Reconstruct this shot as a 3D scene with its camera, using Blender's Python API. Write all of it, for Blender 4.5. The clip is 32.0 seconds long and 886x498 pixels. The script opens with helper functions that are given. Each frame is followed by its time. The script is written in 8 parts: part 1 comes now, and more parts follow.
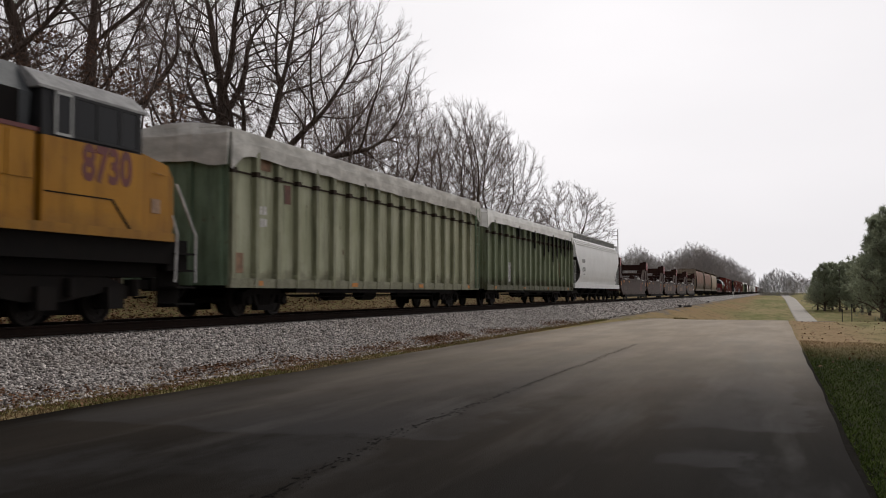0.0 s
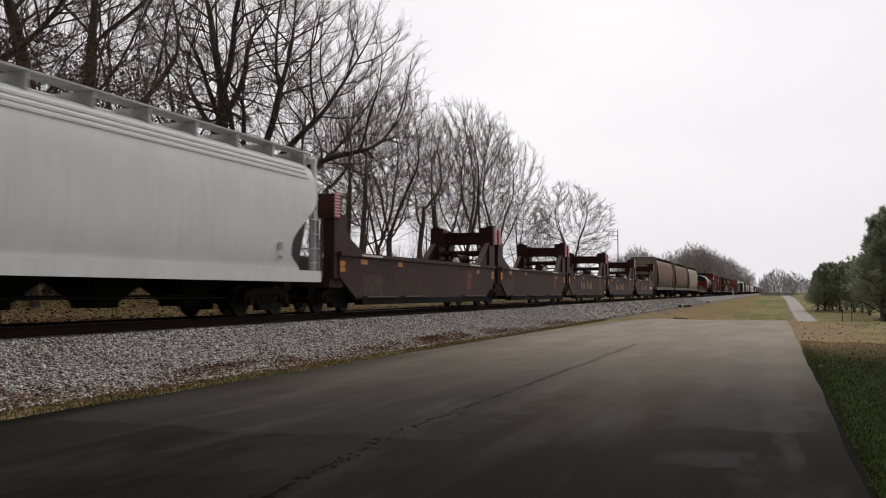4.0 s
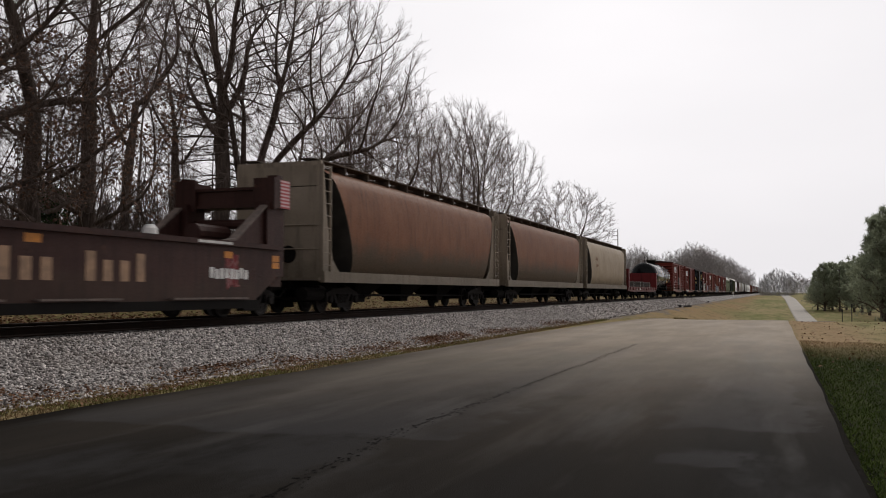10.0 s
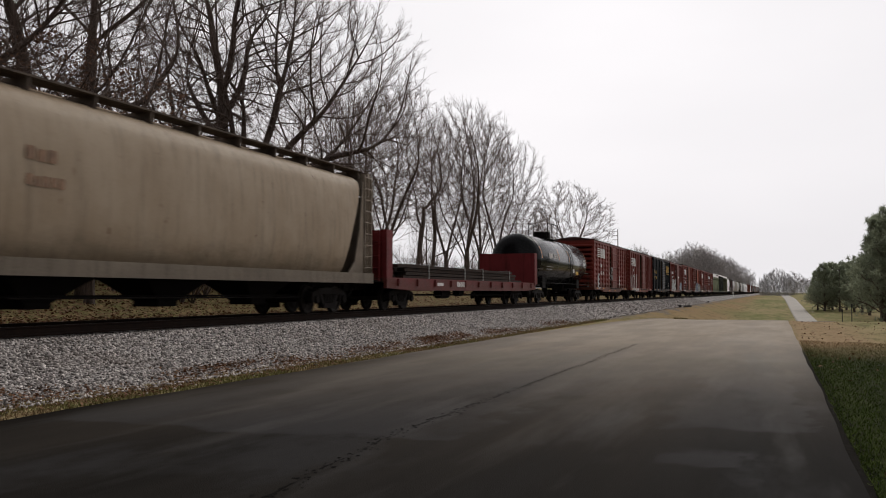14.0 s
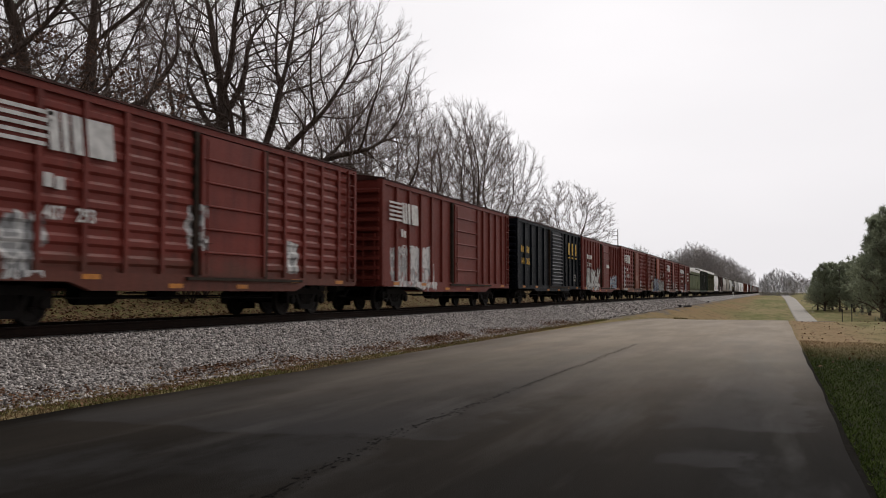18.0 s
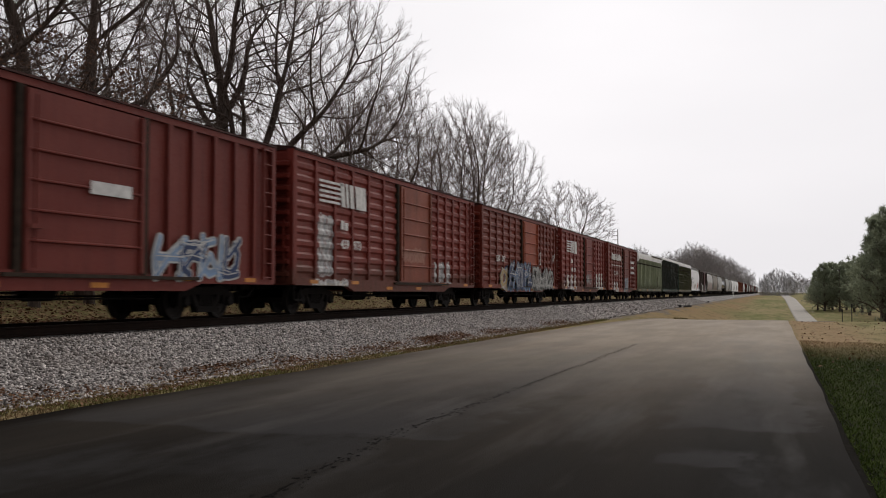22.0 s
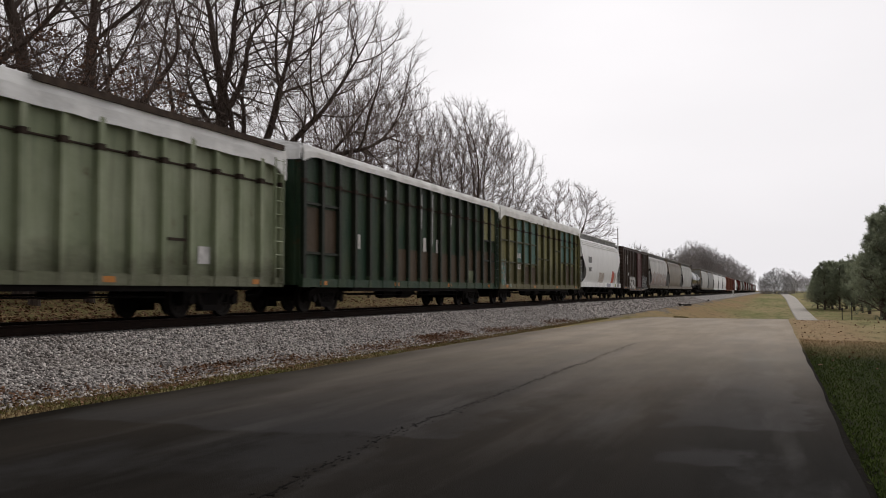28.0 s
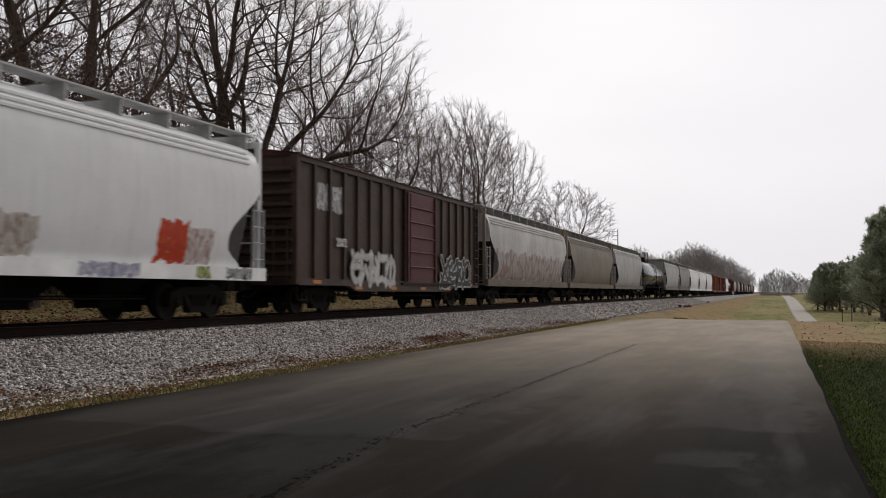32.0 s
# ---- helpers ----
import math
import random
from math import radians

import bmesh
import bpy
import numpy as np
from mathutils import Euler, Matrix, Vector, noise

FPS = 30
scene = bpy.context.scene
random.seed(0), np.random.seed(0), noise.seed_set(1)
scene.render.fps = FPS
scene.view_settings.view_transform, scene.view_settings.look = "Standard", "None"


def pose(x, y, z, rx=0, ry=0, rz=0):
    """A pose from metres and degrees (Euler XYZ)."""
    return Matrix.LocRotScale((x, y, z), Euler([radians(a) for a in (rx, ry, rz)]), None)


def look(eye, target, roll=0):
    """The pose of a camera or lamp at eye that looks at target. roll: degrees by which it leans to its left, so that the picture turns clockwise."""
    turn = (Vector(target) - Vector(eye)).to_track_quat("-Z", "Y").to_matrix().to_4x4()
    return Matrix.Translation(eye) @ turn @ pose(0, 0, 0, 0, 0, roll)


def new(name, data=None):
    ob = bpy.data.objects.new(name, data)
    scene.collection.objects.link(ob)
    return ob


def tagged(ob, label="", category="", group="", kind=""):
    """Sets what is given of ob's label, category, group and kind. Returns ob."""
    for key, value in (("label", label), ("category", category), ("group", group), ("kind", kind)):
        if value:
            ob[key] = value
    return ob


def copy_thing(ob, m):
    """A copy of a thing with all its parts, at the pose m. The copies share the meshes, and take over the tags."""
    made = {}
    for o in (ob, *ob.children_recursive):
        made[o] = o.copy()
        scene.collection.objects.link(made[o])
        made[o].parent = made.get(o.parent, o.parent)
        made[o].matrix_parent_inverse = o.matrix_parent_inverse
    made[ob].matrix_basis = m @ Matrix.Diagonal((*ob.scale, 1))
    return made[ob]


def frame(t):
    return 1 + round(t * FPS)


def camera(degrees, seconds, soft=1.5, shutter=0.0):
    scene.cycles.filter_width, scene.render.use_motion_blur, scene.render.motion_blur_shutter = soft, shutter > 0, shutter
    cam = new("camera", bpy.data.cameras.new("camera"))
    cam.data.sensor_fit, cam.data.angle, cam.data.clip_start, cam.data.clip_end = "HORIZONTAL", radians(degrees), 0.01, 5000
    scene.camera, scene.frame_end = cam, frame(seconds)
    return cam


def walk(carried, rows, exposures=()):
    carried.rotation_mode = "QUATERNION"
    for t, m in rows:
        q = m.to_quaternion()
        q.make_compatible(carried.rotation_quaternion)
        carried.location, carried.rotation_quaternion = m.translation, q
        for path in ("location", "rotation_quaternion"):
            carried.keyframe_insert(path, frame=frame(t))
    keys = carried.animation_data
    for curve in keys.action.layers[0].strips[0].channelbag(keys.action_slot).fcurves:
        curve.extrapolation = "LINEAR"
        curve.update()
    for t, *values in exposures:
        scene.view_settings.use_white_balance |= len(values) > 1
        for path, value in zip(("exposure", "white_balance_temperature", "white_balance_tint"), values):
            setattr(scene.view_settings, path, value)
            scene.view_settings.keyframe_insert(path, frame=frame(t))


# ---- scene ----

CAM_Z = 1.48
RAIL_Z = 0.85          # rail head above the road
TRACK_X = -13.82       # centre line of the track


def aim(pitch):
    return pose(0, 0, CAM_Z, 90 + pitch, 0, 19.57)


cam = camera(50.79, 32.0, soft=1.0, shutter=0.3)
walk(cam, [(0, aim(2.66)), (25.5, aim(2.66)), (26.6, aim(2.65)), (27.5, aim(2.57)), (28.0, aim(2.575)), (28.4, aim(2.66)),
           (29.0, aim(2.71)), (29.8, aim(2.70)), (30.6, aim(2.67)), (32, aim(2.66))], exposures=[(0, 0.35), (32, 0.35)])

# ---- world and sun: a bright overcast day ----
world = bpy.data.worlds.new("overcast_sky")
scene.world = world
world.use_nodes = True
wt = world.node_tree
wt.nodes.clear()
w_out = wt.nodes.new("ShaderNodeOutputWorld")
w_bg = wt.nodes.new("ShaderNodeBackground")
w_sky = wt.nodes.new("ShaderNodeTexSky")
w_sky.sky_type, w_sky.sun_disc = "NISHITA", False
w_sky.sun_elevation, w_sky.sun_rotation = radians(34), radians(-12)
w_sky.air_density, w_sky.dust_density, w_sky.ozone_density = 1.6, 6.0, 1.0
w_hsv = wt.nodes.new("ShaderNodeHueSaturation")
w_hsv.inputs["Saturation"].default_value = 0.12
w_hsv.inputs["Value"].default_value = 0.11
w_co = wt.nodes.new("ShaderNodeTexCoord")
w_map = wt.nodes.new("ShaderNodeMapping")
w_map.inputs["Scale"].default_value = (1.2, 1.2, 3.5)
w_no = wt.nodes.new("ShaderNodeTexNoise")
w_no.inputs["Scale"].default_value, w_no.inputs["Detail"].default_value = 1.6, 4
w_ramp = wt.nodes.new("ShaderNodeValToRGB")
w_ramp.color_ramp.elements[0].position, w_ramp.color_ramp.elements[0].color = 0.25, (0.82, 0.80, 0.825, 1)
w_ramp.color_ramp.elements[1].position, w_ramp.color_ramp.elements[1].color = 0.75, (0.92, 0.893, 0.918, 1)
w_mix = wt.nodes.new("ShaderNodeMix")
w_mix.data_type = "RGBA"
w_mix.inputs["Factor"].default_value = 0.96
wt.links.new(w_co.outputs["Generated"], w_map.inputs["Vector"])
wt.links.new(w_map.outputs[0], w_no.inputs["Vector"])
wt.links.new(w_no.outputs["Fac"], w_ramp.inputs["Fac"])
wt.links.new(w_sky.outputs[0], w_hsv.inputs["Color"])
wt.links.new(w_hsv.outputs[0], w_mix.inputs["A"])
wt.links.new(w_ramp.outputs[0], w_mix.inputs["B"])
# the clouds glow brightest round the hidden sun, ahead and to the right
w_dot = wt.nodes.new("ShaderNodeVectorMath")
w_dot.operation = "DOT_PRODUCT"
w_dot.inputs[1].default_value = Vector((0.25, 1.0, 0.30)).normalized()
wt.links.new(w_co.outputs["Generated"], w_dot.inputs[0])
w_glow = wt.nodes.new("ShaderNodeMapRange")
w_glow.interpolation_type = "SMOOTHSTEP"
for key, val in (("From Min", -0.1), ("From Max", 0.85), ("To Min", 0.36), ("To Max", 0.78)):
    w_glow.inputs[key].default_value = val
wt.links.new(w_dot.outputs["Value"], w_glow.inputs["Value"])
w_sep = wt.nodes.new("ShaderNodeSeparateXYZ")
wt.links.new(w_co.outputs["Generated"], w_sep.inputs[0])
w_high = wt.nodes.new("ShaderNodeMapRange")      # thicker, darker cloud overhead
w_high.interpolation_type = "SMOOTHSTEP"
for key, val in (("From Min", 0.22), ("From Max", 0.75), ("To Min", 1.0), ("To Max", 0.80)):
    w_high.inputs[key].default_value = val
wt.links.new(w_sep.outputs[2], w_high.inputs["Value"])
w_mul = wt.nodes.new("ShaderNodeMath")
w_mul.operation = "MULTIPLY"
wt.links.new(w_glow.outputs["Result"], w_mul.inputs[0])
wt.links.new(w_high.outputs["Result"], w_mul.inputs[1])
wt.links.new(w_mul.outputs[0], w_bg.inputs["Strength"])
wt.links.new(w_mix.outputs["Result"], w_bg.inputs["Color"])
wt.links.new(w_bg.outputs[0], w_out.inputs["Surface"])

sun = new("sun", bpy.data.lights.new("sun", "SUN"))
sun.data.energy, sun.data.angle, sun.data.color = 0.75, radians(25), (1.0, 0.96, 0.9)
sun.matrix_world = look((30, 120, 100), (0, 0, 0))


# ---- materials ----
class Nodes:
    """Short hand for a material's node tree."""

    def __init__(self, name):
        self.m = bpy.data.materials.new(name)
        self.m.use_nodes = True
        self.t = self.m.node_tree
        self.b = self.t.nodes["Principled BSDF"]
        self.co = self.t.nodes.new("ShaderNodeTexCoord")

    def link(self, a, b):
        self.t.links.new(a, b)

    def mapped(self, scale=(1, 1, 1), space="Object", jitter=False):
        mp = self.t.nodes.new("ShaderNodeMapping")
        mp.inputs["Scale"].default_value = scale
        self.link(self.co.outputs[space], mp.inputs["Vector"])
        if jitter:
            info = self.t.nodes.new("ShaderNodeObjectInfo")
            mul = self.t.nodes.new("ShaderNodeMath")
            mul.operation = "MULTIPLY"
            mul.inputs[1].default_value = 37.0
            self.link(info.outputs["Random"], mul.inputs[0])
            self.link(mul.outputs[0], mp.inputs["Location"])
        return mp.outputs[0]

    def noise(self, vec, scale, detail=4.0, rough=0.55):
        n = self.t.nodes.new("ShaderNodeTexNoise")
        n.inputs["Scale"].default_value, n.inputs["Detail"].default_value = scale, detail
        n.inputs["Roughness"].default_value = rough
        self.link(vec, n.inputs["Vector"])
        return n.outputs["Fac"]

    def voronoi(self, vec, scale, out="Distance"):
        n = self.t.nodes.new("ShaderNodeTexVoronoi")
        n.inputs["Scale"].default_value = scale
        self.link(vec, n.inputs["Vector"])
        return n.outputs[out]

    def ramp(self, fac, lo, hi, a=0.0, b=1.0):
        n = self.t.nodes.new("ShaderNodeMapRange")
        n.interpolation_type = "SMOOTHSTEP"
        for k, v in zip(("From Min", "From Max", "To Min", "To Max"), (lo, hi, a, b)):
            n.inputs[k].default_value = v
        self.link(fac, n.inputs["Value"])
        return n.outputs["Result"]

    def math(self, op, a, b=None):
        n = self.t.nodes.new("ShaderNodeMath")
        n.operation = op
        for i, v in enumerate((a, b)):
            if v is None:
                continue
            if isinstance(v, (int, float)):
                n.inputs[i].default_value = v
            else:
                self.link(v, n.inputs[i])
        return n.outputs[0]

    def mix(self, fac, a, b):
        n = self.t.nodes.new("ShaderNodeMix")
        n.data_type = "RGBA"
        for key, v in (("Factor", fac), ("A", a), ("B", b)):
            if isinstance(v, (int, float)):
                n.inputs[key].default_value = v
            elif isinstance(v, tuple):
                n.inputs[key].default_value = (*v, 1)
            else:
                self.link(v, n.inputs[key])
        return n.outputs["Result"]

    def xyz(self, space="Object"):
        n = self.t.nodes.new("ShaderNodeSeparateXYZ")
        self.link(self.co.outputs[space], n.inputs[0])
        return n.outputs

    def bump(self, height, strength=0.3, dist=0.02):
        n = self.t.nodes.new("ShaderNodeBump")
        n.inputs["Strength"].default_value, n.inputs["Distance"].default_value = strength, dist
        self.link(height, n.inputs["Height"])
        self.link(n.outputs[0], self.b.inputs["Normal"])

    def done(self, color, rough=0.7, metal=0.0, spec=0.5):
        for key, v in (("Base Color", color), ("Roughness", rough), ("Metallic", metal), ("Specular IOR Level", spec)):
            if isinstance(v, tuple):
                self.b.inputs[key].default_value = (*v, 1)
            elif isinstance(v, (int, float)):
                self.b.inputs[key].default_value = v
            else:
                self.link(v, self.b.inputs[key])
        return self.m


def dim(c, k):
    return tuple(v * k for v in c)


def plain(name, color, rough=0.7, metal=0.0, vary=0.35, scale=3.0, spec=0.4):
    """A surface with soft patches and fine grain of its own colour."""
    n = Nodes(name)
    v = n.mapped(jitter=True)
    a = n.noise(v, scale, 5)
    g = n.noise(v, scale * 14, 3)
    c = n.mix(n.ramp(a, 0.3, 0.7), dim(color, 1 - vary), dim(color, 1 + vary * 0.6))
    c = n.mix(n.ramp(g, 0.35, 0.75, 0, 0.35), c, dim(color, 0.6))
    n.bump(g, 0.25, 0.01)
    return n.done(c, n.ramp(a, 0.2, 0.8, rough - 0.08, min(1, rough + 0.1)), metal, spec)


def paint(name, color, rough=0.55, rust=0.25, streak=0.5, fade=None, tags=(), spec=0.16, stain=None, splash=None, dent=0.12):
    """Weathered vehicle paint: fading, run-down streaks, rust blotches, and sprayed tags (y0, y1, z0, z1, colours, size) on one side."""
    n = Nodes(name)
    v = n.mapped()
    big = n.noise(n.mapped(jitter=True), 0.7, 5, 0.6)
    run = n.noise(n.mapped((2.6, 2.6, 0.22), jitter=True), 2.2, 5, 0.65)
    fine = n.noise(v, 22, 4)
    c = n.mix(n.ramp(big, 0.3, 0.72), color, fade or dim(color, 1.35))
    c = n.mix(n.ramp(run, 0.46, 0.74, 0, streak), c, dim(color, 0.32))
    blot = n.math("MULTIPLY", n.ramp(n.noise(v, 1.9, 6, 0.7), 0.6, 0.72), n.ramp(run, 0.35, 0.6))
    c = n.mix(n.math("MULTIPLY", blot, rust), c, (0.11, 0.045, 0.022))
    c = n.mix(n.ramp(fine, 0.5, 0.85, 0, 0.3), c, dim(color, 0.55))
    if stain:            # tarry runs that start at the top: (lowest, highest, strength)
        zz = n.math("ADD", n.xyz()[2], n.math("MULTIPLY", run, 2.4))
        drip = n.math("MULTIPLY", n.ramp(zz, stain[0] + 1.2, stain[1] + 1.2), n.ramp(n.noise(n.mapped((1.2, 1.2, 0.1), jitter=True), 1.6, 3), 0.42, 0.55))
        c = n.mix(n.math("MULTIPLY", drip, stain[2]), c, (0.008, 0.008, 0.008))
    if splash:           # dried mud with a ragged upper edge: (height, fade, strength)
        zz = n.math("ADD", n.xyz()[2], n.math("MULTIPLY", n.noise(n.mapped((1, 0.5, 1), jitter=True), 1.4, 5, 0.65), -1.2))
        mud = n.math("MULTIPLY", n.ramp(zz, splash[0] - 0.6, splash[0] - 0.6 - splash[1], 0, splash[2]), n.ramp(fine, 0.2, 0.6, 0.75, 1.0))
        c = n.mix(mud, c, (0.055, 0.043, 0.027))
    if tags:
        ax = n.xyz()
        for k, (y0, y1, z0, z1, cols, size) in enumerate(tags):
            wob = n.noise(n.mapped((1, 1, 1)), 1.1 / size, 3)
            yy = n.math("ADD", ax[1], n.math("MULTIPLY", n.math("SUBTRACT", wob, 0.5), size * 1.1))
            zz = n.math("ADD", ax[2], n.math("MULTIPLY", n.math("SUBTRACT", n.noise(n.mapped((1, 1.3, 1)), 1.6 / size, 3), 0.5), size * 0.9))
            e = 0.02
            inside = n.math("MULTIPLY", n.math("MULTIPLY", n.ramp(yy, y0, y0 + e), n.ramp(yy, y1, y1 - e)),
                            n.math("MULTIPLY", n.ramp(zz, z0, z0 + e), n.ramp(zz, z1, z1 - e)))
            inside = n.math("MULTIPLY", inside, n.math("GREATER_THAN", ax[0], 0.5))
            cell = n.t.nodes.new("ShaderNodeTexVoronoi")
            cell.feature = "DISTANCE_TO_EDGE"
            cell.inputs["Scale"].default_value = 1.25 / size
            mp = n.t.nodes.new("ShaderNodeMapping")
            mp.inputs["Scale"].default_value, mp.inputs["Location"].default_value = (0.0, 1.5, 0.7), (0, 3.7 * k + y0, 0)
            n.link(n.co.outputs["Object"], mp.inputs["Vector"])
            n.link(mp.outputs[0], cell.inputs["Vector"])
            edge = n.ramp(cell.outputs["Distance"], 0.05, 0.09)
            hole = n.ramp(n.noise(mp.outputs[0], 2.6 / size, 2), 0.58, 0.6)
            t1 = n.mix(edge, cols[1], cols[0])
            t1 = n.mix(n.math("MULTIPLY", hole, 0.8), t1, cols[-1])
            t1 = n.mix(n.ramp(fine, 0.45, 0.8, 0, 0.4), t1, dim(cols[0], 0.5))
            worn = n.math("MULTIPLY", inside, n.ramp(n.noise(v, 5, 5, 0.7), 0.3, 0.42, 0.55, 1.0))
            c = n.mix(worn, c, t1)
    n.bump(n.noise(v, 3.0 if dent < 0.2 else 1.6, 4), dent, 0.03 if dent < 0.2 else 0.08)
    return n.done(c, n.ramp(fine, 0.3, 0.8, rough - 0.1, rough + 0.2), 0.0, spec)


def make_asphalt():
    n = Nodes("old_asphalt")
    v = n.mapped()
    big = n.noise(n.mapped((1, 0.07, 1)), 0.35, 5, 0.6)
    mid = n.noise(n.mapped((1, 0.12, 1)), 1.3, 5)
    blot = n.noise(n.mapped((1, 0.4, 1)), 0.55, 6, 0.62)
    grain = n.noise(v, 90, 3)
    chip = n.voronoi(v, 70)
    ax = n.xyz()
    # dark near, paler and browner towards the crest, the change broken by noise
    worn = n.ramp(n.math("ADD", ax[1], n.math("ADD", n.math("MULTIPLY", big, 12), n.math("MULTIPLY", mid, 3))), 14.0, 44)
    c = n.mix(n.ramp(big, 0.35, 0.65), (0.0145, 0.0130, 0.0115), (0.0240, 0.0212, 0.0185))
    c = n.mix(n.ramp(mid, 0.45, 0.7, 0, 0.2), c, (0.026, 0.023, 0.0205))
    # grey patches, scattered ones and four at set places
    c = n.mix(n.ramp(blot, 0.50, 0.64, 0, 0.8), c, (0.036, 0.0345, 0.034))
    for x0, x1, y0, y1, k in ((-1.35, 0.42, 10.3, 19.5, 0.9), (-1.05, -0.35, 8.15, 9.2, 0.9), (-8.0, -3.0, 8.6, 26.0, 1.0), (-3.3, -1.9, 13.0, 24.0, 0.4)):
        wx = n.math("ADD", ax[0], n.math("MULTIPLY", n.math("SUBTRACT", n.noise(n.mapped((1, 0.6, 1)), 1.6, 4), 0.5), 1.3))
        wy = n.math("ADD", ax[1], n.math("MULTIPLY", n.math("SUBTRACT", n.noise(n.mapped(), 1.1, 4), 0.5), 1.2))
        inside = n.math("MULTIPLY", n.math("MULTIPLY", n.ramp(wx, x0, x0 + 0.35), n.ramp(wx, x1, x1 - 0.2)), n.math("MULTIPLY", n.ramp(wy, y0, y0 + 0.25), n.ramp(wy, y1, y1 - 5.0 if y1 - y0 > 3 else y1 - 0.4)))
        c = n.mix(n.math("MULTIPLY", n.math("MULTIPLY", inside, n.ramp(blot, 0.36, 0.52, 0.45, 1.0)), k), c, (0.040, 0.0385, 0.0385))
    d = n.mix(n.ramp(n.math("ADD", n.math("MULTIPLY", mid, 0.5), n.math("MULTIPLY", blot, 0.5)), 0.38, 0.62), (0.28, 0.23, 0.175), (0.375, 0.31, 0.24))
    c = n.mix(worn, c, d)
    c = n.mix(n.ramp(grain, 0.5, 0.75, 0, 0.25), c, (0.03, 0.026, 0.022))
    n.bump(n.math("ADD", n.math("MULTIPLY", chip, 0.6), grain), 0.45, 0.006)
    r = n.math("ADD", n.ramp(mid, 0.3, 0.7, 0.64, 0.80), n.ramp(big, 0.35, 0.65, -0.06, 0.06))
    return n.done(c, r, 0, n.math("ADD", n.ramp(mid, 0.52, 0.7, 0.006, 0.05), n.ramp(worn, 0.0, 0.6, 0.0, 0.06)))


def make_ground():
    n = Nodes("winter_grass_ground")
    v = n.mapped()
    slow = n.mapped((1, 0.22, 1))
    a, b, g = n.noise(slow, 0.12, 5, 0.6), n.noise(slow, 0.8, 5, 0.6), n.noise(v, 9, 5, 0.7)
    ax = n.xyz()
    c = n.mix(n.ramp(n.math("ADD", a, n.math("MULTIPLY", b, 0.6)), 0.6, 1.0), (0.20, 0.205, 0.085), (0.36, 0.285, 0.155))
    # worn tan grass beside the road and along the ballast, leaf litter under the trees
    bare = n.math("MULTIPLY", n.ramp(n.math("ADD", ax[0], n.math("MULTIPLY", b, 5)), -0.5, -3.5), n.ramp(ax[1], 30, 50))
    c = n.mix(n.math("MULTIPLY", bare, n.ramp(a, 0.35, 0.6, 0.45, 0.95)), c, (0.31, 0.21, 0.115))
    spoil = n.math("MULTIPLY", n.ramp(n.math("ADD", ax[0], n.math("MULTIPLY", b, 5)), -5.6, -6.6), n.ramp(ax[1], 40, 52))
    c = n.mix(spoil, c, n.mix(n.ramp(g, 0.35, 0.65), (0.13, 0.105, 0.085), (0.29, 0.25, 0.215)))
    dry = n.math("MULTIPLY", n.ramp(n.math("ADD", ax[1], n.math("MULTIPLY", b, 10)), 26, 36), n.math("MULTIPLY", n.ramp(ax[1], 66, 54), n.math("MULTIPLY", n.ramp(ax[0], 0.2, 0.9), n.ramp(n.math("ADD", ax[0], n.math("MULTIPLY", b, 3)), 5.6, 3.6))))
    c = n.mix(n.math("MULTIPLY", dry, 0.9), c, n.mix(n.ramp(g, 0.35, 0.65), (0.30, 0.20, 0.115), (0.42, 0.30, 0.18)))
    near = n.math("MULTIPLY", n.ramp(n.math("ADD", ax[1], n.math("MULTIPLY", b, 10)), 37, 27), n.ramp(ax[0], 0.0, 0.6))
    c = n.mix(n.math("MULTIPLY", near, n.ramp(b, 0.3, 0.6, 0.85, 1.0)), c, (0.020, 0.026, 0.009))
    tuft = n.noise(n.mapped((1, 0.15, 1)), 1.7, 6, 0.7)
    c = n.mix(n.ramp(tuft, 0.5, 0.68, 0, 0.55), c, (0.075, 0.082, 0.032))
    soil = n.math("MULTIPLY", n.ramp(n.math("ADD", ax[0], n.math("MULTIPLY", b, 0.16)), 0.98, 0.80), n.math("MULTIPLY", n.ramp(ax[0], 0.3, 0.5), n.ramp(ax[1], 30, 20)))
    c = n.mix(soil, c, (0.012, 0.010, 0.008))
    litter = n.ramp(n.math("ADD", ax[0], n.math("MULTIPLY", b, 5)), -13.5, -15.5)
    speck = n.voronoi(n.mapped((1, 1, 0)), 7, "Color")
    leafy = n.t.nodes.new("ShaderNodeSeparateColor")
    n.link(speck, leafy.inputs[0])
    lc = n.mix(n.ramp(leafy.outputs[0], 0.1, 0.9), (0.13, 0.092, 0.050), (0.30, 0.20, 0.11))
    lc = n.mix(n.ramp(leafy.outputs[1], 0.4, 0.75, 0, 0.75), lc, (0.17, 0.17, 0.062))
    c = n.mix(n.math("MULTIPLY", litter, n.ramp(g, 0.3, 0.6, 0.7, 0.98)), c, lc)
    c = n.mix(n.ramp(g, 0.5, 0.8, 0, 0.3), c, (0.09, 0.07, 0.04))
    n.bump(n.math("ADD", g, b), 0.7, 0.06)
    return n.done(c, 0.95, 0, 0.02)


def rail_band(n):
    """Mask that darkens the stone in a ragged band along the rails."""
    away = n.math("ABSOLUTE", n.math("SUBTRACT", n.xyz()[0], TRACK_X))
    return n.ramp(n.math("ADD", away, n.math("MULTIPLY", n.noise(n.mapped(), 3, 4), 0.5)), 2.05, 1.65, 0, 0.85)


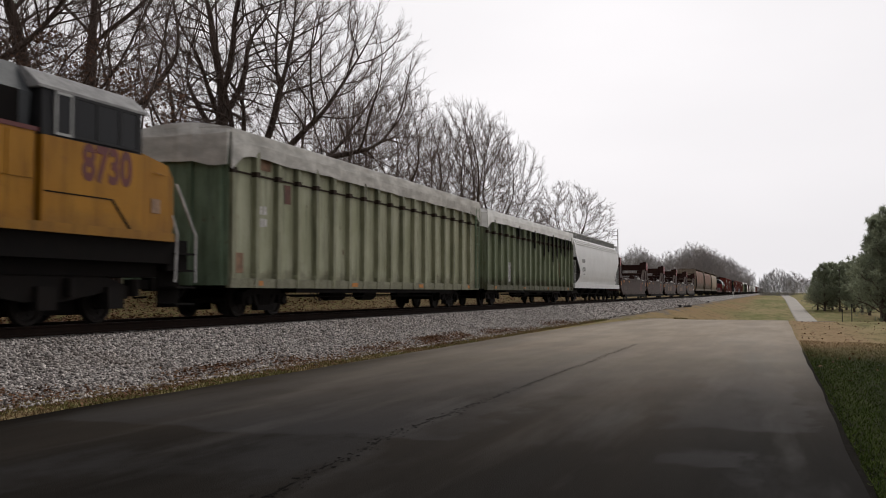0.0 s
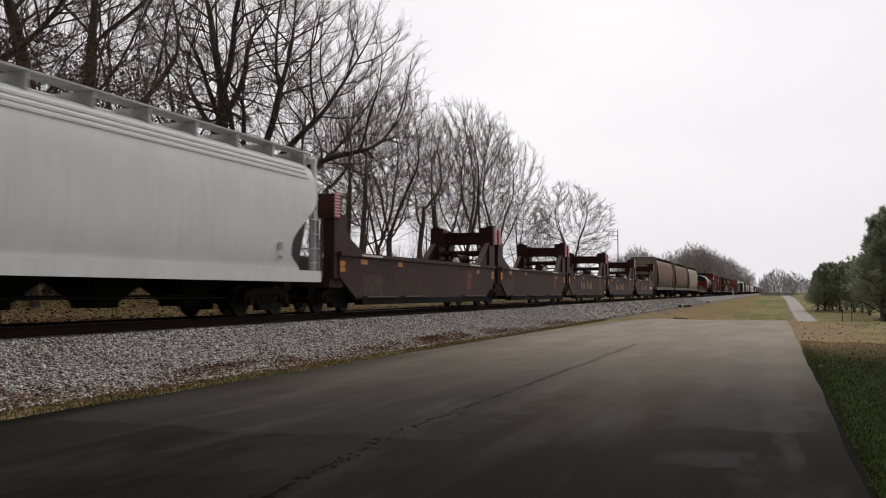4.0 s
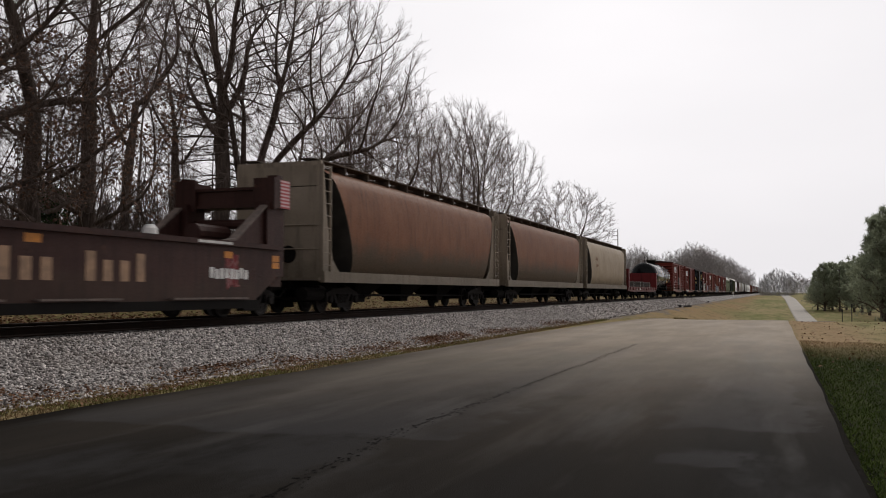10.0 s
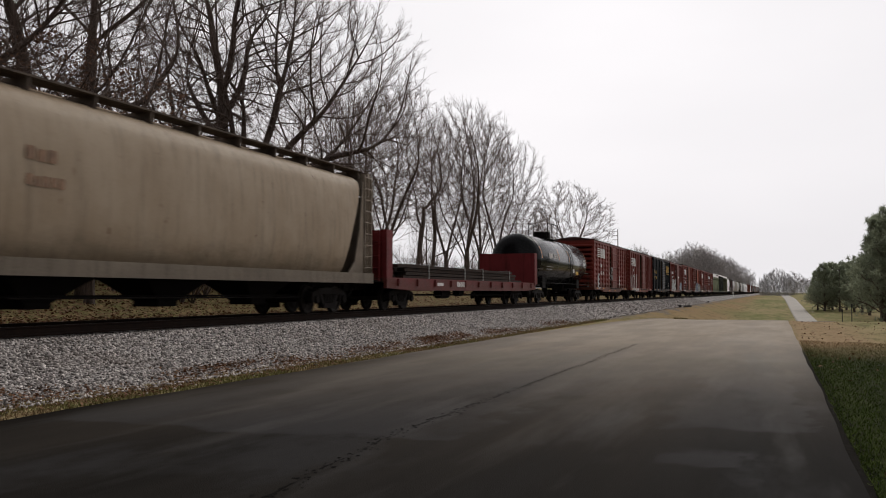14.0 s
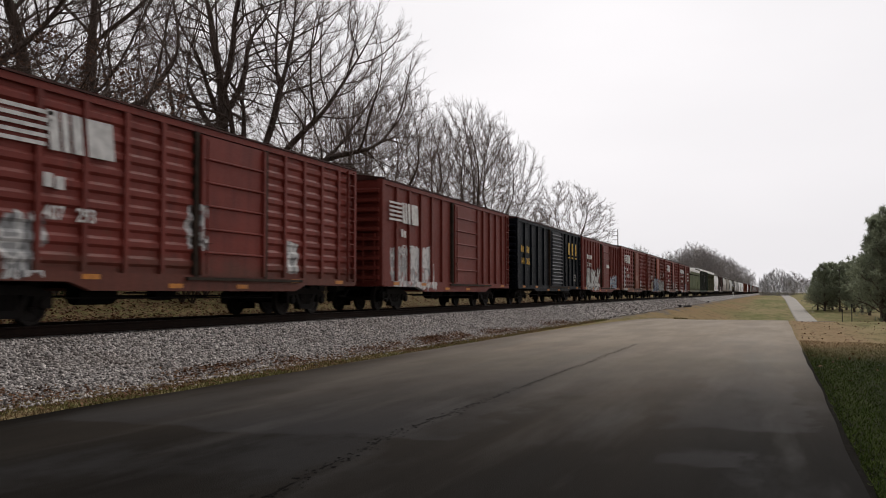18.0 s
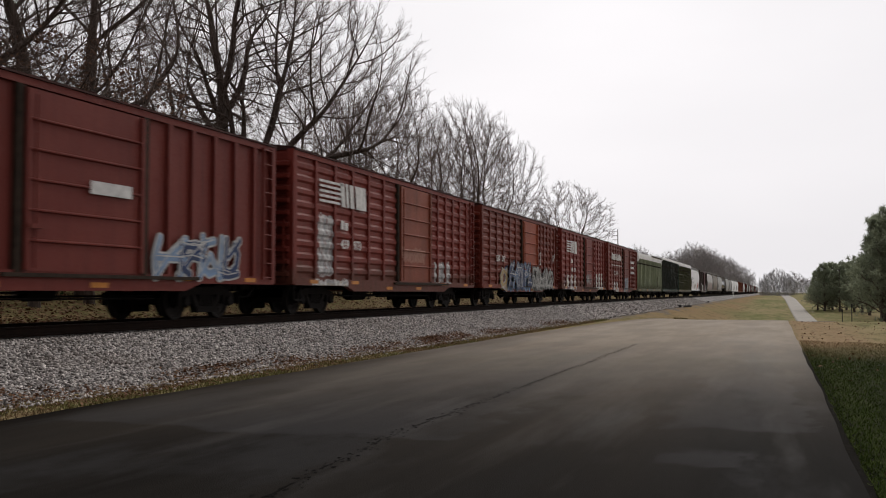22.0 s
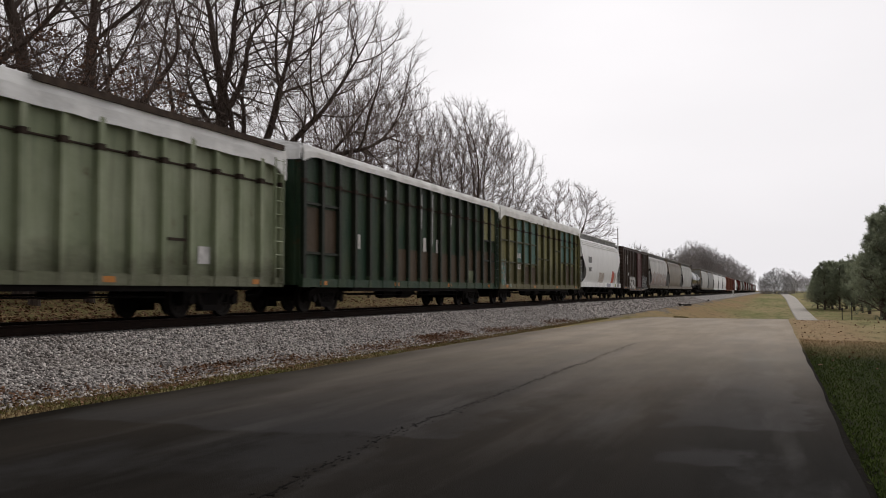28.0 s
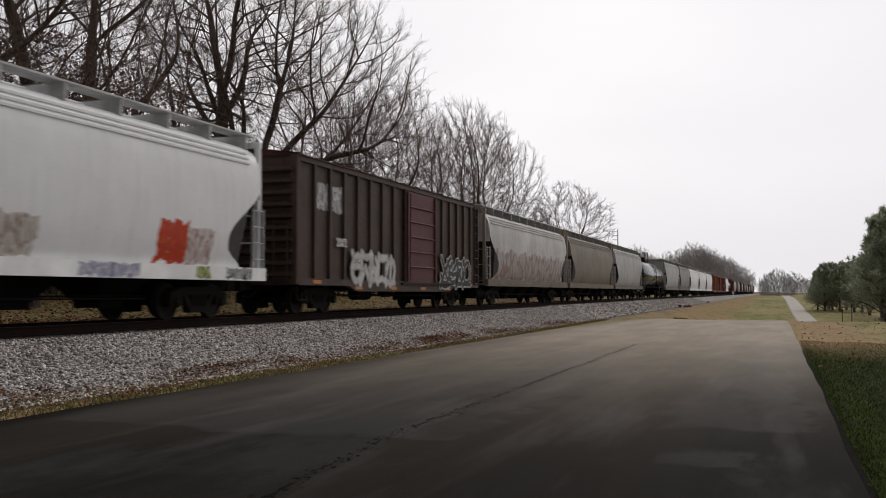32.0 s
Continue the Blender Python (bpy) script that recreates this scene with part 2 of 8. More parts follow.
def make_ballast(name, island=False):
    n = Nodes(name)
    v = n.mapped()
    if island:
        geo = n.t.nodes.new("ShaderNodeNewGeometry")
        r = geo.outputs["Random Per Island"]
        c = n.mix(n.ramp(r, 0.1, 0.9), (0.12, 0.103, 0.095), (0.75, 0.69, 0.65))
        c = n.mix(n.ramp(n.noise(v, 30, 3), 0.4, 0.8, 0, 0.35), c, (0.16, 0.145, 0.13))
        c = n.mix(n.ramp(n.noise(v, 0.5, 4), 0.52, 0.7, 0, 0.35), c, (0.2, 0.16, 0.13))
        c = n.mix(rail_band(n), c, (0.03, 0.024, 0.02))
        return n.done(c, 0.85, 0, 0.3)
    cell = n.voronoi(v, 15, "Color")
    d = n.voronoi(v, 15)
    sep = n.t.nodes.new("ShaderNodeSeparateColor")
    n.link(cell, sep.inputs[0])
    c = n.mix(sep.outputs[0], (0.22, 0.20, 0.19), (0.58, 0.54, 0.51))
    c = n.mix(n.ramp(d, 0.4, 0.75), c, (0.07, 0.065, 0.06))
    c = n.mix(n.ramp(n.noise(v, 0.6, 4), 0.5, 0.75, 0, 0.4), c, (0.2, 0.165, 0.135))
    c = n.mix(rail_band(n), c, (0.025, 0.02, 0.017))
    n.bump(n.math("SUBTRACT", 1.0, d), 0.9, 0.05)
    return n.done(c, 0.9, 0, 0.25)


def make_bark(name, c0, c1):
    n = Nodes(name)
    v = n.mapped((1, 1, 0.22), jitter=True)
    a, g = n.noise(v, 9, 5, 0.65), n.noise(n.mapped(jitter=True), 0.6, 4)
    c = n.mix(n.ramp(a, 0.35, 0.7), c0, c1)
    c = n.mix(n.ramp(g, 0.5, 0.75, 0, 0.4), c, dim(c1, 1.15))
    n.bump(a, 0.8, 0.03)
    return n.done(c, 0.92, 0, 0.2)


def make_leaf(name, c0, c1, thin=0.0):
    """Leaves of two colours; thin ones let some light through."""
    n = Nodes(name)
    geo = n.t.nodes.new("ShaderNodeNewGeometry")
    c = n.mix(geo.outputs["Random Per Island"], c0, c1)
    c = n.mix(n.ramp(n.noise(n.mapped(), 1.3, 3), 0.4, 0.7, 0, 0.5), c, dim(c0, 0.6))
    n.done(c, 0.8, 0, 0.25)
    if thin:
        tr = n.t.nodes.new("ShaderNodeBsdfTranslucent")
        mx = n.t.nodes.new("ShaderNodeMixShader")
        mx.inputs[0].default_value = thin
        n.link(c, tr.inputs["Color"])
        n.link(n.b.outputs[0], mx.inputs[1])
        n.link(tr.outputs[0], mx.inputs[2])
        n.link(mx.outputs[0], n.t.nodes["Material Output"].inputs["Surface"])
    return n.m


def make_grass(name, fresh, lush, straw, share):
    n = Nodes(name)
    geo = n.t.nodes.new("ShaderNodeNewGeometry")
    r = geo.outputs["Random Per Island"]
    ax = n.xyz()
    c = n.mix(r, fresh, lush)
    patch = n.noise(n.mapped((1, 0.4, 1)), 0.9, 4)
    tan = n.math("ADD", n.math("MULTIPLY", n.ramp(n.math("ADD", ax[1], n.math("MULTIPLY", patch, 10)), 26, 36), n.math("MULTIPLY", n.ramp(ax[0], 0.0, 0.5), n.ramp(n.math("ADD", ax[0], n.math("MULTIPLY", patch, 3)), 5.6, 3.6))), n.ramp(patch, 0.62 - share, 0.72 - share * 0.6, 0, 0.12 + 3 * share))
    c = n.mix(n.math("MINIMUM", n.math("MULTIPLY", tan, n.ramp(r, 0.0, 0.25, 0.4, 1.0)), 1.0), c, straw)
    return n.done(c, 0.9, 0, 0.05)


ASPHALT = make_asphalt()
GROUND = make_ground()
BALLAST = make_ballast("ballast_bed")
STONES = make_ballast("ballast_stone", True)
BARK = make_bark("grey_brown_bark", (0.068, 0.052, 0.044), (0.155, 0.12, 0.101))
TWIG = make_bark("twig_bark", (0.105, 0.076, 0.066), (0.20, 0.153, 0.132))
# bark of the far trees, paled: distance haze is put into these two colours
HAZYTWIG = make_bark("hazed_clump_twig_bark", (0.28, 0.272, 0.272), (0.39, 0.38, 0.38))
FARTWIG = make_bark("hazed_far_twig_bark", (0.25, 0.23, 0.226), (0.37, 0.34, 0.333))
DRYLEAF = make_leaf("russet_dead_leaf", (0.14, 0.08, 0.055), (0.24, 0.15, 0.11), 0.3)
IVY = make_leaf("ivy_leaf", (0.018, 0.035, 0.012), (0.04, 0.075, 0.022), 0.15)
LITTER = make_leaf("fallen_leaf", (0.14, 0.06, 0.03), (0.26, 0.15, 0.08))
GRASS = make_grass("short_winter_grass", (0.032, 0.054, 0.011), (0.11, 0.145, 0.037), (0.46, 0.33, 0.20), 0.0)
EDGEGRASS = make_grass("dry_edge_grass", (0.16, 0.135, 0.06), (0.20, 0.20, 0.07), (0.30, 0.20, 0.12), 0.22)
# needle greens lightened to carry the haze in front of the pines
NEEDLE = make_leaf("hazed_pine_needles", (0.28, 0.315, 0.215), (0.37, 0.40, 0.29), 0.6)
RAILSTEEL = plain("rusty_rail_steel", (0.020, 0.012, 0.009), 0.85, 0.0, 0.3, 4, 0.1)
RAILHEAD = plain("worn_rail_head", (0.07, 0.055, 0.047), 0.55, 0.5, 0.15, 6)
TIEWOOD = plain("creosoted_tie_wood", (0.024, 0.019, 0.016), 0.9, 0, 0.4, 6)
CONCRETE = plain("pale_lane_surface", (0.44, 0.40, 0.35), 0.85, 0, 0.15, 0.6)
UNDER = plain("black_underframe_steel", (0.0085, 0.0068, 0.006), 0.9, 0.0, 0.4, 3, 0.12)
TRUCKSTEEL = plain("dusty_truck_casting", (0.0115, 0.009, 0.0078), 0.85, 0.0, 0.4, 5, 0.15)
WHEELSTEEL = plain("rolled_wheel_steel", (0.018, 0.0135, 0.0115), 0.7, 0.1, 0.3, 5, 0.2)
GALV = plain("galvanised_walkway_steel", (0.38, 0.38, 0.37), 0.55, 0.4, 0.2, 4)
WHITEPAINT = plain("white_stencil_paint", (0.66, 0.64, 0.62), 0.6, 0, 0.25, 5)
YELLOWPAINT = plain("yellow_stencil_paint", (0.62, 0.36, 0.03), 0.6, 0, 0.25, 5)
ORANGE = plain("orange_reflector", (0.55, 0.20, 0.02), 0.5, 0, 0.25, 6)
BLACKPAINT = plain("black_stencil_paint", (0.035, 0.035, 0.035), 0.6, 0, 0.3, 5)
REDPAINT = plain("dark_red_stencil_paint", (0.13, 0.016, 0.014), 0.5, 0, 0.25, 5)


# ---- mesh helpers ----
class Geo:
    """Collects faces of one mesh."""

    def __init__(self):
        self.v, self.f = [], []

    def add(self, verts, faces):
        k = len(self.v)
        self.v += [tuple(p) for p in verts]
        self.f += [tuple(i + k for i in f) for f in faces]
        return self

    def box(self, x0, x1, y0, y1, z0, z1):
        return self.add([(x0, y0, z0), (x1, y0, z0), (x1, y1, z0), (x0, y1, z0), (x0, y0, z1), (x1, y0, z1), (x1, y1, z1), (x0, y1, z1)],
                        [(3, 2, 1, 0), (4, 5, 6, 7), (0, 1, 5, 4), (1, 2, 6, 5), (2, 3, 7, 6), (3, 0, 4, 7)])

    def along_y(self, prof, y0, y1):
        """Closed outline of (x, z), counter-clockwise seen from -y, drawn out along y."""
        n = len(prof)
        vs = [(x, y0, z) for x, z in prof] + [(x, y1, z) for x, z in prof]
        fs = [(i, (i + 1) % n, (i + 1) % n + n, i + n) for i in range(n)]
        return self.add(vs, fs + [tuple(range(n - 1, -1, -1)), tuple(range(n, 2 * n))])

    def along_x(self, prof, x0, x1):
        """Closed outline of (y, z) drawn out along x."""
        n = len(prof)
        vs = [(x0, y, z) for y, z in prof] + [(x1, y, z) for y, z in prof]
        fs = [(i, (i + 1) % n, (i + 1) % n + n, i + n) for i in range(n)]
        return self.add(vs, fs + [tuple(range(n - 1, -1, -1)), tuple(range(n, 2 * n))])

    def loft(self, rings, cap=True):
        """Rings of equal length joined one after another."""
        n = len(rings[0])
        vs = [p for r in rings for p in r]
        fs = [(j * n + i, j * n + (i + 1) % n, (j + 1) * n + (i + 1) % n, (j + 1) * n + i) for j in range(len(rings) - 1) for i in range(n)]
        if cap:
            fs += [tuple(range(n - 1, -1, -1)), tuple(range(len(vs) - n, len(vs)))]
        return self.add(vs, fs)

    def cyl(self, a, b, r, r2=None, n=12):
        return self.tube([a, b], [r, r if r2 is None else r2], n)

    def tube(self, pts, rads, n=6):
        pts = [Vector(p) for p in pts]
        rings = []
        up = Vector((0.31, 0.17, 0.93))
        for i, p in enumerate(pts):
            d = (pts[min(i + 1, len(pts) - 1)] - pts[max(i - 1, 0)]).normalized()
            s = d.cross(up)
            if s.length < 0.05:
                s = d.cross(Vector((1, 0, 0)))
            s.normalize()
            t = d.cross(s)
            rings.append([p + (s * math.cos(q) + t * math.sin(q)) * rads[i] for q in (2 * math.pi * k / n for k in range(n))])
        return self.loft(rings)

    def data(self, name, mat=None, smooth=False):
        me = bpy.data.meshes.new(name)
        me.from_pydata(self.v, [], self.f)
        if mat:
            me.materials.append(mat)
        if smooth:
            me.polygons.foreach_set("use_smooth", [True] * len(me.polygons))
        me.update()
        return me


def fixed_normals(me):
    bm = bmesh.new()
    bm.from_mesh(me)
    bmesh.ops.recalc_face_normals(bm, faces=bm.faces)
    bm.to_mesh(me)
    bm.free()
    return me


def part(name, geo, mat, parent, label="", smooth=False, at=None):
    """Links a mesh as one object under a thing or a part."""
    me = geo if isinstance(geo, bpy.types.Mesh) else fixed_normals(geo.data(name, mat, smooth))
    ob = new(name, me)
    ob.parent = parent
    if at is not None:
        ob.matrix_local = at if isinstance(at, Matrix) else Matrix.Translation(at)
    if label:
        tagged(ob, label)
    return ob


def mesh_np(name, verts, faces, mat, smooth=False):
    me = bpy.data.meshes.new(name)
    k = faces.shape[1]
    me.vertices.add(len(verts))
    me.vertices.foreach_set("co", np.ascontiguousarray(verts, dtype=np.float32).ravel())
    me.loops.add(faces.size)
    me.loops.foreach_set("vertex_index", np.ascontiguousarray(faces, dtype=np.int32).ravel())
    me.polygons.add(len(faces))
    me.polygons.foreach_set("loop_start", np.arange(0, faces.size, k, dtype=np.int32))
    if smooth:
        me.polygons.foreach_set("use_smooth", np.ones(len(faces), dtype=bool))
    me.materials.append(mat)
    me.update(calc_edges=True)
    me.validate()
    return me


# ---- ground ----
def sstep(a, b, x):
    t = np.clip((x - a) / (b - a), 0, 1)
    return t * t * (3 - 2 * t)


def ground_z(x, y):
    """Height of the ground: level by the road, a dip behind the crest, a bank behind the track."""
    x, y = np.asarray(x, float), np.asarray(y, float)
    off_track = sstep(-9.5, -4.0, x)
    dip = -1.35 * sstep(50, 84, y) + 1.25 * sstep(95, 260, y) + 0.35 * sstep(200, 600, y)
    z = dip * off_track
    z = z + 0.06 * sstep(-8.7, -9.6, x)
    z = z + 0.62 * sstep(-10.5, -17.0, x) + 1.35 * sstep(-17, -27, x) + 0.8 * sstep(-30, -80, x)
    z = z + (1 - off_track) * 0.0 - 0.05 * sstep(0.7, 1.6, x) * (1 - sstep(3, 9, x)) + 0.55 * sstep(3, 26, x) * (1 - sstep(50, 80, y))
    z = z + 0.03 * np.sin(x * 1.3 + 0.4 * y) * sstep(1.2, 3, x) * (y < 60)
    return z


def build_ground():
    xs = np.concatenate([[-3000, -1200, -500, -250, -140, -90], np.linspace(-70, -20, 26), np.linspace(-18, -8.45, 20), [-6.5, -4.5, -2.5, -1, 0.2, 0.62],
                         np.linspace(0.9, 14, 28), [17, 20, 24, 30, 40, 60, 90, 150, 300, 700, 1500, 3000]])
    ys = np.concatenate([[-600, -200, -80, -40, -20, -8], np.linspace(0, 60, 61), np.linspace(63, 140, 27), np.linspace(150, 300, 16), np.linspace(340, 900, 15), [1200, 1800, 2600, 4000]])
    X, Y = np.meshgrid(xs, ys)
    Z = ground_z(X, Y) - 0.02 * ((X > -8.4) & (X < 0.6) & (Y < 75))
    v = np.stack([X.ravel(), Y.ravel(), Z.ravel()], 1)
    a = (np.arange(len(ys) - 1)[:, None] * len(xs) + np.arange(len(xs) - 1)[None]).ravel()
    f = np.stack([a, a + 1, a + 1 + len(xs), a + len(xs)], 1)
    tagged(new("ground", mesh_np("ground", v, f, GROUND, True)), "winter ground of patchy green and tan grass with leaf litter", "ground", kind="structure")


def ribbon(name, edges, ys, mat, lift=0.0, thick=0.05):
    """A sheet between a left and a right edge, functions of y, that follows the ground."""
    cols = 9
    rows = []
    for y in ys:
        l, r = edges(y)
        rows.append([(l + (r - l) * i / (cols - 1), y) for i in range(cols)])
    P = np.array(rows)
    Z = ground_z(P[..., 0], P[..., 1]) + lift
    top = np.concatenate([P, Z[..., None]], -1).reshape(-1, 3)
    n, c = len(ys), cols
    a = (np.arange(n - 1)[:, None] * c + np.arange(c - 1)[None]).ravel()
    f = np.stack([a, a + 1, a + 1 + c, a + c], 1)
    low = top.copy()
    low[:, 2] -= thick
    k = len(top)
    sides = []
    for j in range(n - 1):
        sides += [(j * c, (j + 1) * c, (j + 1) * c + k, j * c + k), ((j + 1) * c + c - 1, j * c + c - 1, j * c + c - 1 + k, (j + 1) * c + c - 1 + k)]
    for i in range(c - 1):
        sides += [(i + 1, i, i + k, i + 1 + k), ((n - 1) * c + i, (n - 1) * c + i + 1, (n - 1) * c + i + 1 + k, (n - 1) * c + i + k)]
    return mesh_np(name, np.concatenate([top, low]), np.concatenate([f, np.array(sides)]), mat)


def road_edges(y):
    w = 0.014 * math.sin(y * 0.5) + 0.008 * math.sin(y * 1.7 + 1)
    return -8.4 + 0.03 * math.sin(y * 1.7) + 0.05 * max(0, y - 32) + 0.045 * max(0, y - 45), 0.62 + w


def lane_edges(y):
    return float(np.interp(y, (55, 80, 120, 200, 620), (1.9, 1.95, 2.0, 2.1, 2.4))), float(np.interp(y, (55, 80, 115, 300, 620), (3.75, 3.8, 4.0, 5.0, 6.5)))


build_ground()
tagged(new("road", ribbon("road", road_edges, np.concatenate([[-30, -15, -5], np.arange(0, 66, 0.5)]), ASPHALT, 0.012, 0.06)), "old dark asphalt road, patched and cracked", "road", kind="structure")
tagged(new("lane", ribbon("lane", lane_edges, np.concatenate([np.arange(58, 140, 2.0), np.arange(140, 620, 20.0)]), CONCRETE, 0.03, 0.06)),
       "pale narrow lane beyond the crest of the road", "lane", kind="structure")


def build_track():
    Y0, Y1 = -40, 900
    bed = Geo()
    prof = [(5.15, -0.22), (4.55, 0.03), (1.95, RAIL_Z - 0.20), (-1.95, RAIL_Z - 0.20), (-3.6, 0.45), (-3.6, -0.6), (5.15, -0.6)]
    bed.along_y([(TRACK_X + x, z) for x, z in prof[::-1]], Y0, Y1)
    tagged(new("ballast_bed", fixed_normals(bed.data("ballast_bed", BALLAST))), "grey crushed stone ballast bed under the track", "ballast", kind="structure")
    track = tagged(new("railway_track"), "single railway track with rusty rails on dark wooden ties", "track", kind="structure")
    for side in (-1, 1):
        c = TRACK_X + side * 0.755
        web = Geo().along_y([(c + a, RAIL_Z + b) for a, b in [(-0.07, -0.185), (0.07, -0.185), (0.07, -0.165), (0.012, -0.14), (0.012, -0.045), (0.036, -0.035), (0.036, -0.004), (-0.036, -0.004), (-0.036, -0.035), (-0.012, -0.045), (-0.012, -0.14), (-0.07, -0.165)]], Y0, Y1)
        part("rail", web, RAILSTEEL, track)
        part("rail_head", Geo().along_y([(c - 0.034, RAIL_Z - 0.0035), (c + 0.034, RAIL_Z - 0.0035), (c + 0.028, RAIL_Z), (c - 0.028, RAIL_Z)], Y0, Y1), RAILHEAD, track, "bright worn running surface")
    tie = fixed_normals(Geo().box(-1.3, 1.3, -0.115, 0.115, -0.18, 0).data("tie", TIEWOOD))
    rest = Geo()
    for i in range(1200):
        y = -10 + i * 0.53
        dx, dz = random.uniform(-0.06, 0.06), random.uniform(-0.012, 0.006)
        if i < 300:
            ob = part("tie", tie, None, track, at=pose(TRACK_X + dx, y, RAIL_Z - 0.185 + dz, 0, 0, random.uniform(-1, 1)))
        else:
            rest.box(TRACK_X - 1.3 + dx, TRACK_X + 1.3 + dx, y - 0.115, y + 0.115, RAIL_Z - 0.36, RAIL_Z - 0.185 + dz)
    tagged(part("far_ties", rest, TIEWOOD, track), kind="stuff")


build_track()


def stones(name, label, n, y0, span, small, large, seed):
    """Crushed stone lying on the near shoulder and between the ties."""
    rng = np.random.default_rng(seed)
    oc = np.array([(1, 0, 0), (-1, 0, 0), (0, 1, 0), (0, -1, 0), (0, 0, 1), (0, 0, -1)], float)
    of = np.array([(0, 2, 4), (2, 1, 4), (1, 3, 4), (3, 0, 4), (2, 0, 5), (1, 2, 5), (3, 1, 5), (0, 3, 5)])
    y = y0 + span * rng.random(n) ** 1.35
    x = TRACK_X + 1.15 + (3.75 * rng.random(n))
    late = rng.random(n) < 0.04
    x = np.where(late, x + rng.random(n) * 0.5, x)
    lat = x - TRACK_X
    z = np.where(lat < 1.95, RAIL_Z - 0.20, RAIL_Z - 0.20 - (lat - 1.95) / 2.6 * 0.62)
    z = np.maximum(z, 0.03)
    s = rng.uniform(small, large, n)
    ang = rng.random((n, 3)) * 6.3
    v = oc[None] * (s[:, None, None] * rng.uniform(0.6, 1.25, (n, 6, 3)))
    v = v + rng.normal(0, 0.22, (n, 6, 3)) * s[:, None, None]
    for k, (i, j) in enumerate(((0, 1), (1, 2), (0, 2))):
        c, q = np.cos(ang[:, k])[:, None], np.sin(ang[:, k])[:, None]
        v[..., i], v[..., j] = v[..., i] * c - v[..., j] * q, v[..., i] * q + v[..., j] * c
    v[..., 2] *= 0.7
    v += np.stack([x, y, z + s * 0.3], 1)[:, None]
    f = (of[None] + 6 * np.arange(n)[:, None, None]).reshape(-1, 3)
    tagged(new(name, mesh_np(name, v.reshape(-1, 3), f, STONES)), label, "gravel", kind="stuff")


stones("ballast_stones", "loose grey crushed stones on the track shoulder", 62000, 6.5, 62, 0.014, 0.038, 5)
stones("coarse_stones", "coarse pale stones on the farther track shoulder", 14000, 52, 90, 0.03, 0.085, 6)


# ---- rolling stock ----
CARS = []              # (thing, place of its centre at the start)
WHEELS = {-1: [], 1: []}
AXLE_Y, WHEEL_R = 0.89, 0.42


def truck_meshes():
    bol = Geo().box(-1.0, 1.0, -0.2, 0.2, 0.42, 0.78).box(-0.55, 0.55, -0.14, 0.14, 0.78, 0.86)
    bol.cyl((-1.0, -0.45, 0.4), (1.0, -0.45, 0.4), 0.05, n=6).cyl((-1.0, 0.45, 0.4), (1.0, 0.45, 0.4), 0.05, n=6)
    frame_g = Geo()
    frame_g.along_x([(-1.12, 0.46), (-1.12, 0.62), (-0.62, 0.76), (0.62, 0.76), (1.12, 0.62), (1.12, 0.46), (0.6, 0.58), (-0.6, 0.58)], -0.08, 0.08)
    for s in (-1, 1):
        frame_g.along_x([(s * 0.62, 0.60), (s * 0.46, 0.60), (s * 0.28, 0.30), (s * 0.42, 0.22)], -0.07, 0.07)
        frame_g.along_x([(s * 0.70, 0.60), (s * 1.14, 0.60), (s * 1.14, 0.33), (s * 0.66, 0.36)], -0.09, 0.09)
        frame_g.cyl((0.09, s * AXLE_Y, WHEEL_R), (0.16, s * AXLE_Y, WHEEL_R), 0.13, 0.11, 10)
    frame_g.box(-0.1, 0.1, -0.42, 0.42, 0.16, 0.30)
    for y in (-0.24, -0.08, 0.08, 0.24):
        frame_g.cyl((0.03, y, 0.30), (0.03, y, 0.58), 0.065, n=8)
    wh = Geo()
    for s in (-1, 1):
        rings = []
        for x, r in [(0.66, 0.10), (0.66, 0.13), (0.70, 0.30), (0.675, 0.345), (0.675, 0.44), (0.70, 0.445), (0.705, 0.422), (0.80, 0.415), (0.80, 0.35), (0.76, 0.31), (0.755, 0.15), (0.82, 0.12), (0.82, 0.08)]:
            rings.append([(s * x, r * math.cos(q), r * math.sin(q)) for q in (2 * math.pi * k / 20 for k in range(20))])
        wh.loft(rings)
    wh.cyl((-1.05, 0, 0), (1.05, 0, 0), 0.075, n=8)
    for s in (-1, 1):
        for k in range(5):
            q = 2 * math.pi * k / 5
            wh.cyl((s * 0.745, 0.225 * math.cos(q), 0.225 * math.sin(q)), (s * 0.772, 0.225 * math.cos(q), 0.225 * math.sin(q)), 0.03, n=6)
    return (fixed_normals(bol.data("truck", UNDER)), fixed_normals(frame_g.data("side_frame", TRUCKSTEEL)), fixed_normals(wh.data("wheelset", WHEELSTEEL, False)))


TRUCK, SIDEFRAME, WHEELSET = truck_meshes()


def coupler_mesh():
    g = Geo().box(-0.12, 0.12, -0.25, 0.35, 0.70, 0.92).box(-0.17, 0.10, -0.62, -0.25, 0.66, 0.97).box(0.06, 0.17, -0.60, -0.34, 0.68, 0.95)
    g.tube([(0.3, 0.1, 0.75), (0.32, -0.3, 0.5), (0.22, -0.62, 0.52)], [0.025] * 3, 5)
    return fixed_normals(g.data("coupler", TRUCKSTEEL))


COUPLER = coupler_mesh()


def thing_car(name, s0, s1, label, category="freight car", group="cars of the freight train"):
    car = tagged(new(name), label, category, group)
    car.empty_display_size = 0.5
    CARS.append((car, (s0 + s1) / 2))
    return car, (s1 - s0) / 2


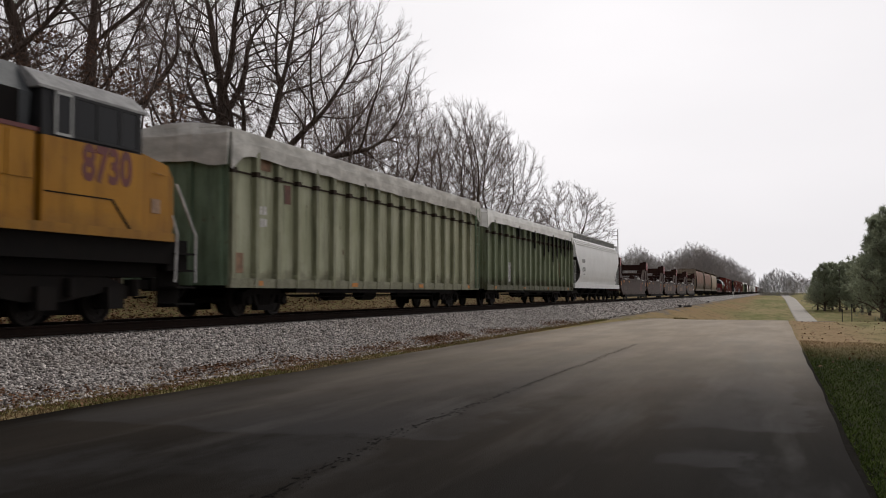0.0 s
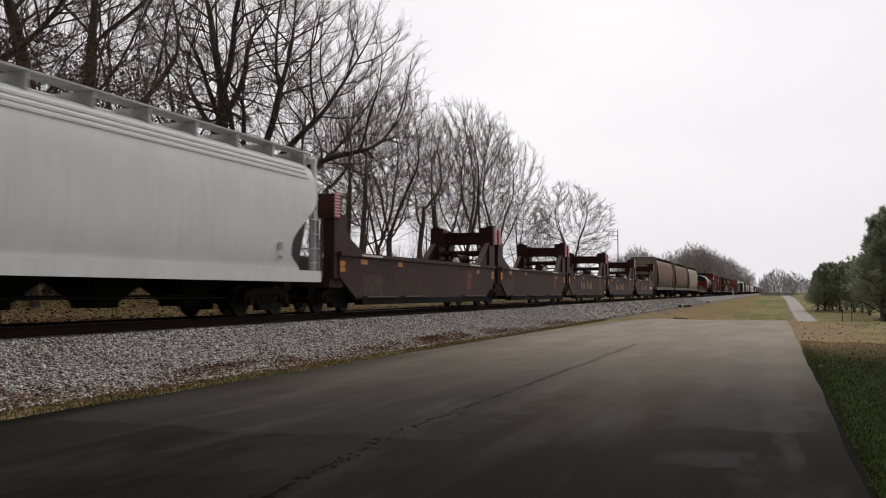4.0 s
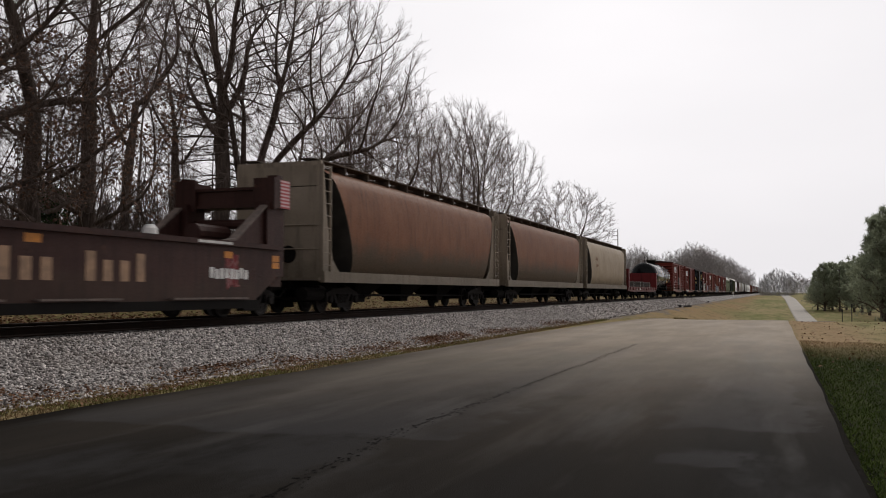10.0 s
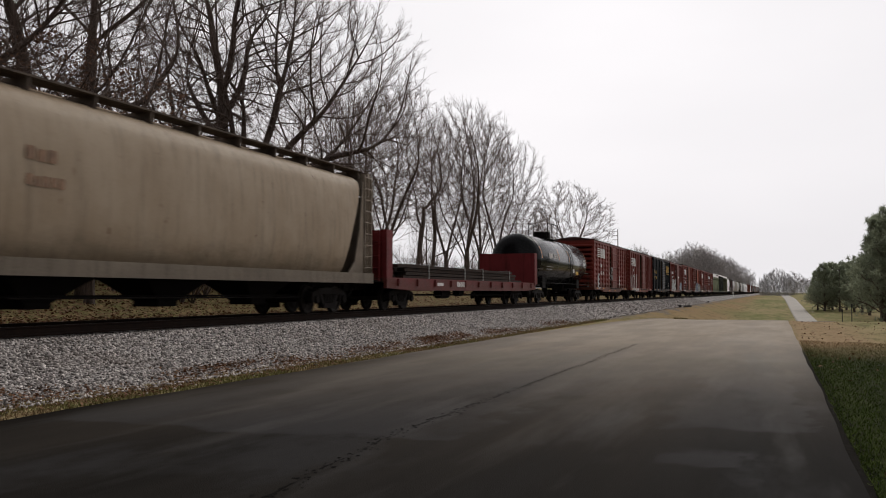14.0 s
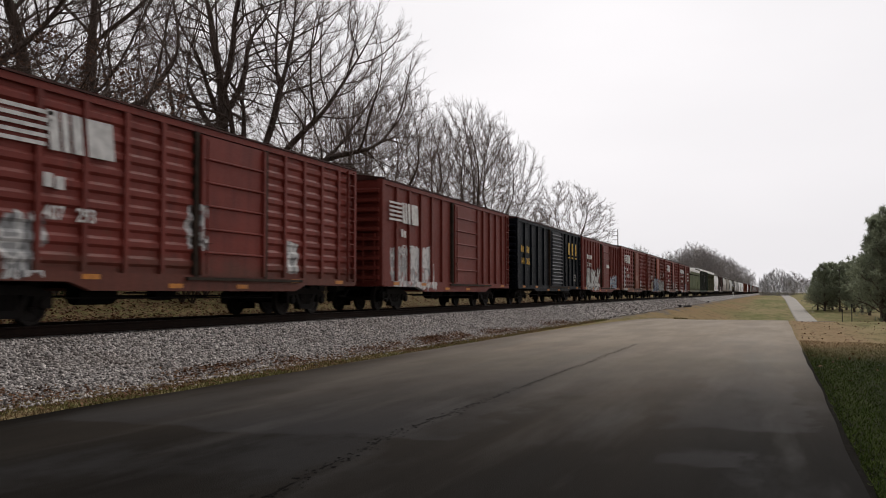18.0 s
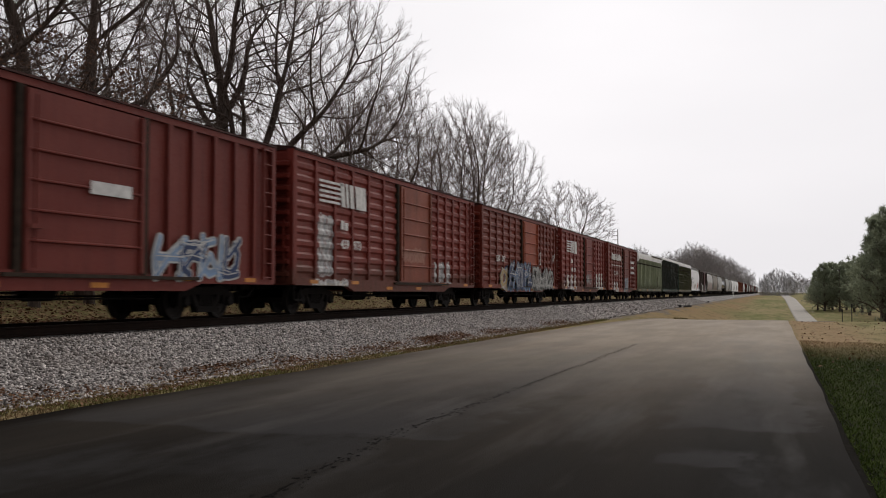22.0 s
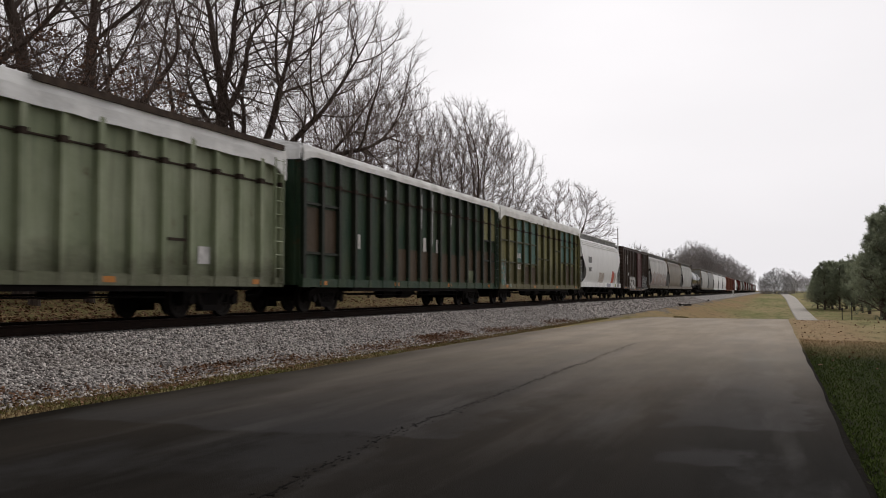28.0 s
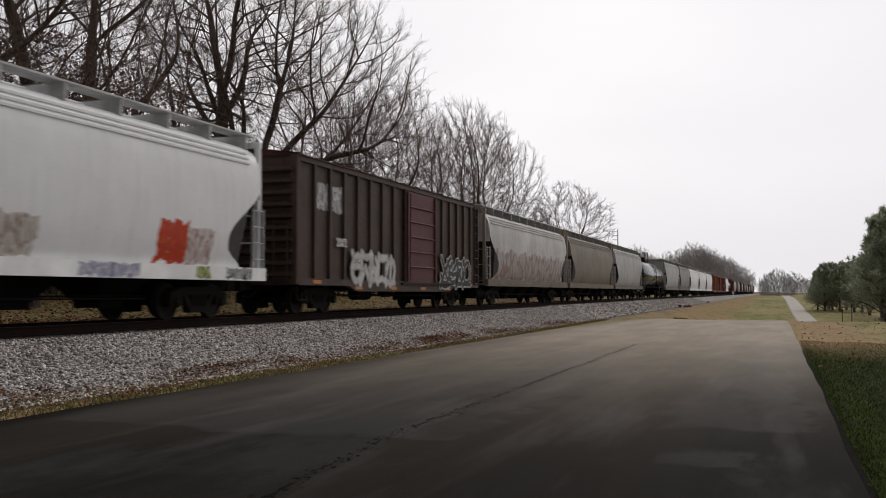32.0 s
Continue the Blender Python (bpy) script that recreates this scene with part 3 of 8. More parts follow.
def running_gear(car, h, inset=2.3, cushion=0.0, slow=False):
    for s in (-1, 1):
        tr = part("truck", TRUCK, None, car, at=(0, s * (h - inset), 0))
        for x in (-1, 1):
            part("side_frame", SIDEFRAME, None, tr, at=pose(x * 0.98, 0, 0, 0, 0, 0 if x > 0 else 180))
        for y in (-1, 1):
            w = part("wheelset", WHEELSET, None, tr, at=(0, y * AXLE_Y, WHEEL_R))
            WHEELS[y].append(w)
        part("coupler", COUPLER, None, car, at=pose(0, s * (h + cushion), 0, 0, 0, 0 if s < 0 else 180))


def letters(parent, body, size, x, y, z, mat, name="lettering", label="", sx=1.0, bold=0.008):
    """Raised stencil letters on the side that faces the road; y is where they begin. Spaced groups are parts of their own."""
    if " " in body:
        at = 0.0
        for word in body.split():
            ob = letters(parent, word, size, x, y + at, z, mat, name, label, sx, bold)
            at += (0.60 * len(word) + 0.55) * size * sx
        return ob
    cu = bpy.data.curves.new(name, "FONT")
    cu.body, cu.size, cu.extrude = body, size, 0.003
    cu.resolution_u = 3
    cu.offset = bold
    tmp = new(name, cu)
    me = bpy.data.meshes.new_from_object(tmp)
    bpy.data.objects.remove(tmp)
    bpy.data.curves.remove(cu)
    me.materials.clear()
    me.materials.append(mat)
    m = pose(x, y, z, 90, 0, 90) @ Matrix.Diagonal((sx, 1, 1, 1))
    ob = new(name, me)
    ob.parent = parent
    ob.matrix_local = m
    if label:
        tagged(ob, label)
    return ob


def bars(parent, x, rects, mat, name="stencil"):
    """Flat stencilled bars on a side: each (y, z, width, height)."""
    if name == "name_stencil":
        for y, z, w, hh in rects:
            part("stencil_block", Geo().box(x, x + 0.006, y, y + w, z, z + hh), mat, parent)
        return None
    g = Geo()
    for y, z, w, hh in rects:
        g.box(x, x + 0.006, y, y + w, z, z + hh)
    return part(name, g, mat, parent)


def word_bars(n, y, z, w, hh, gap=0.25):
    """n upright bars in place of unreadable letters."""
    step = w / n
    return [(y + i * step, z + (0.0 if i % 3 else hh * 0.08), step * (1 - gap), hh * (0.92 if i % 2 else 1.0)) for i in range(n)]


def name_blocks(y):
    """Blocks in place of a two-word name: tall and low ones as the letters run."""
    return [(y + k * 0.50, 0.85, 0.27, 0.58 if tall else 0.42) for k, tall in ((0, 1), (1, 0), (2, 0), (4.3, 1), (5.3, 0), (6.3, 0), (7.3, 1))]


def ladder(parent, x, y, z0, z1, w=0.42, face="x", mat=None, out=0.07):
    g = Geo()
    n = max(2, int((z1 - z0) / 0.36))
    for s in (-1, 1):
        if face == "x":
            g.box(x, x + out, y + s * w / 2 - 0.02, y + s * w / 2 + 0.02, z0, z1)
        else:
            g.box(x + s * w / 2 - 0.02, x + s * w / 2 + 0.02, y - out, y, z0, z1)
    for i in range(n + 1):
        z = z0 + 0.06 + (z1 - z0 - 0.12) * i / n
        if face == "x":
            g.cyl((x + out * 0.8, y - w / 2, z), (x + out * 0.8, y + w / 2, z), 0.015, n=5)
        else:
            g.cyl((x - w / 2, y - out * 0.8, z), (x + w / 2, y - out * 0.8, z), 0.015, n=5)
    return part("ladder", g, mat or UNDER, parent)


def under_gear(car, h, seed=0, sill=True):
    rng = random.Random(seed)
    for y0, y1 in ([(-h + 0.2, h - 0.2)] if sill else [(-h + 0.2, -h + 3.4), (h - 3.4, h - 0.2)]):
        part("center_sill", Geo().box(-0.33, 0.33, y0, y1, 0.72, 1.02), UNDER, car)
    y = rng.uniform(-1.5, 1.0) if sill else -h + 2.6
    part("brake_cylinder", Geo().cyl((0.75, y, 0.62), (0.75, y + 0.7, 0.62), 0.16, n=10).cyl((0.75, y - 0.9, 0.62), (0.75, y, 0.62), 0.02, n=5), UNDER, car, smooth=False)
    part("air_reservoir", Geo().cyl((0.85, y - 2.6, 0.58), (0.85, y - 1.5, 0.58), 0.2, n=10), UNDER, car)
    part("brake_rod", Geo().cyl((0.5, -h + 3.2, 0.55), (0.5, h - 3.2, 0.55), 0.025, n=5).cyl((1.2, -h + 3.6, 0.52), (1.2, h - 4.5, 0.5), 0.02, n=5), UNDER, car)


def end_ribs(y, out, x1, z0, z1, n, mat):
    """A pressed end of n deep horizontal ribs."""
    p = (z1 - z0 - 0.2) / n
    line = [(y - out * 0.06, z0), (y, z0)]
    for i in range(n):
        z = z0 + 0.1 + i * p
        line += [(y - out * 0.02, z + 0.04 * p), (y + out * 0.16, z + 0.24 * p), (y + out * 0.16, z + 0.50 * p), (y - out * 0.02, z + 0.74 * p)]
    g = Geo().along_x(line + [(y, z1), (y - out * 0.06, z1)], -x1, x1)
    return g


OLDRUST = plain("dark_old_rust", (0.045, 0.032, 0.024), 0.85, 0, 0.45, 6, 0.1)
SLATSTEEL = plain("bright_slat_steel", (0.10, 0.105, 0.12), 0.5, 0.3, 0.3, 3)
SOOTY = plain("sooty_roof_paint", (0.060, 0.024, 0.020), 0.7, 0, 0.45, 2, 0.15)


def boxcar(s0, s1, label, mat, door_mat, door=(0.6, 3.0), bays=(6, 5), beads=0, louvre=False, eave=4.42, logo=None, number=None, end_mat=None, reflectors=6, sill_mid=0.66, roof_mat=None, seed=1, body_name="boxcar"):
    car, h = thing_car(body_name, s0, s1, label)
    W = 1.48
    d0, d1 = door[0] - door[1] / 2, door[0] + door[1] / 2
    part("body", Geo().box(-W, W, -h + 0.05, h - 0.05, 0.83, eave - 0.02), mat, car)
    roof = Geo().along_y([(-1.6, eave - 0.02), (1.6, eave - 0.02), (1.6, eave + 0.02), (0, eave + 0.24), (-1.6, eave + 0.02)], -h, h)
    for i in range(int(2 * h / 1.3) + 1):
        y = -h + 0.05 + i * 1.3
        roof.along_y([(-1.6, eave + 0.01), (1.6, eave + 0.01), (1.6, eave + 0.05), (0, eave + 0.27), (-1.6, eave + 0.05)], y, min(h, y + 0.07))
    part("roof", roof, roof_mat or SOOTY, car, "sooty roof")
    for s in (-1, 1):
        part("top_chord", Geo().box(min(s * W, s * 1.565), max(s * W, s * 1.565), -h + 0.02, h - 0.02, eave - 0.16, eave - 0.025), mat, car)
        part("side_sill", Geo().along_x([(-h + 0.1, 0.83), (-h + 3.3, 0.83), (-h + 3.9, sill_mid), (h - 3.9, sill_mid), (h - 3.3, 0.83), (h - 0.1, 0.83), (h - 0.1, 1.02), (-h + 0.1, 1.02)],
                                        min(s * 1.42, s * 1.57), max(s * 1.42, s * 1.57)), mat, car)
    for s in (-1, 1):
        part("end_panel", end_ribs(s * (h - 0.03), s, 1.45, 0.9, eave - 0.1, 10, mat), end_mat or mat, car)
        part("end_post", Geo().box(1.36, 1.56, min(s * (h - 0.12), s * (h + 0.02)), max(s * (h - 0.12), s * (h + 0.02)), 0.86, eave), mat, car)
        part("end_post", Geo().box(-1.56, -1.36, min(s * (h - 0.12), s * (h + 0.02)), max(s * (h - 0.12), s * (h + 0.02)), 0.86, eave), mat, car)
    # posts and bays
    post = fixed_normals(Geo().along_x([(-0.065, 1.0), (0.065, 1.0), (0.065, eave - 0.15), (-0.065, eave - 0.15)], 0.0, 0.085).data("side_post", mat))
    spans = []
    for a, b, n in ((-h + 0.12, d0, bays[0]), (d1, h - 0.12, bays[1])):
        for i in range(n + 1):
            y = a + (b - a) * i / n
            for s in (1, -1):
                part("side_post", post, None, car, at=pose(s * W, y, 0, 0, 0, 0 if s > 0 else 180))
            if i < n:
                spans.append((y + 0.065, y + (b - a) / n - 0.065))
    if beads:
        for a, b in spans:
            for s in (1, -1):
                st = (eave - 0.2 - 1.1) / beads
                line = [(s * (W - 0.03), 1.1), (s * (W + 0.004), 1.1)]
                for k in range(beads):
                    z = 1.1 + k * st
                    line += [(s * (W + 0.004), z + 0.15 * st), (s * (W + 0.05), z + 0.32 * st), (s * (W + 0.05), z + 0.62 * st), (s * (W + 0.004), z + 0.8 * st)]
                g = Geo().along_y(line + [(s * (W + 0.004), eave - 0.2), (s * (W - 0.03), eave - 0.2)], a, b)
                part("bead_panel", g, mat, car)
    # door on both sides
    for s in (1, -1):
        n = 16 if louvre else 6
        line = [(s * W, 1.0), (s * (W + 0.10), 1.0)]
        for k in range(1, n):
            z = 1.0 + (eave - 1.2) * k / n
            e = 0.045 if louvre else 0.035
            line += [(s * (W + 0.10), z - e), (s * (W + 0.155), z - e * 0.3), (s * (W + 0.155), z + e * 0.3), (s * (W + 0.10), z + e)]
        dr = part("door", Geo().along_y(line + [(s * (W + 0.10), eave - 0.2), (s * W, eave - 0.2)], d0 + 0.1, d1 - 0.1), door_mat, car)
        for y in (d0 + 0.14, d1 - 0.14):
            part("door_stile", Geo().box(min(s * (W + 0.1), s * (W + 0.165)), max(s * (W + 0.1), s * (W + 0.165)), y - 0.045, y + 0.045, 1.02, eave - 0.22), door_mat, dr)
        if louvre and s > 0:
            for k in range(1, n):
                z = 1.0 + (eave - 1.2) * k / n
                part("louvre_slat", Geo().along_y([(W + 0.10, z - 0.03), (W + 0.18, z - 0.045), (W + 0.18, z - 0.02), (W + 0.10, z + 0.035)], d0 + 0.2, d1 - 0.2), SLATSTEEL, dr)
        if s > 0:
            part("door_rod", Geo().cyl((W + 0.17, d0 + 0.3, 1.05), (W + 0.17, d0 + 0.3, eave - 0.3), 0.022, n=6).box(W + 0.13, W + 0.2, d0 + 0.15, d0 + 0.5, 1.75, 1.83), door_mat, dr)
        for y in (d0 - 0.02, d1 + 0.02):
            part("door_post", Geo().box(min(s * W, s * (W + 0.115)), max(s * W, s * (W + 0.115)), y - 0.07, y + 0.07, 0.98, eave - 0.17), OLDRUST, car)
        part("door_track", Geo().box(min(s * W, s * (W + 0.17)), max(s * W, s * (W + 0.17)), d0 - 0.4, d1 + 1.9, 0.90, 0.97), OLDRUST, car)
    ladder(car, 1.56, h - 0.45, 0.95, eave - 0.1, mat=mat)
    ladder(car, -1.6, -h + 0.45, 0.95, eave - 0.1, mat=mat)
    ladder(car, 1.1, -h - 0.06, 0.95, 2.6, face="y", mat=mat)
    part("side_step", Geo().box(1.45, 1.5, -h + 0.15, -h + 0.19, 0.42, 0.85).box(1.45, 1.5, -h + 0.55, -h + 0.59, 0.42, 0.85).box(1.42, 1.54, -h + 0.15, -h + 0.59, 0.40, 0.44), UNDER, car)
    for i in range(reflectors):
        y = -h + 1.2 + (2 * h - 2.4) * i / max(1, reflectors - 1)
        z = 0.72 if abs(y) < h - 4 else 0.88
        part("reflector", Geo().box(1.57, 1.578, y - 0.25, y + 0.25, z, z + 0.1), ORANGE, car)
    under_gear(car, h, seed)
    running_gear(car, h)
    return car, h


def horse_logo(car, y, z, w, hh, x):
    """Four white stripes and a two-part block, as plain shapes, on a side."""
    for k in range(5):
        zz = z + hh * (0.06 + 0.2 * k)
        part("emblem_stripe", Geo().box(x, x + 0.005, y, y + w * (0.40 + 0.015 * k), zz, zz + hh * 0.10), WHITEPAINT, car)
    for a, b in ((0.44, 0.52), (0.545, 0.60), (0.63, 0.71), (0.755, 0.985)):
        part("emblem_block", Geo().along_x([(y + w * a, z), (y + w * b, z), (y + w * (b - 0.03), z + hh), (y + w * (a - 0.03), z + hh)], x, x + 0.005), WHITEPAINT, car)


# sloped hopper ends: shade under the overhang and dirt in one dark grey
SLOPESHADE = plain("shaded_slope_sheet", (0.045, 0.04, 0.036), 0.85, 0, 0.4, 2)


def graffiti(car, y0, y1, z0, z1, n, fill, edge, x=1.58, seed=0, slant=0.1, shine=None):
    """Sprayed rounded shapes in a row, each with a darker edge; they stand for no letters."""
    rng = random.Random(seed)
    step = (y1 - y0) / n
    for i in range(n):
        hh = (z1 - z0) * rng.uniform(0.82, 1.0)
        wd = step * rng.uniform(1.2, 1.5)
        zb = z0 + (z1 - z0 - hh) * rng.random()
        yb = y0 + i * step
        strokes = []
        for k in range(4):
            col = (0.12, 0.5, 0.85, 0.3)[k]
            kind = rng.randrange(4)
            if kind == 0:
                p = [(col, 0.0), (col + rng.uniform(-0.1, 0.1), 0.5), (col, 1.0)]
            elif kind == 1:
                p = [(0.1, rng.choice((0, 1))), (0.45, 0.55), (0.9, rng.choice((0, 1)))]
            elif kind == 2:
                q0 = rng.uniform(0, 6)
                p = [(0.5 + 0.38 * math.cos(q0 + j * 0.8), 0.5 + 0.42 * math.sin(q0 + j * 0.8)) for j in range(6)]
            else:
                zz = rng.choice((0.08, 0.5, 0.92))
                p = [(0.1, zz), (0.5, zz + rng.uniform(-0.1, 0.1)), (0.9, zz)]
            strokes.append([(yb + (a + slant * (b - 0.5)) * wd, zb + b * hh) for a, b in p])
        layers = [("graffiti_edge", 0.125, 0.0, edge), ("graffiti_fill", 0.080, 0.006, fill[i % len(fill)] if isinstance(fill, tuple) else fill)]
        if shine:
            layers.append(("graffiti_highlight", 0.016, 0.012, shine))
        for nm, r, lift, m in layers:
            g = Geo()
            r = r * min(1.6, (z1 - z0))
            lay = x + lift
            for st in strokes:
                if nm == "graffiti_highlight":
                    st = [(a - 0.035, b + 0.03) for a, b in st[:3]]
                for (a, b), (c, d) in zip(st, st[1:]):
                    lay += 0.0003
                    ln = math.hypot(c - a, d - b) or 1
                    u, v = -(d - b) / ln * r, (c - a) / ln * r
                    g.add([(lay, a + u, b + v), (lay, a - u, b - v), (lay, c - u, d - v), (lay, c + u, d + v)], [(0, 1, 2, 3)])
                for a, b in st:
                    lay += 0.0003
                    g.add([(lay, a + r * math.cos(q * 0.785), b + r * math.sin(q * 0.785)) for q in range(8)], [tuple(range(8))])
            part(nm, g, m, car)


SPRAY = {k: plain("spray_paint_" + k, c, 0.6, 0, 0.3, 3) for k, c in (("white", (0.50, 0.49, 0.47)), ("grey", (0.25, 0.25, 0.235)), ("black", (0.018, 0.018, 0.022)), ("blue", (0.014, 0.036, 0.115)), ("pale_blue", (0.20, 0.30, 0.46)), ("mid_blue", (0.06, 0.12, 0.24)), ("maroon", (0.10, 0.03, 0.03)), ("sand", (0.38, 0.27, 0.12)))}


def shell_hopper(s0, s1, label, mat, sill_mat, end_mat, top=4.50, bulge=1.56, sheet_ends=False, rails=False, number=None, ribs=3, walk_mat=None, chutes=3, seed=2):
    """A covered hopper with rounded sides, sloped ends and a roof walkway."""
    car, h = thing_car("covered_hopper", s0, s1, label)
    side = [(1.34, 1.18), (1.44, 1.40), (1.51, 1.70), (bulge - 0.01, 2.1), (bulge, 2.6), (bulge - 0.01, 3.1), (1.51, 3.55), (1.44, 3.90), (1.32, 4.14), (1.05, 4.33), (0.6, 4.44), (0.0, 4.48)]
    side = [(x, 1.18 + (z - 1.18) * (top - 1.2) / 3.3) for x, z in side]
    fine = np.linspace(0, len(side) - 1, 31)
    side = [(float(np.interp(q, range(len(side)), [p[0] for p in side])), float(np.interp(q, range(len(side)), [p[1] for p in side]))) for q in fine]
    prof = side + [(-x, z) for x, z in side[-2::-1]]
    zt, zb = max(z for _, z in side), 1.18

    def ring(s, inner):
        out = []
        for x, z in prof:
            u = (zt - z) / (zt - zb)
            yy = h - 0.72 - 1.75 * max(0.0, u - 0.04) ** 0.9 * (1 - 0.25 * max(0.0, u - 0.6)) if sheet_ends else h - 0.38 - 1.45 * float(sstep(0.36, 0.78, u)) + 0.75 * float(sstep(0.84, 1.0, u))
            out.append((x, s * (yy - inner), z))
        return out

    sh = part("tank_shell", Geo().loft([ring(-1, 0), [(x, -h + 3.4, z) for x, z in prof], [(x, 0, z) for x, z in prof], [(x, h - 3.4, z) for x, z in prof], ring(1, 0)], cap=False), mat, car, smooth=False)
    for s in (-1, 1):
        part("end_slope", Geo().add(ring(s, 0.01), [tuple(range(len(prof)))]), SLOPESHADE, car, "sloped end sheet, dark with dirt and painted shade")
        if not sheet_ends:
            e2 = s * (h - 0.36)
            cap = [(x, z) for x, z in prof if z > zt - 1.65]
            part("end_cap", Geo().add([(x * 0.99, e2, z - 0.01) for x, z in cap] + [(x * 0.99, e2 - s * 0.03, z - 0.01) for x, z in cap],
                                      [tuple(range(len(cap))), tuple(range(2 * len(cap) - 1, len(cap) - 1, -1))] + [(i, i + 1, i + 1 + len(cap), i + len(cap)) for i in range(len(cap) - 1)] + [(len(cap) - 1, 0, len(cap), 2 * len(cap) - 1)]), mat, car)
    sh.data.polygons.foreach_set("use_smooth", [len(q.vertices) == 4 for q in sh.data.polygons])
    for s in (1, -1):
        part("side_sill", Geo().box(min(s * 1.36, s * 1.54), max(s * 1.36, s * 1.54), -h + 0.1, h - 0.1, 0.92, 1.24), sill_mat, car)
        if ribs:
            for r in range(ribs):
                z = zt - 0.40 - r * 0.13
                x = float(np.interp(z, [q[1] for q in side], [q[0] for q in side]))
                part("roof_rib", Geo().box(min(s * (x - 0.05), s * (x + 0.03)), max(s * (x - 0.05), s * (x + 0.03)), -h + 0.8, h - 0.8, z, z + 0.05), mat, car)
    for s in (-1, 1):
        e = s * (h - 0.12)
        if sheet_ends:
            part("end_sheet", Geo().box(-1.42, 1.42, min(e, e - s * 0.06), max(e, e - s * 0.06), 1.0, zt - 0.75).box(-1.42, 1.42, min(e, e - s * 0.1), max(e, e - s * 0.1), zt - 0.72, zt - 0.1), end_mat, car)
            for x in (-1, 1):
                part("end_gusset", Geo().along_x([(e, 1.0), (e - s * 1.7, 1.0), (e - s * 0.95, 1.6), (e - s * 0.6, 2.6), (e - s * 0.35, zt - 0.3), (e, zt - 0.2)], min(x * 1.28, x * 1.33), max(x * 1.28, x * 1.33)), end_mat, car)
            part("hopper_port", Geo().cyl((0.35, e + s * 0.005, 1.75), (0.35, e + s * 0.02, 1.75), 0.26, n=16), UNDER, car)
        for x in (-1.32, 1.32):
            part("end_post", Geo().box(x - 0.06, x + 0.06, min(e, e - s * 0.12), max(e, e - s * 0.12), 0.95, zt - 0.05), end_mat, car)
        part("end_beam", Geo().box(-1.4, 1.4, min(e, e - s * 0.14), max(e, e - s * 0.14), zt - 0.14, zt + 0.0), end_mat, car)
        part("end_platform", Geo().box(-1.4, 1.4, min(e + s * 0.1, e - s * 1.4), max(e + s * 0.1, e - s * 1.4), 0.98, 1.06), end_mat, car)
        for zz in (1.9, 2.6):
            part("grab_rail", Geo().cyl((-1.32, e + s * 0.03, zz), (1.32, e + s * 0.03, zz), 0.02, n=5), end_mat, car)
        ladder(car, 1.42, s * (h - 0.38), 1.0, zt - 0.1 if sheet_ends else 2.75, mat=end_mat if sheet_ends else GALV, w=0.5)
        part("slope_sheet", Geo().along_x([(s * (h - 2.3), 1.15), (s * (h - 2.3), 1.0), (s * (h - 0.6), 1.0), (s * (h - 0.9), 1.25)], -0.5, 0.5), UNDER, car)
        if rails:
            part("end_rail", Geo().tube([(1.0, e, zt + 0.18), (1.36, e, zt - 0.25), (1.4, e, 1.2)], [0.03] * 3, 6), end_mat, car)
    wm = walk_mat or GALV
    wz = 0.05 if sheet_ends else 0.14
    for s in (1, -1):
        part("running_board", Geo().box(min(s * 0.72, s * 1.2), max(s * 0.72, s * 1.2), -h + 0.1, h - 0.1, zt + wz, zt + wz + 0.04), wm, car)
    bracket = fixed_normals(Geo().box(-1.18, 1.18, -0.03, 0.03, zt - 0.2, zt + wz).data("board_bracket", wm))
    for i in range(11):
        part("board_bracket", bracket, None, car, at=(0, -h + 0.5 + (2 * h - 1.0) * i / 10, 0))
    part("roof_hatch", Geo().box(-0.28, 0.28, -h + 1.4, h - 1.4, zt - 0.02, zt + 0.1), mat, car)
    step = (2 * h - 6.4) / chutes
    for i in range(chutes):
        y = -h + 3.2 + step * (i + 0.5)
        a, b = step * 0.40, 0.36
        part("discharge_chute", Geo().loft([[(-0.9, y - a, 1.2), (0.9, y - a, 1.2), (0.9, y + a, 1.2), (-0.9, y + a, 1.2)], [(-0.35, y - b, 0.42), (0.35, y - b, 0.42), (0.35, y + b, 0.42), (-0.35, y + b, 0.42)],
                                           [(-0.35, y - b, 0.30), (0.35, y - b, 0.30), (0.35, y + b, 0.30), (-0.35, y + b, 0.30)]]), UNDER, car)
    under_gear(car, h, seed, False)
    running_gear(car, h)
    return car, h


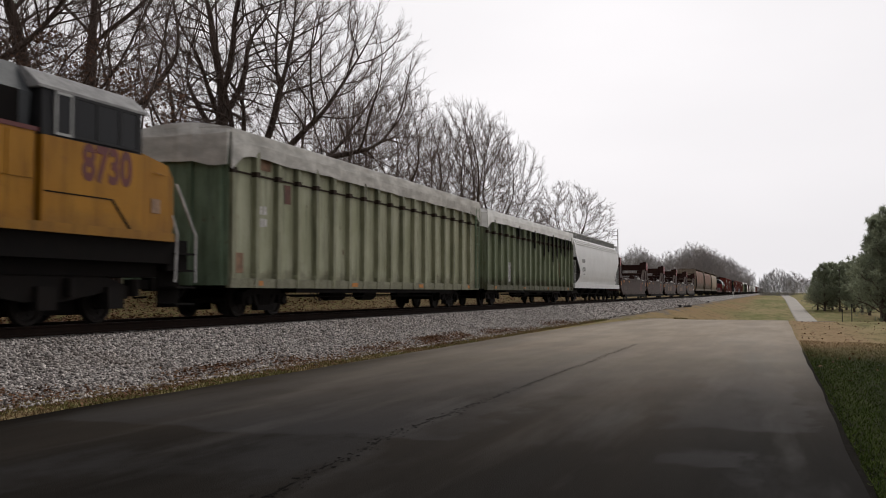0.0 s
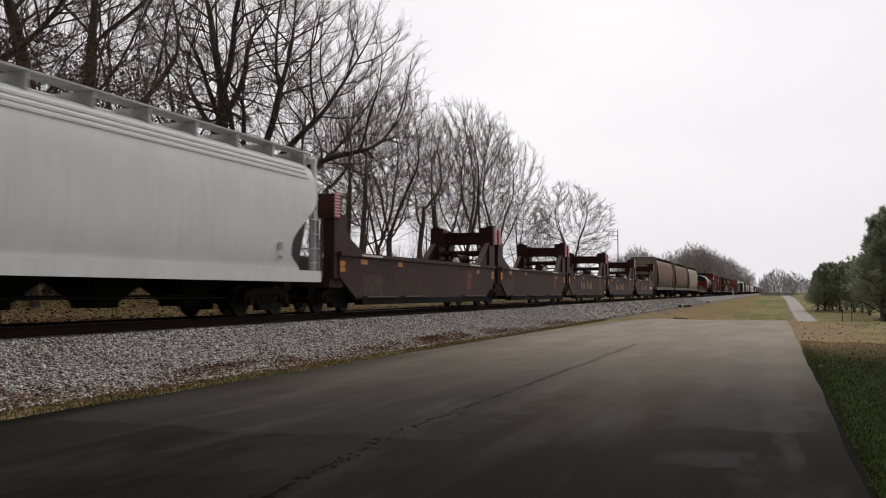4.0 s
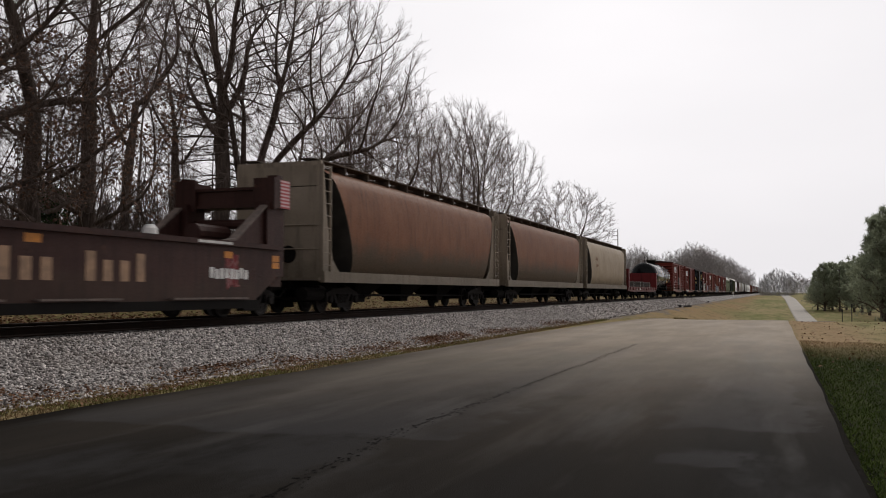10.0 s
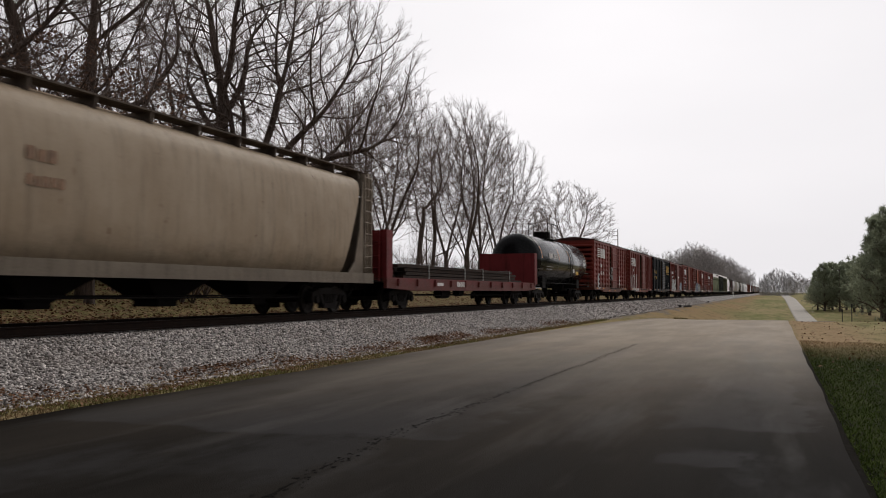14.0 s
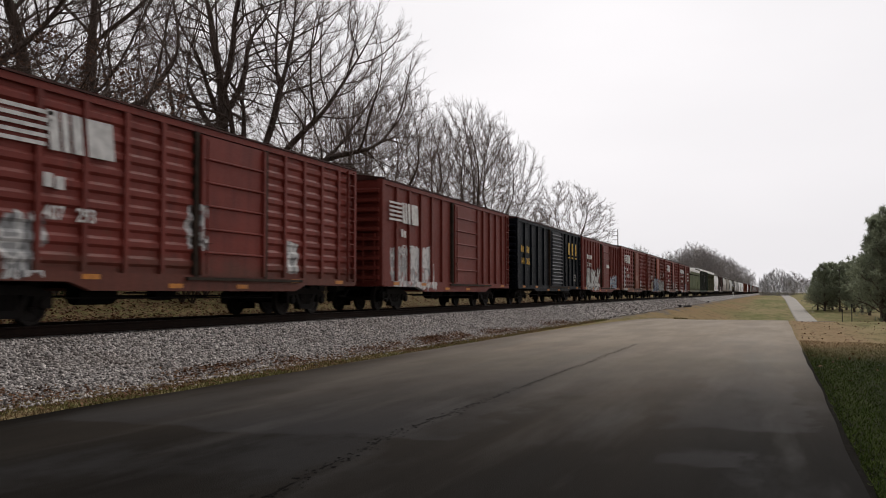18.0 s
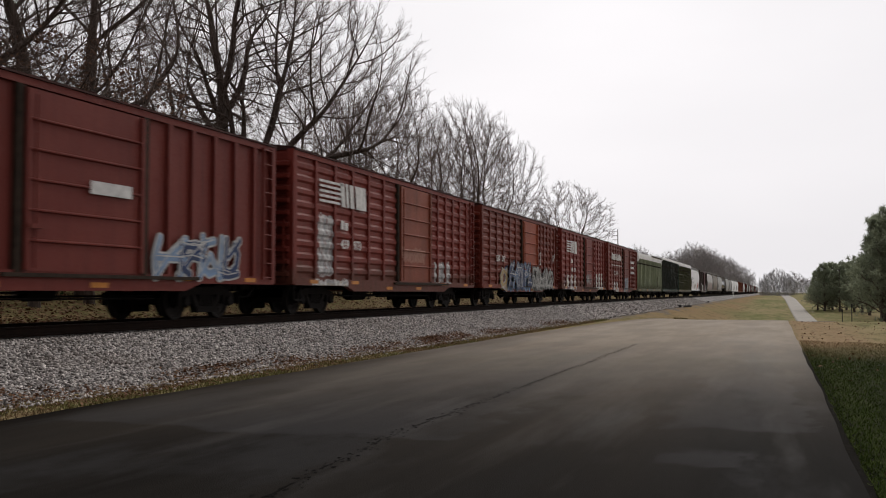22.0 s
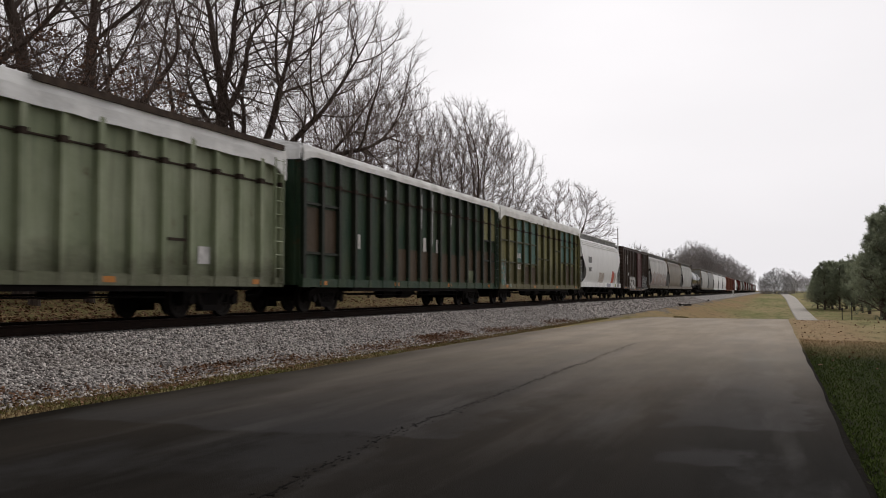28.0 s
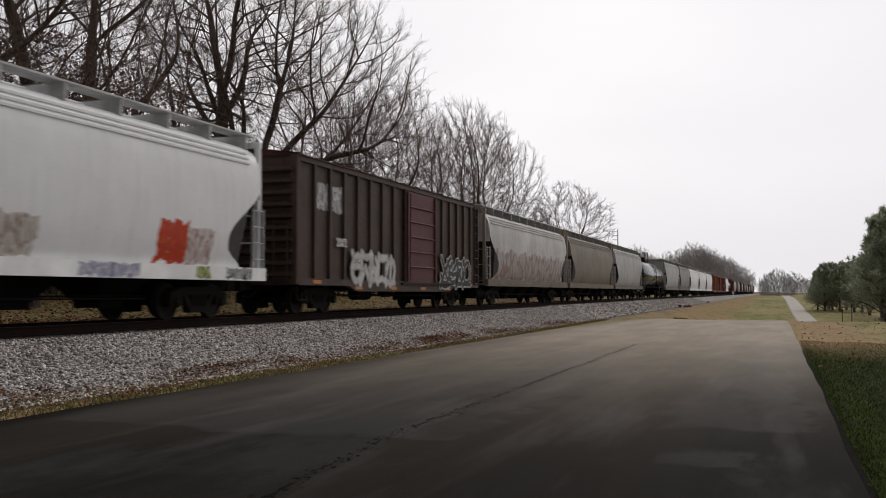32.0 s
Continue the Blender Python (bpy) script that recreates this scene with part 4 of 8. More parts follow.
def tarp(car, h, z, mat, y0=None, y1=None, drop=0.60, crown=0.26, seed=0, sag=0.05):
    """A cover drawn over the top with a wavy hem and creases."""
    rng = random.Random(seed)
    y0, y1 = -h - 0.05 if y0 is None else y0, h + 0.05 if y1 is None else y1
    rings, n = [], 46
    for i in range(n + 1):
        y = y0 + (y1 - y0) * i / n
        e = min(i, n - i)
        d = drop * (1 + 0.02 * math.sin(i * 0.7 + seed) + rng.uniform(-0.018, 0.018)) * (1.7 if e == 0 else 1.15 if e == 1 else 1)
        c = crown * (0.35 if e == 0 else 0.8 if e == 1 else 1) + sag * math.sin(i * 0.55 + seed) + rng.uniform(-0.015, 0.015)
        bl = 0.03 * math.sin(i * 1.7) + 0.02
        row = [(1.60 + bl, z - d), (1.62 + bl * 0.6, z - d * 0.45), (1.60, z + 0.02), (1.45, z + 0.07), (0.8, z + c * 0.75), (0, z + c)]
        row = row + [(-a, b) for a, b in row[-2::-1]]
        rings.append([(a, y, b) for a, b in row] + [(-1.585, y, z - d + 0.01), (-1.5, y, z), (1.5, y, z), (1.585, y, z - d + 0.01)])
    part("cover", Geo().loft(rings), mat, car, "pale weathered fabric cover", smooth=False)
    for s in (-1, 1):
        e = (y0 if s < 0 else y1) + s * 0.10
        rows = []
        for i in range(17):
            x = -1.6 + 3.2 * i / 16
            hem = z - drop * (1.25 + 0.05 * math.sin(i * 1.3 + seed) + 0.35 * abs(i - 8) / 8)
            top_z = z + crown * 0.9 * (1 - (x / 1.62) ** 2)
            puff = 0.05 * math.sin(i * 1.1 + seed) + 0.03 * math.sin(i * 2.7 + seed)
            rows.append([(x, e - s * 0.16, top_z), (x, e + s * (0.02 + puff), z - 0.12), (x, e + s * (0.05 + puff), hem), (x, e + s * (0.02 + puff), hem), (x, e - s * 0.02, z - 0.12), (x, e - s * 0.2, top_z - 0.05)])
        part("cover_flap", Geo().loft(rows), mat, car, "loose end of the fabric cover")


def gondola(s0, s1, label, mat, cover, posts=18, top=4.25, drop=0.6, tarp_y=None, beams=(), seed=3, patch=(), end_mat=None, post_mat=None, stains=()):
    """A tall-sided gondola with outside posts and a fabric cover."""
    car, h = thing_car("gondola", s0, s1, label)
    W = 1.46
    part("body", Geo().box(-W, W, -h + 0.05, h - 0.05, 0.86, top), mat, car)
    for s in (1, -1):
        part("top_chord", Geo().box(min(s * (W - 0.02), s * 1.58), max(s * (W - 0.02), s * 1.58), -h, h, top - 0.14, top + 0.02), mat, car)
        part("side_sill", Geo().box(min(s * (W - 0.02), s * 1.57), max(s * (W - 0.02), s * 1.57), -h, h, 0.74, 0.98), mat, car)
        part("upper_belt", Geo().box(min(s * W, s * (W + 0.05)), max(s * W, s * (W + 0.05)), -h + 0.1, h - 0.1, top - 0.90, top - 0.865), OLDRUST, car)
        part("floor_sill", Geo().box(min(s * 0.9, s * 1.5), max(s * 0.9, s * 1.5), -h + 3.4, h - 3.4, 0.62, 0.74), UNDER, car)
    post = fixed_normals(Geo().along_x([(-0.08, 0.98), (0.08, 0.98), (0.08, top - 0.14), (-0.08, top - 0.14)], -0.01, 0.145).data("side_post", post_mat or mat))
    foot = fixed_normals(Geo().along_x([(-0.10, 0.74), (0.10, 0.74), (0.09, 1.1), (-0.09, 1.1)], -0.01, 0.13).data("post_foot", mat))
    cleat = fixed_normals(Geo().box(-0.01, 0.155, -0.10, 0.10, top - 0.95, top - 0.82).data("post_cleat", OLDRUST))
    ys = [-h + 0.1 + (2 * h - 0.2) * i / posts for i in range(posts + 1)]
    for y in ys:
        for s in (1, -1):
            ob = part("side_post", post, None, car, at=pose(s * W, y, 0, 0, 0, 0 if s > 0 else 180))
            if s > 0:
                part("post_foot", foot, None, car, at=(W, y, 0))
                part("post_cleat", cleat, None, car, at=(W, y, 0))
    for s in (-1, 1):
        part("end_wall", Geo().box(-1.5, 1.5, min(s * (h - 0.06), s * (h + 0.02)), max(s * (h - 0.06), s * (h + 0.02)), 0.8, top), end_mat or mat, car)
        for x in (-1.3, -0.45, 0.45, 1.3):
            part("end_post", Geo().box(x - 0.07, x + 0.07, min(s * h, s * (h + 0.12)), max(s * h, s * (h + 0.12)), 0.8, top - 0.05), end_mat or mat, car)
    for b in beams:      # stiffeners: (first post, last post, height)
        part("stiffener", Geo().box(W, W + 0.10, ys[b[0]], ys[b[1]], b[2] - 0.035, b[2] + 0.035), post_mat or mat, car)
    for k, (a, b, z0, z1, m) in enumerate(patch):
        part("patch_panel", Geo().box(W, W + 0.02 + 0.004 * k, ys[a] + 0.08, ys[b] - 0.08, z0, z1), m, car)
    for i, ln in stains:
        part("tar_stain", Geo().along_x([(ys[i] - 0.10, top - 0.3), (ys[i] - 0.10, top - 0.5 - ln * 0.8), (ys[i] - 0.02, top - 0.5 - ln), (ys[i] + 0.09, top - 0.5 - ln * 0.7), (ys[i] + 0.10, top - 0.3)], W + 0.10, W + 0.152), UNDER, car, "black tar run")
    ladder(car, 1.58, h - 0.3, 0.8, top - 0.2, mat=end_mat or mat)
    for i in range(4):
        y = -h + 1.3 + (2 * h - 2.6) * i / 3
        part("reflector", Geo().box(1.57, 1.578, y - 0.2, y + 0.2, 0.80, 0.92), ORANGE, car)
    ty = tarp_y or (None, None)
    tarp(car, h, top + 0.10, cover, ty[0], ty[1], drop, seed=seed)
    under_gear(car, h, seed)
    part("drop_gear", Geo().cyl((1.0, -1.4, 0.6), (1.0, -0.4, 0.6), 0.22, n=10), UNDER, car)
    part("drop_shaft", Geo().cyl((1.0, 1.6, 0.6), (1.0, 2.8, 0.6), 0.14, n=8), UNDER, car)
    running_gear(car, h, 2.5)
    return car, h


def well_unit(s0, s1, label, mat, first, last, seed=0):
    """One unit of an articulated container well car, empty, with bulkhead towers at its ends."""
    flange = STENCILWORN
    car, h = thing_car("well_car", s0, s1, label)
    for s in (1, -1):
        lo, hi = min(s * 1.36, s * 1.46), max(s * 1.36, s * 1.46)
        part("side_wall", Geo().along_x([(-h + 1.3, 0.70), (-h + 2.0, 0.30), (h - 2.0, 0.30), (h - 1.3, 0.70), (h - 0.55, 1.12), (h - 0.55, 1.8), (-h + 0.55, 1.8), (-h + 0.55, 1.12)], lo, hi), mat, car)
        lo2, hi2 = min(s * 1.33, s * 1.56), max(s * 1.33, s * 1.56)
        part("top_rail", Geo().box(lo2, hi2, -h + 0.5, h - 0.5, 1.74, 1.86), mat, car)
        part("bottom_rail", Geo().box(min(s * 1.33, s * 1.62), max(s * 1.33, s * 1.62), -h + 1.9, h - 1.9, 0.24, 0.44), UNDER, car)
        # tower at the front: one tall post with a gusset
        part("front_post", Geo().box(min(s * 1.05, s * 1.42), max(s * 1.05, s * 1.42), -h + 0.28, -h + 1.15, 1.05, 3.0), mat, car)
        part("gusset", Geo().along_x([(-h + 0.9, 1.8), (-h + 2.9, 1.8), (-h + 1.6, 2.3), (-h + 0.9, 3.1)], min(s * 1.25, s * 1.33), max(s * 1.25, s * 1.33)), mat, car)
        # rear tower: post, filled gusset with a flange
        part("rear_post", Geo().box(min(s * 1.05, s * 1.42), max(s * 1.05, s * 1.42), h - 1.15, h - 0.28, 1.05, 3.0), mat, car)
        part("gusset", Geo().along_x([(h - 1.15, 1.8), (h - 2.9, 1.8), (h - 2.6, 1.9), (h - 1.15, 2.85)], min(s * 1.25, s * 1.33), max(s * 1.25, s * 1.33)), mat, car)
        part("gusset_flange", Geo().along_x([(h - 2.95, 1.86), (h - 2.6, 1.9), (h - 1.12, 2.87), (h - 1.12, 2.93), (h - 2.62, 1.96), (h - 2.95, 1.9)], min(s * 1.2, s * 1.42), max(s * 1.2, s * 1.42)), flange, car)
        part("head_block", Geo().box(min(s * 0.95, s * 1.5), max(s * 0.95, s * 1.5), h - 0.95, h - 0.12, 2.85, 3.58).box(min(s * 0.9, s * 1.53), max(s * 0.9, s * 1.53), h - 0.98, h - 0.86, 2.8, 3.64), mat, car)
        part("head_block", Geo().box(min(s * 0.95, s * 1.5), max(s * 0.95, s * 1.5), -h + 0.12, -h + 0.6, 2.85, 3.58), mat, car)
        part("corner_casting", Geo().box(min(s * 1.2, s * 1.5), max(s * 1.2, s * 1.5), h - 0.8, h - 0.5, 3.58, 3.72), mat, car)
    # beams across the car between the posts
    part("cross_beam", Geo().box(-0.96, 0.96, h - 0.85, h - 0.35, 2.95, 3.36).box(-0.96, 0.96, h - 0.92, h - 0.28, 3.34, 3.42).box(-0.96, 0.96, h - 0.92, h - 0.28, 2.88, 2.96), mat, car)
    part("cross_beam", Geo().box(-0.96, 0.96, -h + 0.25, -h + 0.6, 2.95, 3.36), mat, car)
    part("locking_tube", Geo().cyl((-1.0, h - 0.75, 2.45), (1.0, h - 0.75, 2.45), 0.13, n=10), mat, car)
    part("cross_rod", Geo().cyl((-1.1, h - 1.0, 2.12), (1.1, h - 1.0, 2.12), 0.035, n=6), mat, car)
    part("air_reservoir", Geo().cyl((0.35, h - 2.9, 2.1), (0.35, h - 1.5, 2.1), 0.24, n=12), mat, car)
    part("lamp_cap", Geo().loft([[(1.45 + r * 0.14 * math.cos(q), h - 6.0 + r * 0.2 * math.sin(q), z) for q in (2 * math.pi * k / 10 for k in range(10))] for r, z in ((1.0, 1.86), (0.9, 1.98), (0.5, 2.06))]), WHITEPAINT, car, "small white cap")
    for yy in (-h + 0.5, h - 0.5):
        part("end_beam", Geo().box(-1.3, 1.3, yy - 0.3, yy + 0.3, 0.78, 1.05), mat, car)
    for y, nm in ((h - 0.12, 0), (-h + 0.1, 1)):
        b = Geo().box(1.503, 1.51, y - 0.49 if nm == 0 else y + 0.01, y - 0.01 if nm == 0 else y + 0.38, 2.86, 3.61)
        sg = part("warning_board", b, WELLSIGN, car, "white board with red hatching")
    cross = Geo()
    for i in range(5):
        y = -h + 2.2 + (2 * h - 4.4) * i / 4
        cross.box(-1.36, 1.36, y - 0.1, y + 0.1, 0.30, 0.42)
    part("well_floor", cross, UNDER, car)
    for y0, w, z, m in ((-h + 2.1, 0.5, 1.52, ORANGE), (-h + 5.2, 0.4, 1.52, ORANGE), (h - 3.2, 0.35, 1.45, ORANGE), (-h + 0.6, 0.34, 1.25, ORANGE), (h - 0.95, 0.34, 1.25, ORANGE), (-h + 0.6, 0.34, 1.43, ORANGE), (h - 0.95, 0.34, 1.43, ORANGE)):
        part("reflector", Geo().box(1.46, 1.468, y0, y0 + w, z, z + 0.16), m, car)
    part("edge_stripe", Geo().box(1.56, 1.566, -h + 2.0, -h + 3.6, 1.77, 1.83), WHITEPAINT, car)
    part("edge_stripe", Geo().box(1.56, 1.566, h - 4.4, h - 3.0, 1.77, 1.83), WHITEPAINT, car)
    for y0, y1 in ((-h + 2.2, -h + 4.6), (-h + 5.4, -h + 7.6), (h - 5.4, h - 2.4)):
        part("foot_board", Geo().box(1.50, 1.66, y0, y1, 0.47, 0.51), STENCILWORN, car)
    # trucks stand under the joints
    spots = [h] if not first else [-h + 1.3, h]
    if last:
        spots = [h - 1.3] if not first else spots
    for y in spots:
        tr = part("truck", TRUCK, None, car, at=(0, y, 0))
        for x in (-1, 1):
            part("side_frame", SIDEFRAME, None, tr, at=pose(x * 0.98, 0, 0, 0, 0, 0 if x > 0 else 180))
        for q in (-1, 1):
            WHEELS[q].append(part("wheelset", WHEELSET, None, tr, at=(0, q * AXLE_Y, WHEEL_R)))
    if first:
        part("coupler", COUPLER, None, car, at=(0, -h + 0.1, 0))
    if last:
        part("coupler", COUPLER, None, car, at=pose(0, h - 0.1, 0, 0, 0, 180))
    part("draft_sill", Geo().box(-0.3, 0.3, -h + 0.1, -h + 1.8, 0.7, 1.0).box(-0.3, 0.3, h - 1.8, h - 0.1, 0.7, 1.0), UNDER, car)
    return car, h


def bulkhead_flat(s0, s1, label, mat, load_mat):
    car, h = thing_car("bulkhead_flatcar", s0, s1, label)
    part("deck", Geo().box(-1.42, 1.42, -h + 0.2, h - 0.2, 0.98, 1.1), TIEWOOD, car)
    for s in (1, -1):
        part("side_sill", Geo().along_x([(-h + 0.2, 0.78), (-h + 2.5, 0.70), (h - 2.5, 0.70), (h - 0.2, 0.78), (h - 0.2, 1.14), (-h + 0.2, 1.14)], min(s * 1.38, s * 1.5), max(s * 1.38, s * 1.5)), mat, car)
    for s in (-1, 1):
        y = s * (h - 0.55)
        part("bulkhead", Geo().box(-1.5, 1.5, min(y, y + s * 0.12), max(y, y + s * 0.12), 1.1, 2.75), mat, car)
        for x in (-1.45, -0.5, 0.5, 1.45):
            part("bulkhead_post", Geo().box(x - 0.09, x + 0.09, min(y + s * 0.12, y + s * 0.42), max(y + s * 0.12, y + s * 0.42), 1.0, 2.75), mat, car)
        for z in (1.5, 1.95, 2.4):
            part("bulkhead_rib", Geo().box(-1.45, 1.45, min(y + s * 0.12, y + s * 0.24), max(y + s * 0.12, y + s * 0.24), z - 0.05, z + 0.05), mat, car)
        part("bulkhead_wing", Geo().along_x([(y - s * 0.02, 1.1), (y + s * 0.5, 1.1), (y + s * 0.5, 2.75), (y - s * 0.02, 2.75)], 1.5, 1.56), mat, car)
        part("bulkhead_wing", Geo().along_x([(y - s * 0.02, 1.1), (y + s * 0.5, 1.1), (y + s * 0.5, 2.75), (y - s * 0.02, 2.75)], -1.56, -1.5), mat, car)
        ladder(car, 1.1, -h + 0.02 if s < 0 else h + 0.1, 1.0, 2.7, face="y", mat=mat)
    for i in range(11):
        y = -h + 1.2 + (2 * h - 2.4) * i / 10
        for s in (1, -1):
            part("stake_pocket", Geo().box(min(s * 1.5, s * 1.57), max(s * 1.5, s * 1.57), y - 0.08, y + 0.08, 0.85, 1.1), mat, car)
    # stacked lengths of steel
    rng = random.Random(4)
    for lay in range(4):
        for k in range(7):
            x = -1.2 + 0.4 * k + rng.uniform(-0.03, 0.03)
            z = 1.12 + lay * 0.135 + rng.uniform(0, 0.02)
            part("steel_length", Geo().box(x - 0.15, x + 0.15, -h + 1.5 + rng.uniform(0, 0.8), h - 3.0 - lay * 0.5 + rng.uniform(-0.7, 0.7), z, z + 0.11), load_mat, car)
    for y in (-h + 4.6, -h + 9.0, -h + 11.6, h - 5.0):
        part("tie_strap", Geo().box(1.37, 1.39, y - 0.025, y + 0.025, 1.1, 1.69).box(-1.39, 1.39, y - 0.025, y + 0.025, 1.67, 1.69), GALV, car)
    under_gear(car, h, 8)
    running_gear(car, h, 2.6)
    return car, h


def tank_car(s0, s1, label, mat, detail=True):
    car, h = thing_car("tank_car", s0, s1, label)
    r, zc = 1.46, 2.52
    rings = []
    for y, k in [(-h + 0.25, 0.25), (-h + 0.32, 0.55), (-h + 0.45, 0.78), (-h + 0.65, 0.93), (-h + 0.95, 1.0), (-2.2, 1.0), (2.2, 1.0), (h - 0.95, 1.0), (h - 0.65, 0.93), (h - 0.45, 0.78), (h - 0.32, 0.55), (h - 0.25, 0.25)]:
        rings.append([(r * k * math.cos(q), y, zc + r * k * math.sin(q)) for q in (2 * math.pi * i / 40 for i in range(40))])
    part("tank", Geo().loft(rings), mat, car, smooth=True)
    for y in (-h + 0.95, -2.2, 2.2, h - 0.95):
        part("weld_band", Geo().loft([[((r + 0.008) * math.cos(q), yy, zc + (r + 0.008) * math.sin(q)) for q in (2 * math.pi * i / 40 for i in range(40))] for yy in (y - 0.04, y + 0.04)], cap=False), mat, car)
    for s in (-1, 1):
        part("stub_sill", Geo().box(-0.35, 0.35, min(s * (h - 3.6), s * h), max(s * (h - 3.6), s * h), 0.75, 1.12), UNDER, car)
        part("saddle", Geo().box(-1.2, 1.2, min(s * (h - 3.0), s * (h - 2.2)), max(s * (h - 3.0), s * (h - 2.2)), 0.9, 1.45), UNDER, car)
        part("end_platform", Geo().box(-1.45, 1.45, min(s * (h - 0.5), s * (h + 0.1)), max(s * (h - 0.5), s * (h + 0.1)), 1.0, 1.07), UNDER, car)
        part("end_rail", Geo().tube([(1.4, s * (h - 1.4), 1.95), (1.42, s * (h - 0.1), 1.95), (1.42, s * h, 1.05)], [0.025] * 3, 6).tube([(-1.4, s * h, 1.95), (1.4, s * h, 1.95)], [0.025] * 2, 6), HWALK, car)
    for s in (-1, 1):
        part("side_rail", Geo().tube([(s * 1.40, -h + 1.0, 1.25), (s * 1.45, -h + 1.2, 1.17), (s * 1.45, h - 1.2, 1.17)], [0.02] * 3, 6), TRUCKSTEEL, car)
    part("dome", Geo().cyl((0, -0.4, zc + r - 0.1), (0, -0.4, zc + r + 0.36), 0.5, n=20).cyl((0, -0.4, zc + r + 0.36), (0, -0.4, zc + r + 0.44), 0.54, n=20), UNDER, car)
    part("platform", Geo().box(-0.6, 0.6, -1.5, 1.4, zc + r - 0.03, zc + r + 0.02), UNDER, car)
    for x in (-0.6, 0.6):
        for y in (-1.4, -0.2, 1.3):
            part("rail_post", Geo().cyl((x, y, zc + r), (x, y, zc + r + 0.95), 0.025, n=6), UNDER, car)
        part("platform_rail", Geo().tube([(x, -1.4, zc + r + 0.95), (x, 1.3, zc + r + 0.95)], [0.025] * 2, 6), UNDER, car)
    lad = Geo()
    for i in range(11):
        q = radians(80 - i * 9.5)
        lad.cyl(((r + 0.09) * math.cos(q), 1.2, zc + (r + 0.09) * math.sin(q)), ((r + 0.09) * math.cos(q), 1.75, zc + (r + 0.09) * math.sin(q)), 0.018, n=5)
    for yy in (1.2, 1.75):
        lad.tube([((r + 0.09) * math.cos(radians(a)), yy, zc + (r + 0.09) * math.sin(radians(a))) for a in (80, 55, 30, 5, -15)] + [(r + 0.02, yy, 1.2)], [0.02] * 6, 5)
    part("side_ladder", lad, UNDER, car)
    if detail:
        for y in (-h + 1.05, -2.0, 1.0, h - 1.0):
            g = Geo()
            a = [((r + 0.012) * math.cos(radians(t)), (r + 0.012) * math.sin(radians(t))) for t in range(2, 34, 4)]
            for (x0, z0), (x1, z1) in zip(a, a[1:]):
                g.add([(x0, y, zc + z0), (x0, y + 0.09, zc + z0), (x1, y + 0.09, zc + z1), (x1, y, zc + z1)], [(0, 1, 2, 3)])
            part("reflector", g, ORANGE, car)
        bars(car, r + 0.006, word_bars(4, -h + 2.8, 2.62, 1.0, 0.30), WHITEPAINT)
        letters(car, "330183", 0.42, r + 0.004, -h + 4.1, 2.62, WHITEPAINT, "number_lettering")
        bars(car, r - 0.06, [(-h + 2.4, 2.12, 1.7, 0.035), (-h + 2.4, 1.97, 1.4, 0.035)], GREYSTENCIL)
        bars(car, r - 0.10, [(3.4, 1.78, 0.9, 0.36)], YELLOWPAINT, "yellow_panel")
        bars(car, r - 0.06, word_bars(3, 2.2, 1.9, 0.7, 0.3), WHITEPAINT)
        bars(car, r - 0.004, [(h - 1.9, 2.35 + 0.09 * k, 0.8, 0.05) for k in range(6)], WHITEPAINT)
    part("bottom_outlet", Geo().cyl((0, 0.3, 1.1), (0, 0.3, 0.62), 0.18, n=10).box(0.2, 1.2, -0.2, 0.0, 0.75, 0.8), UNDER, car)
    part("hanging_steps", Geo().tube([(1.4, -3.0, 1.1), (1.4, -2.95, 0.62), (1.4, -2.45, 0.62), (1.4, -2.4, 1.1)], [0.02] * 4, 5), UNDER, car)
    running_gear(car, h, 1.9)
    return car, h


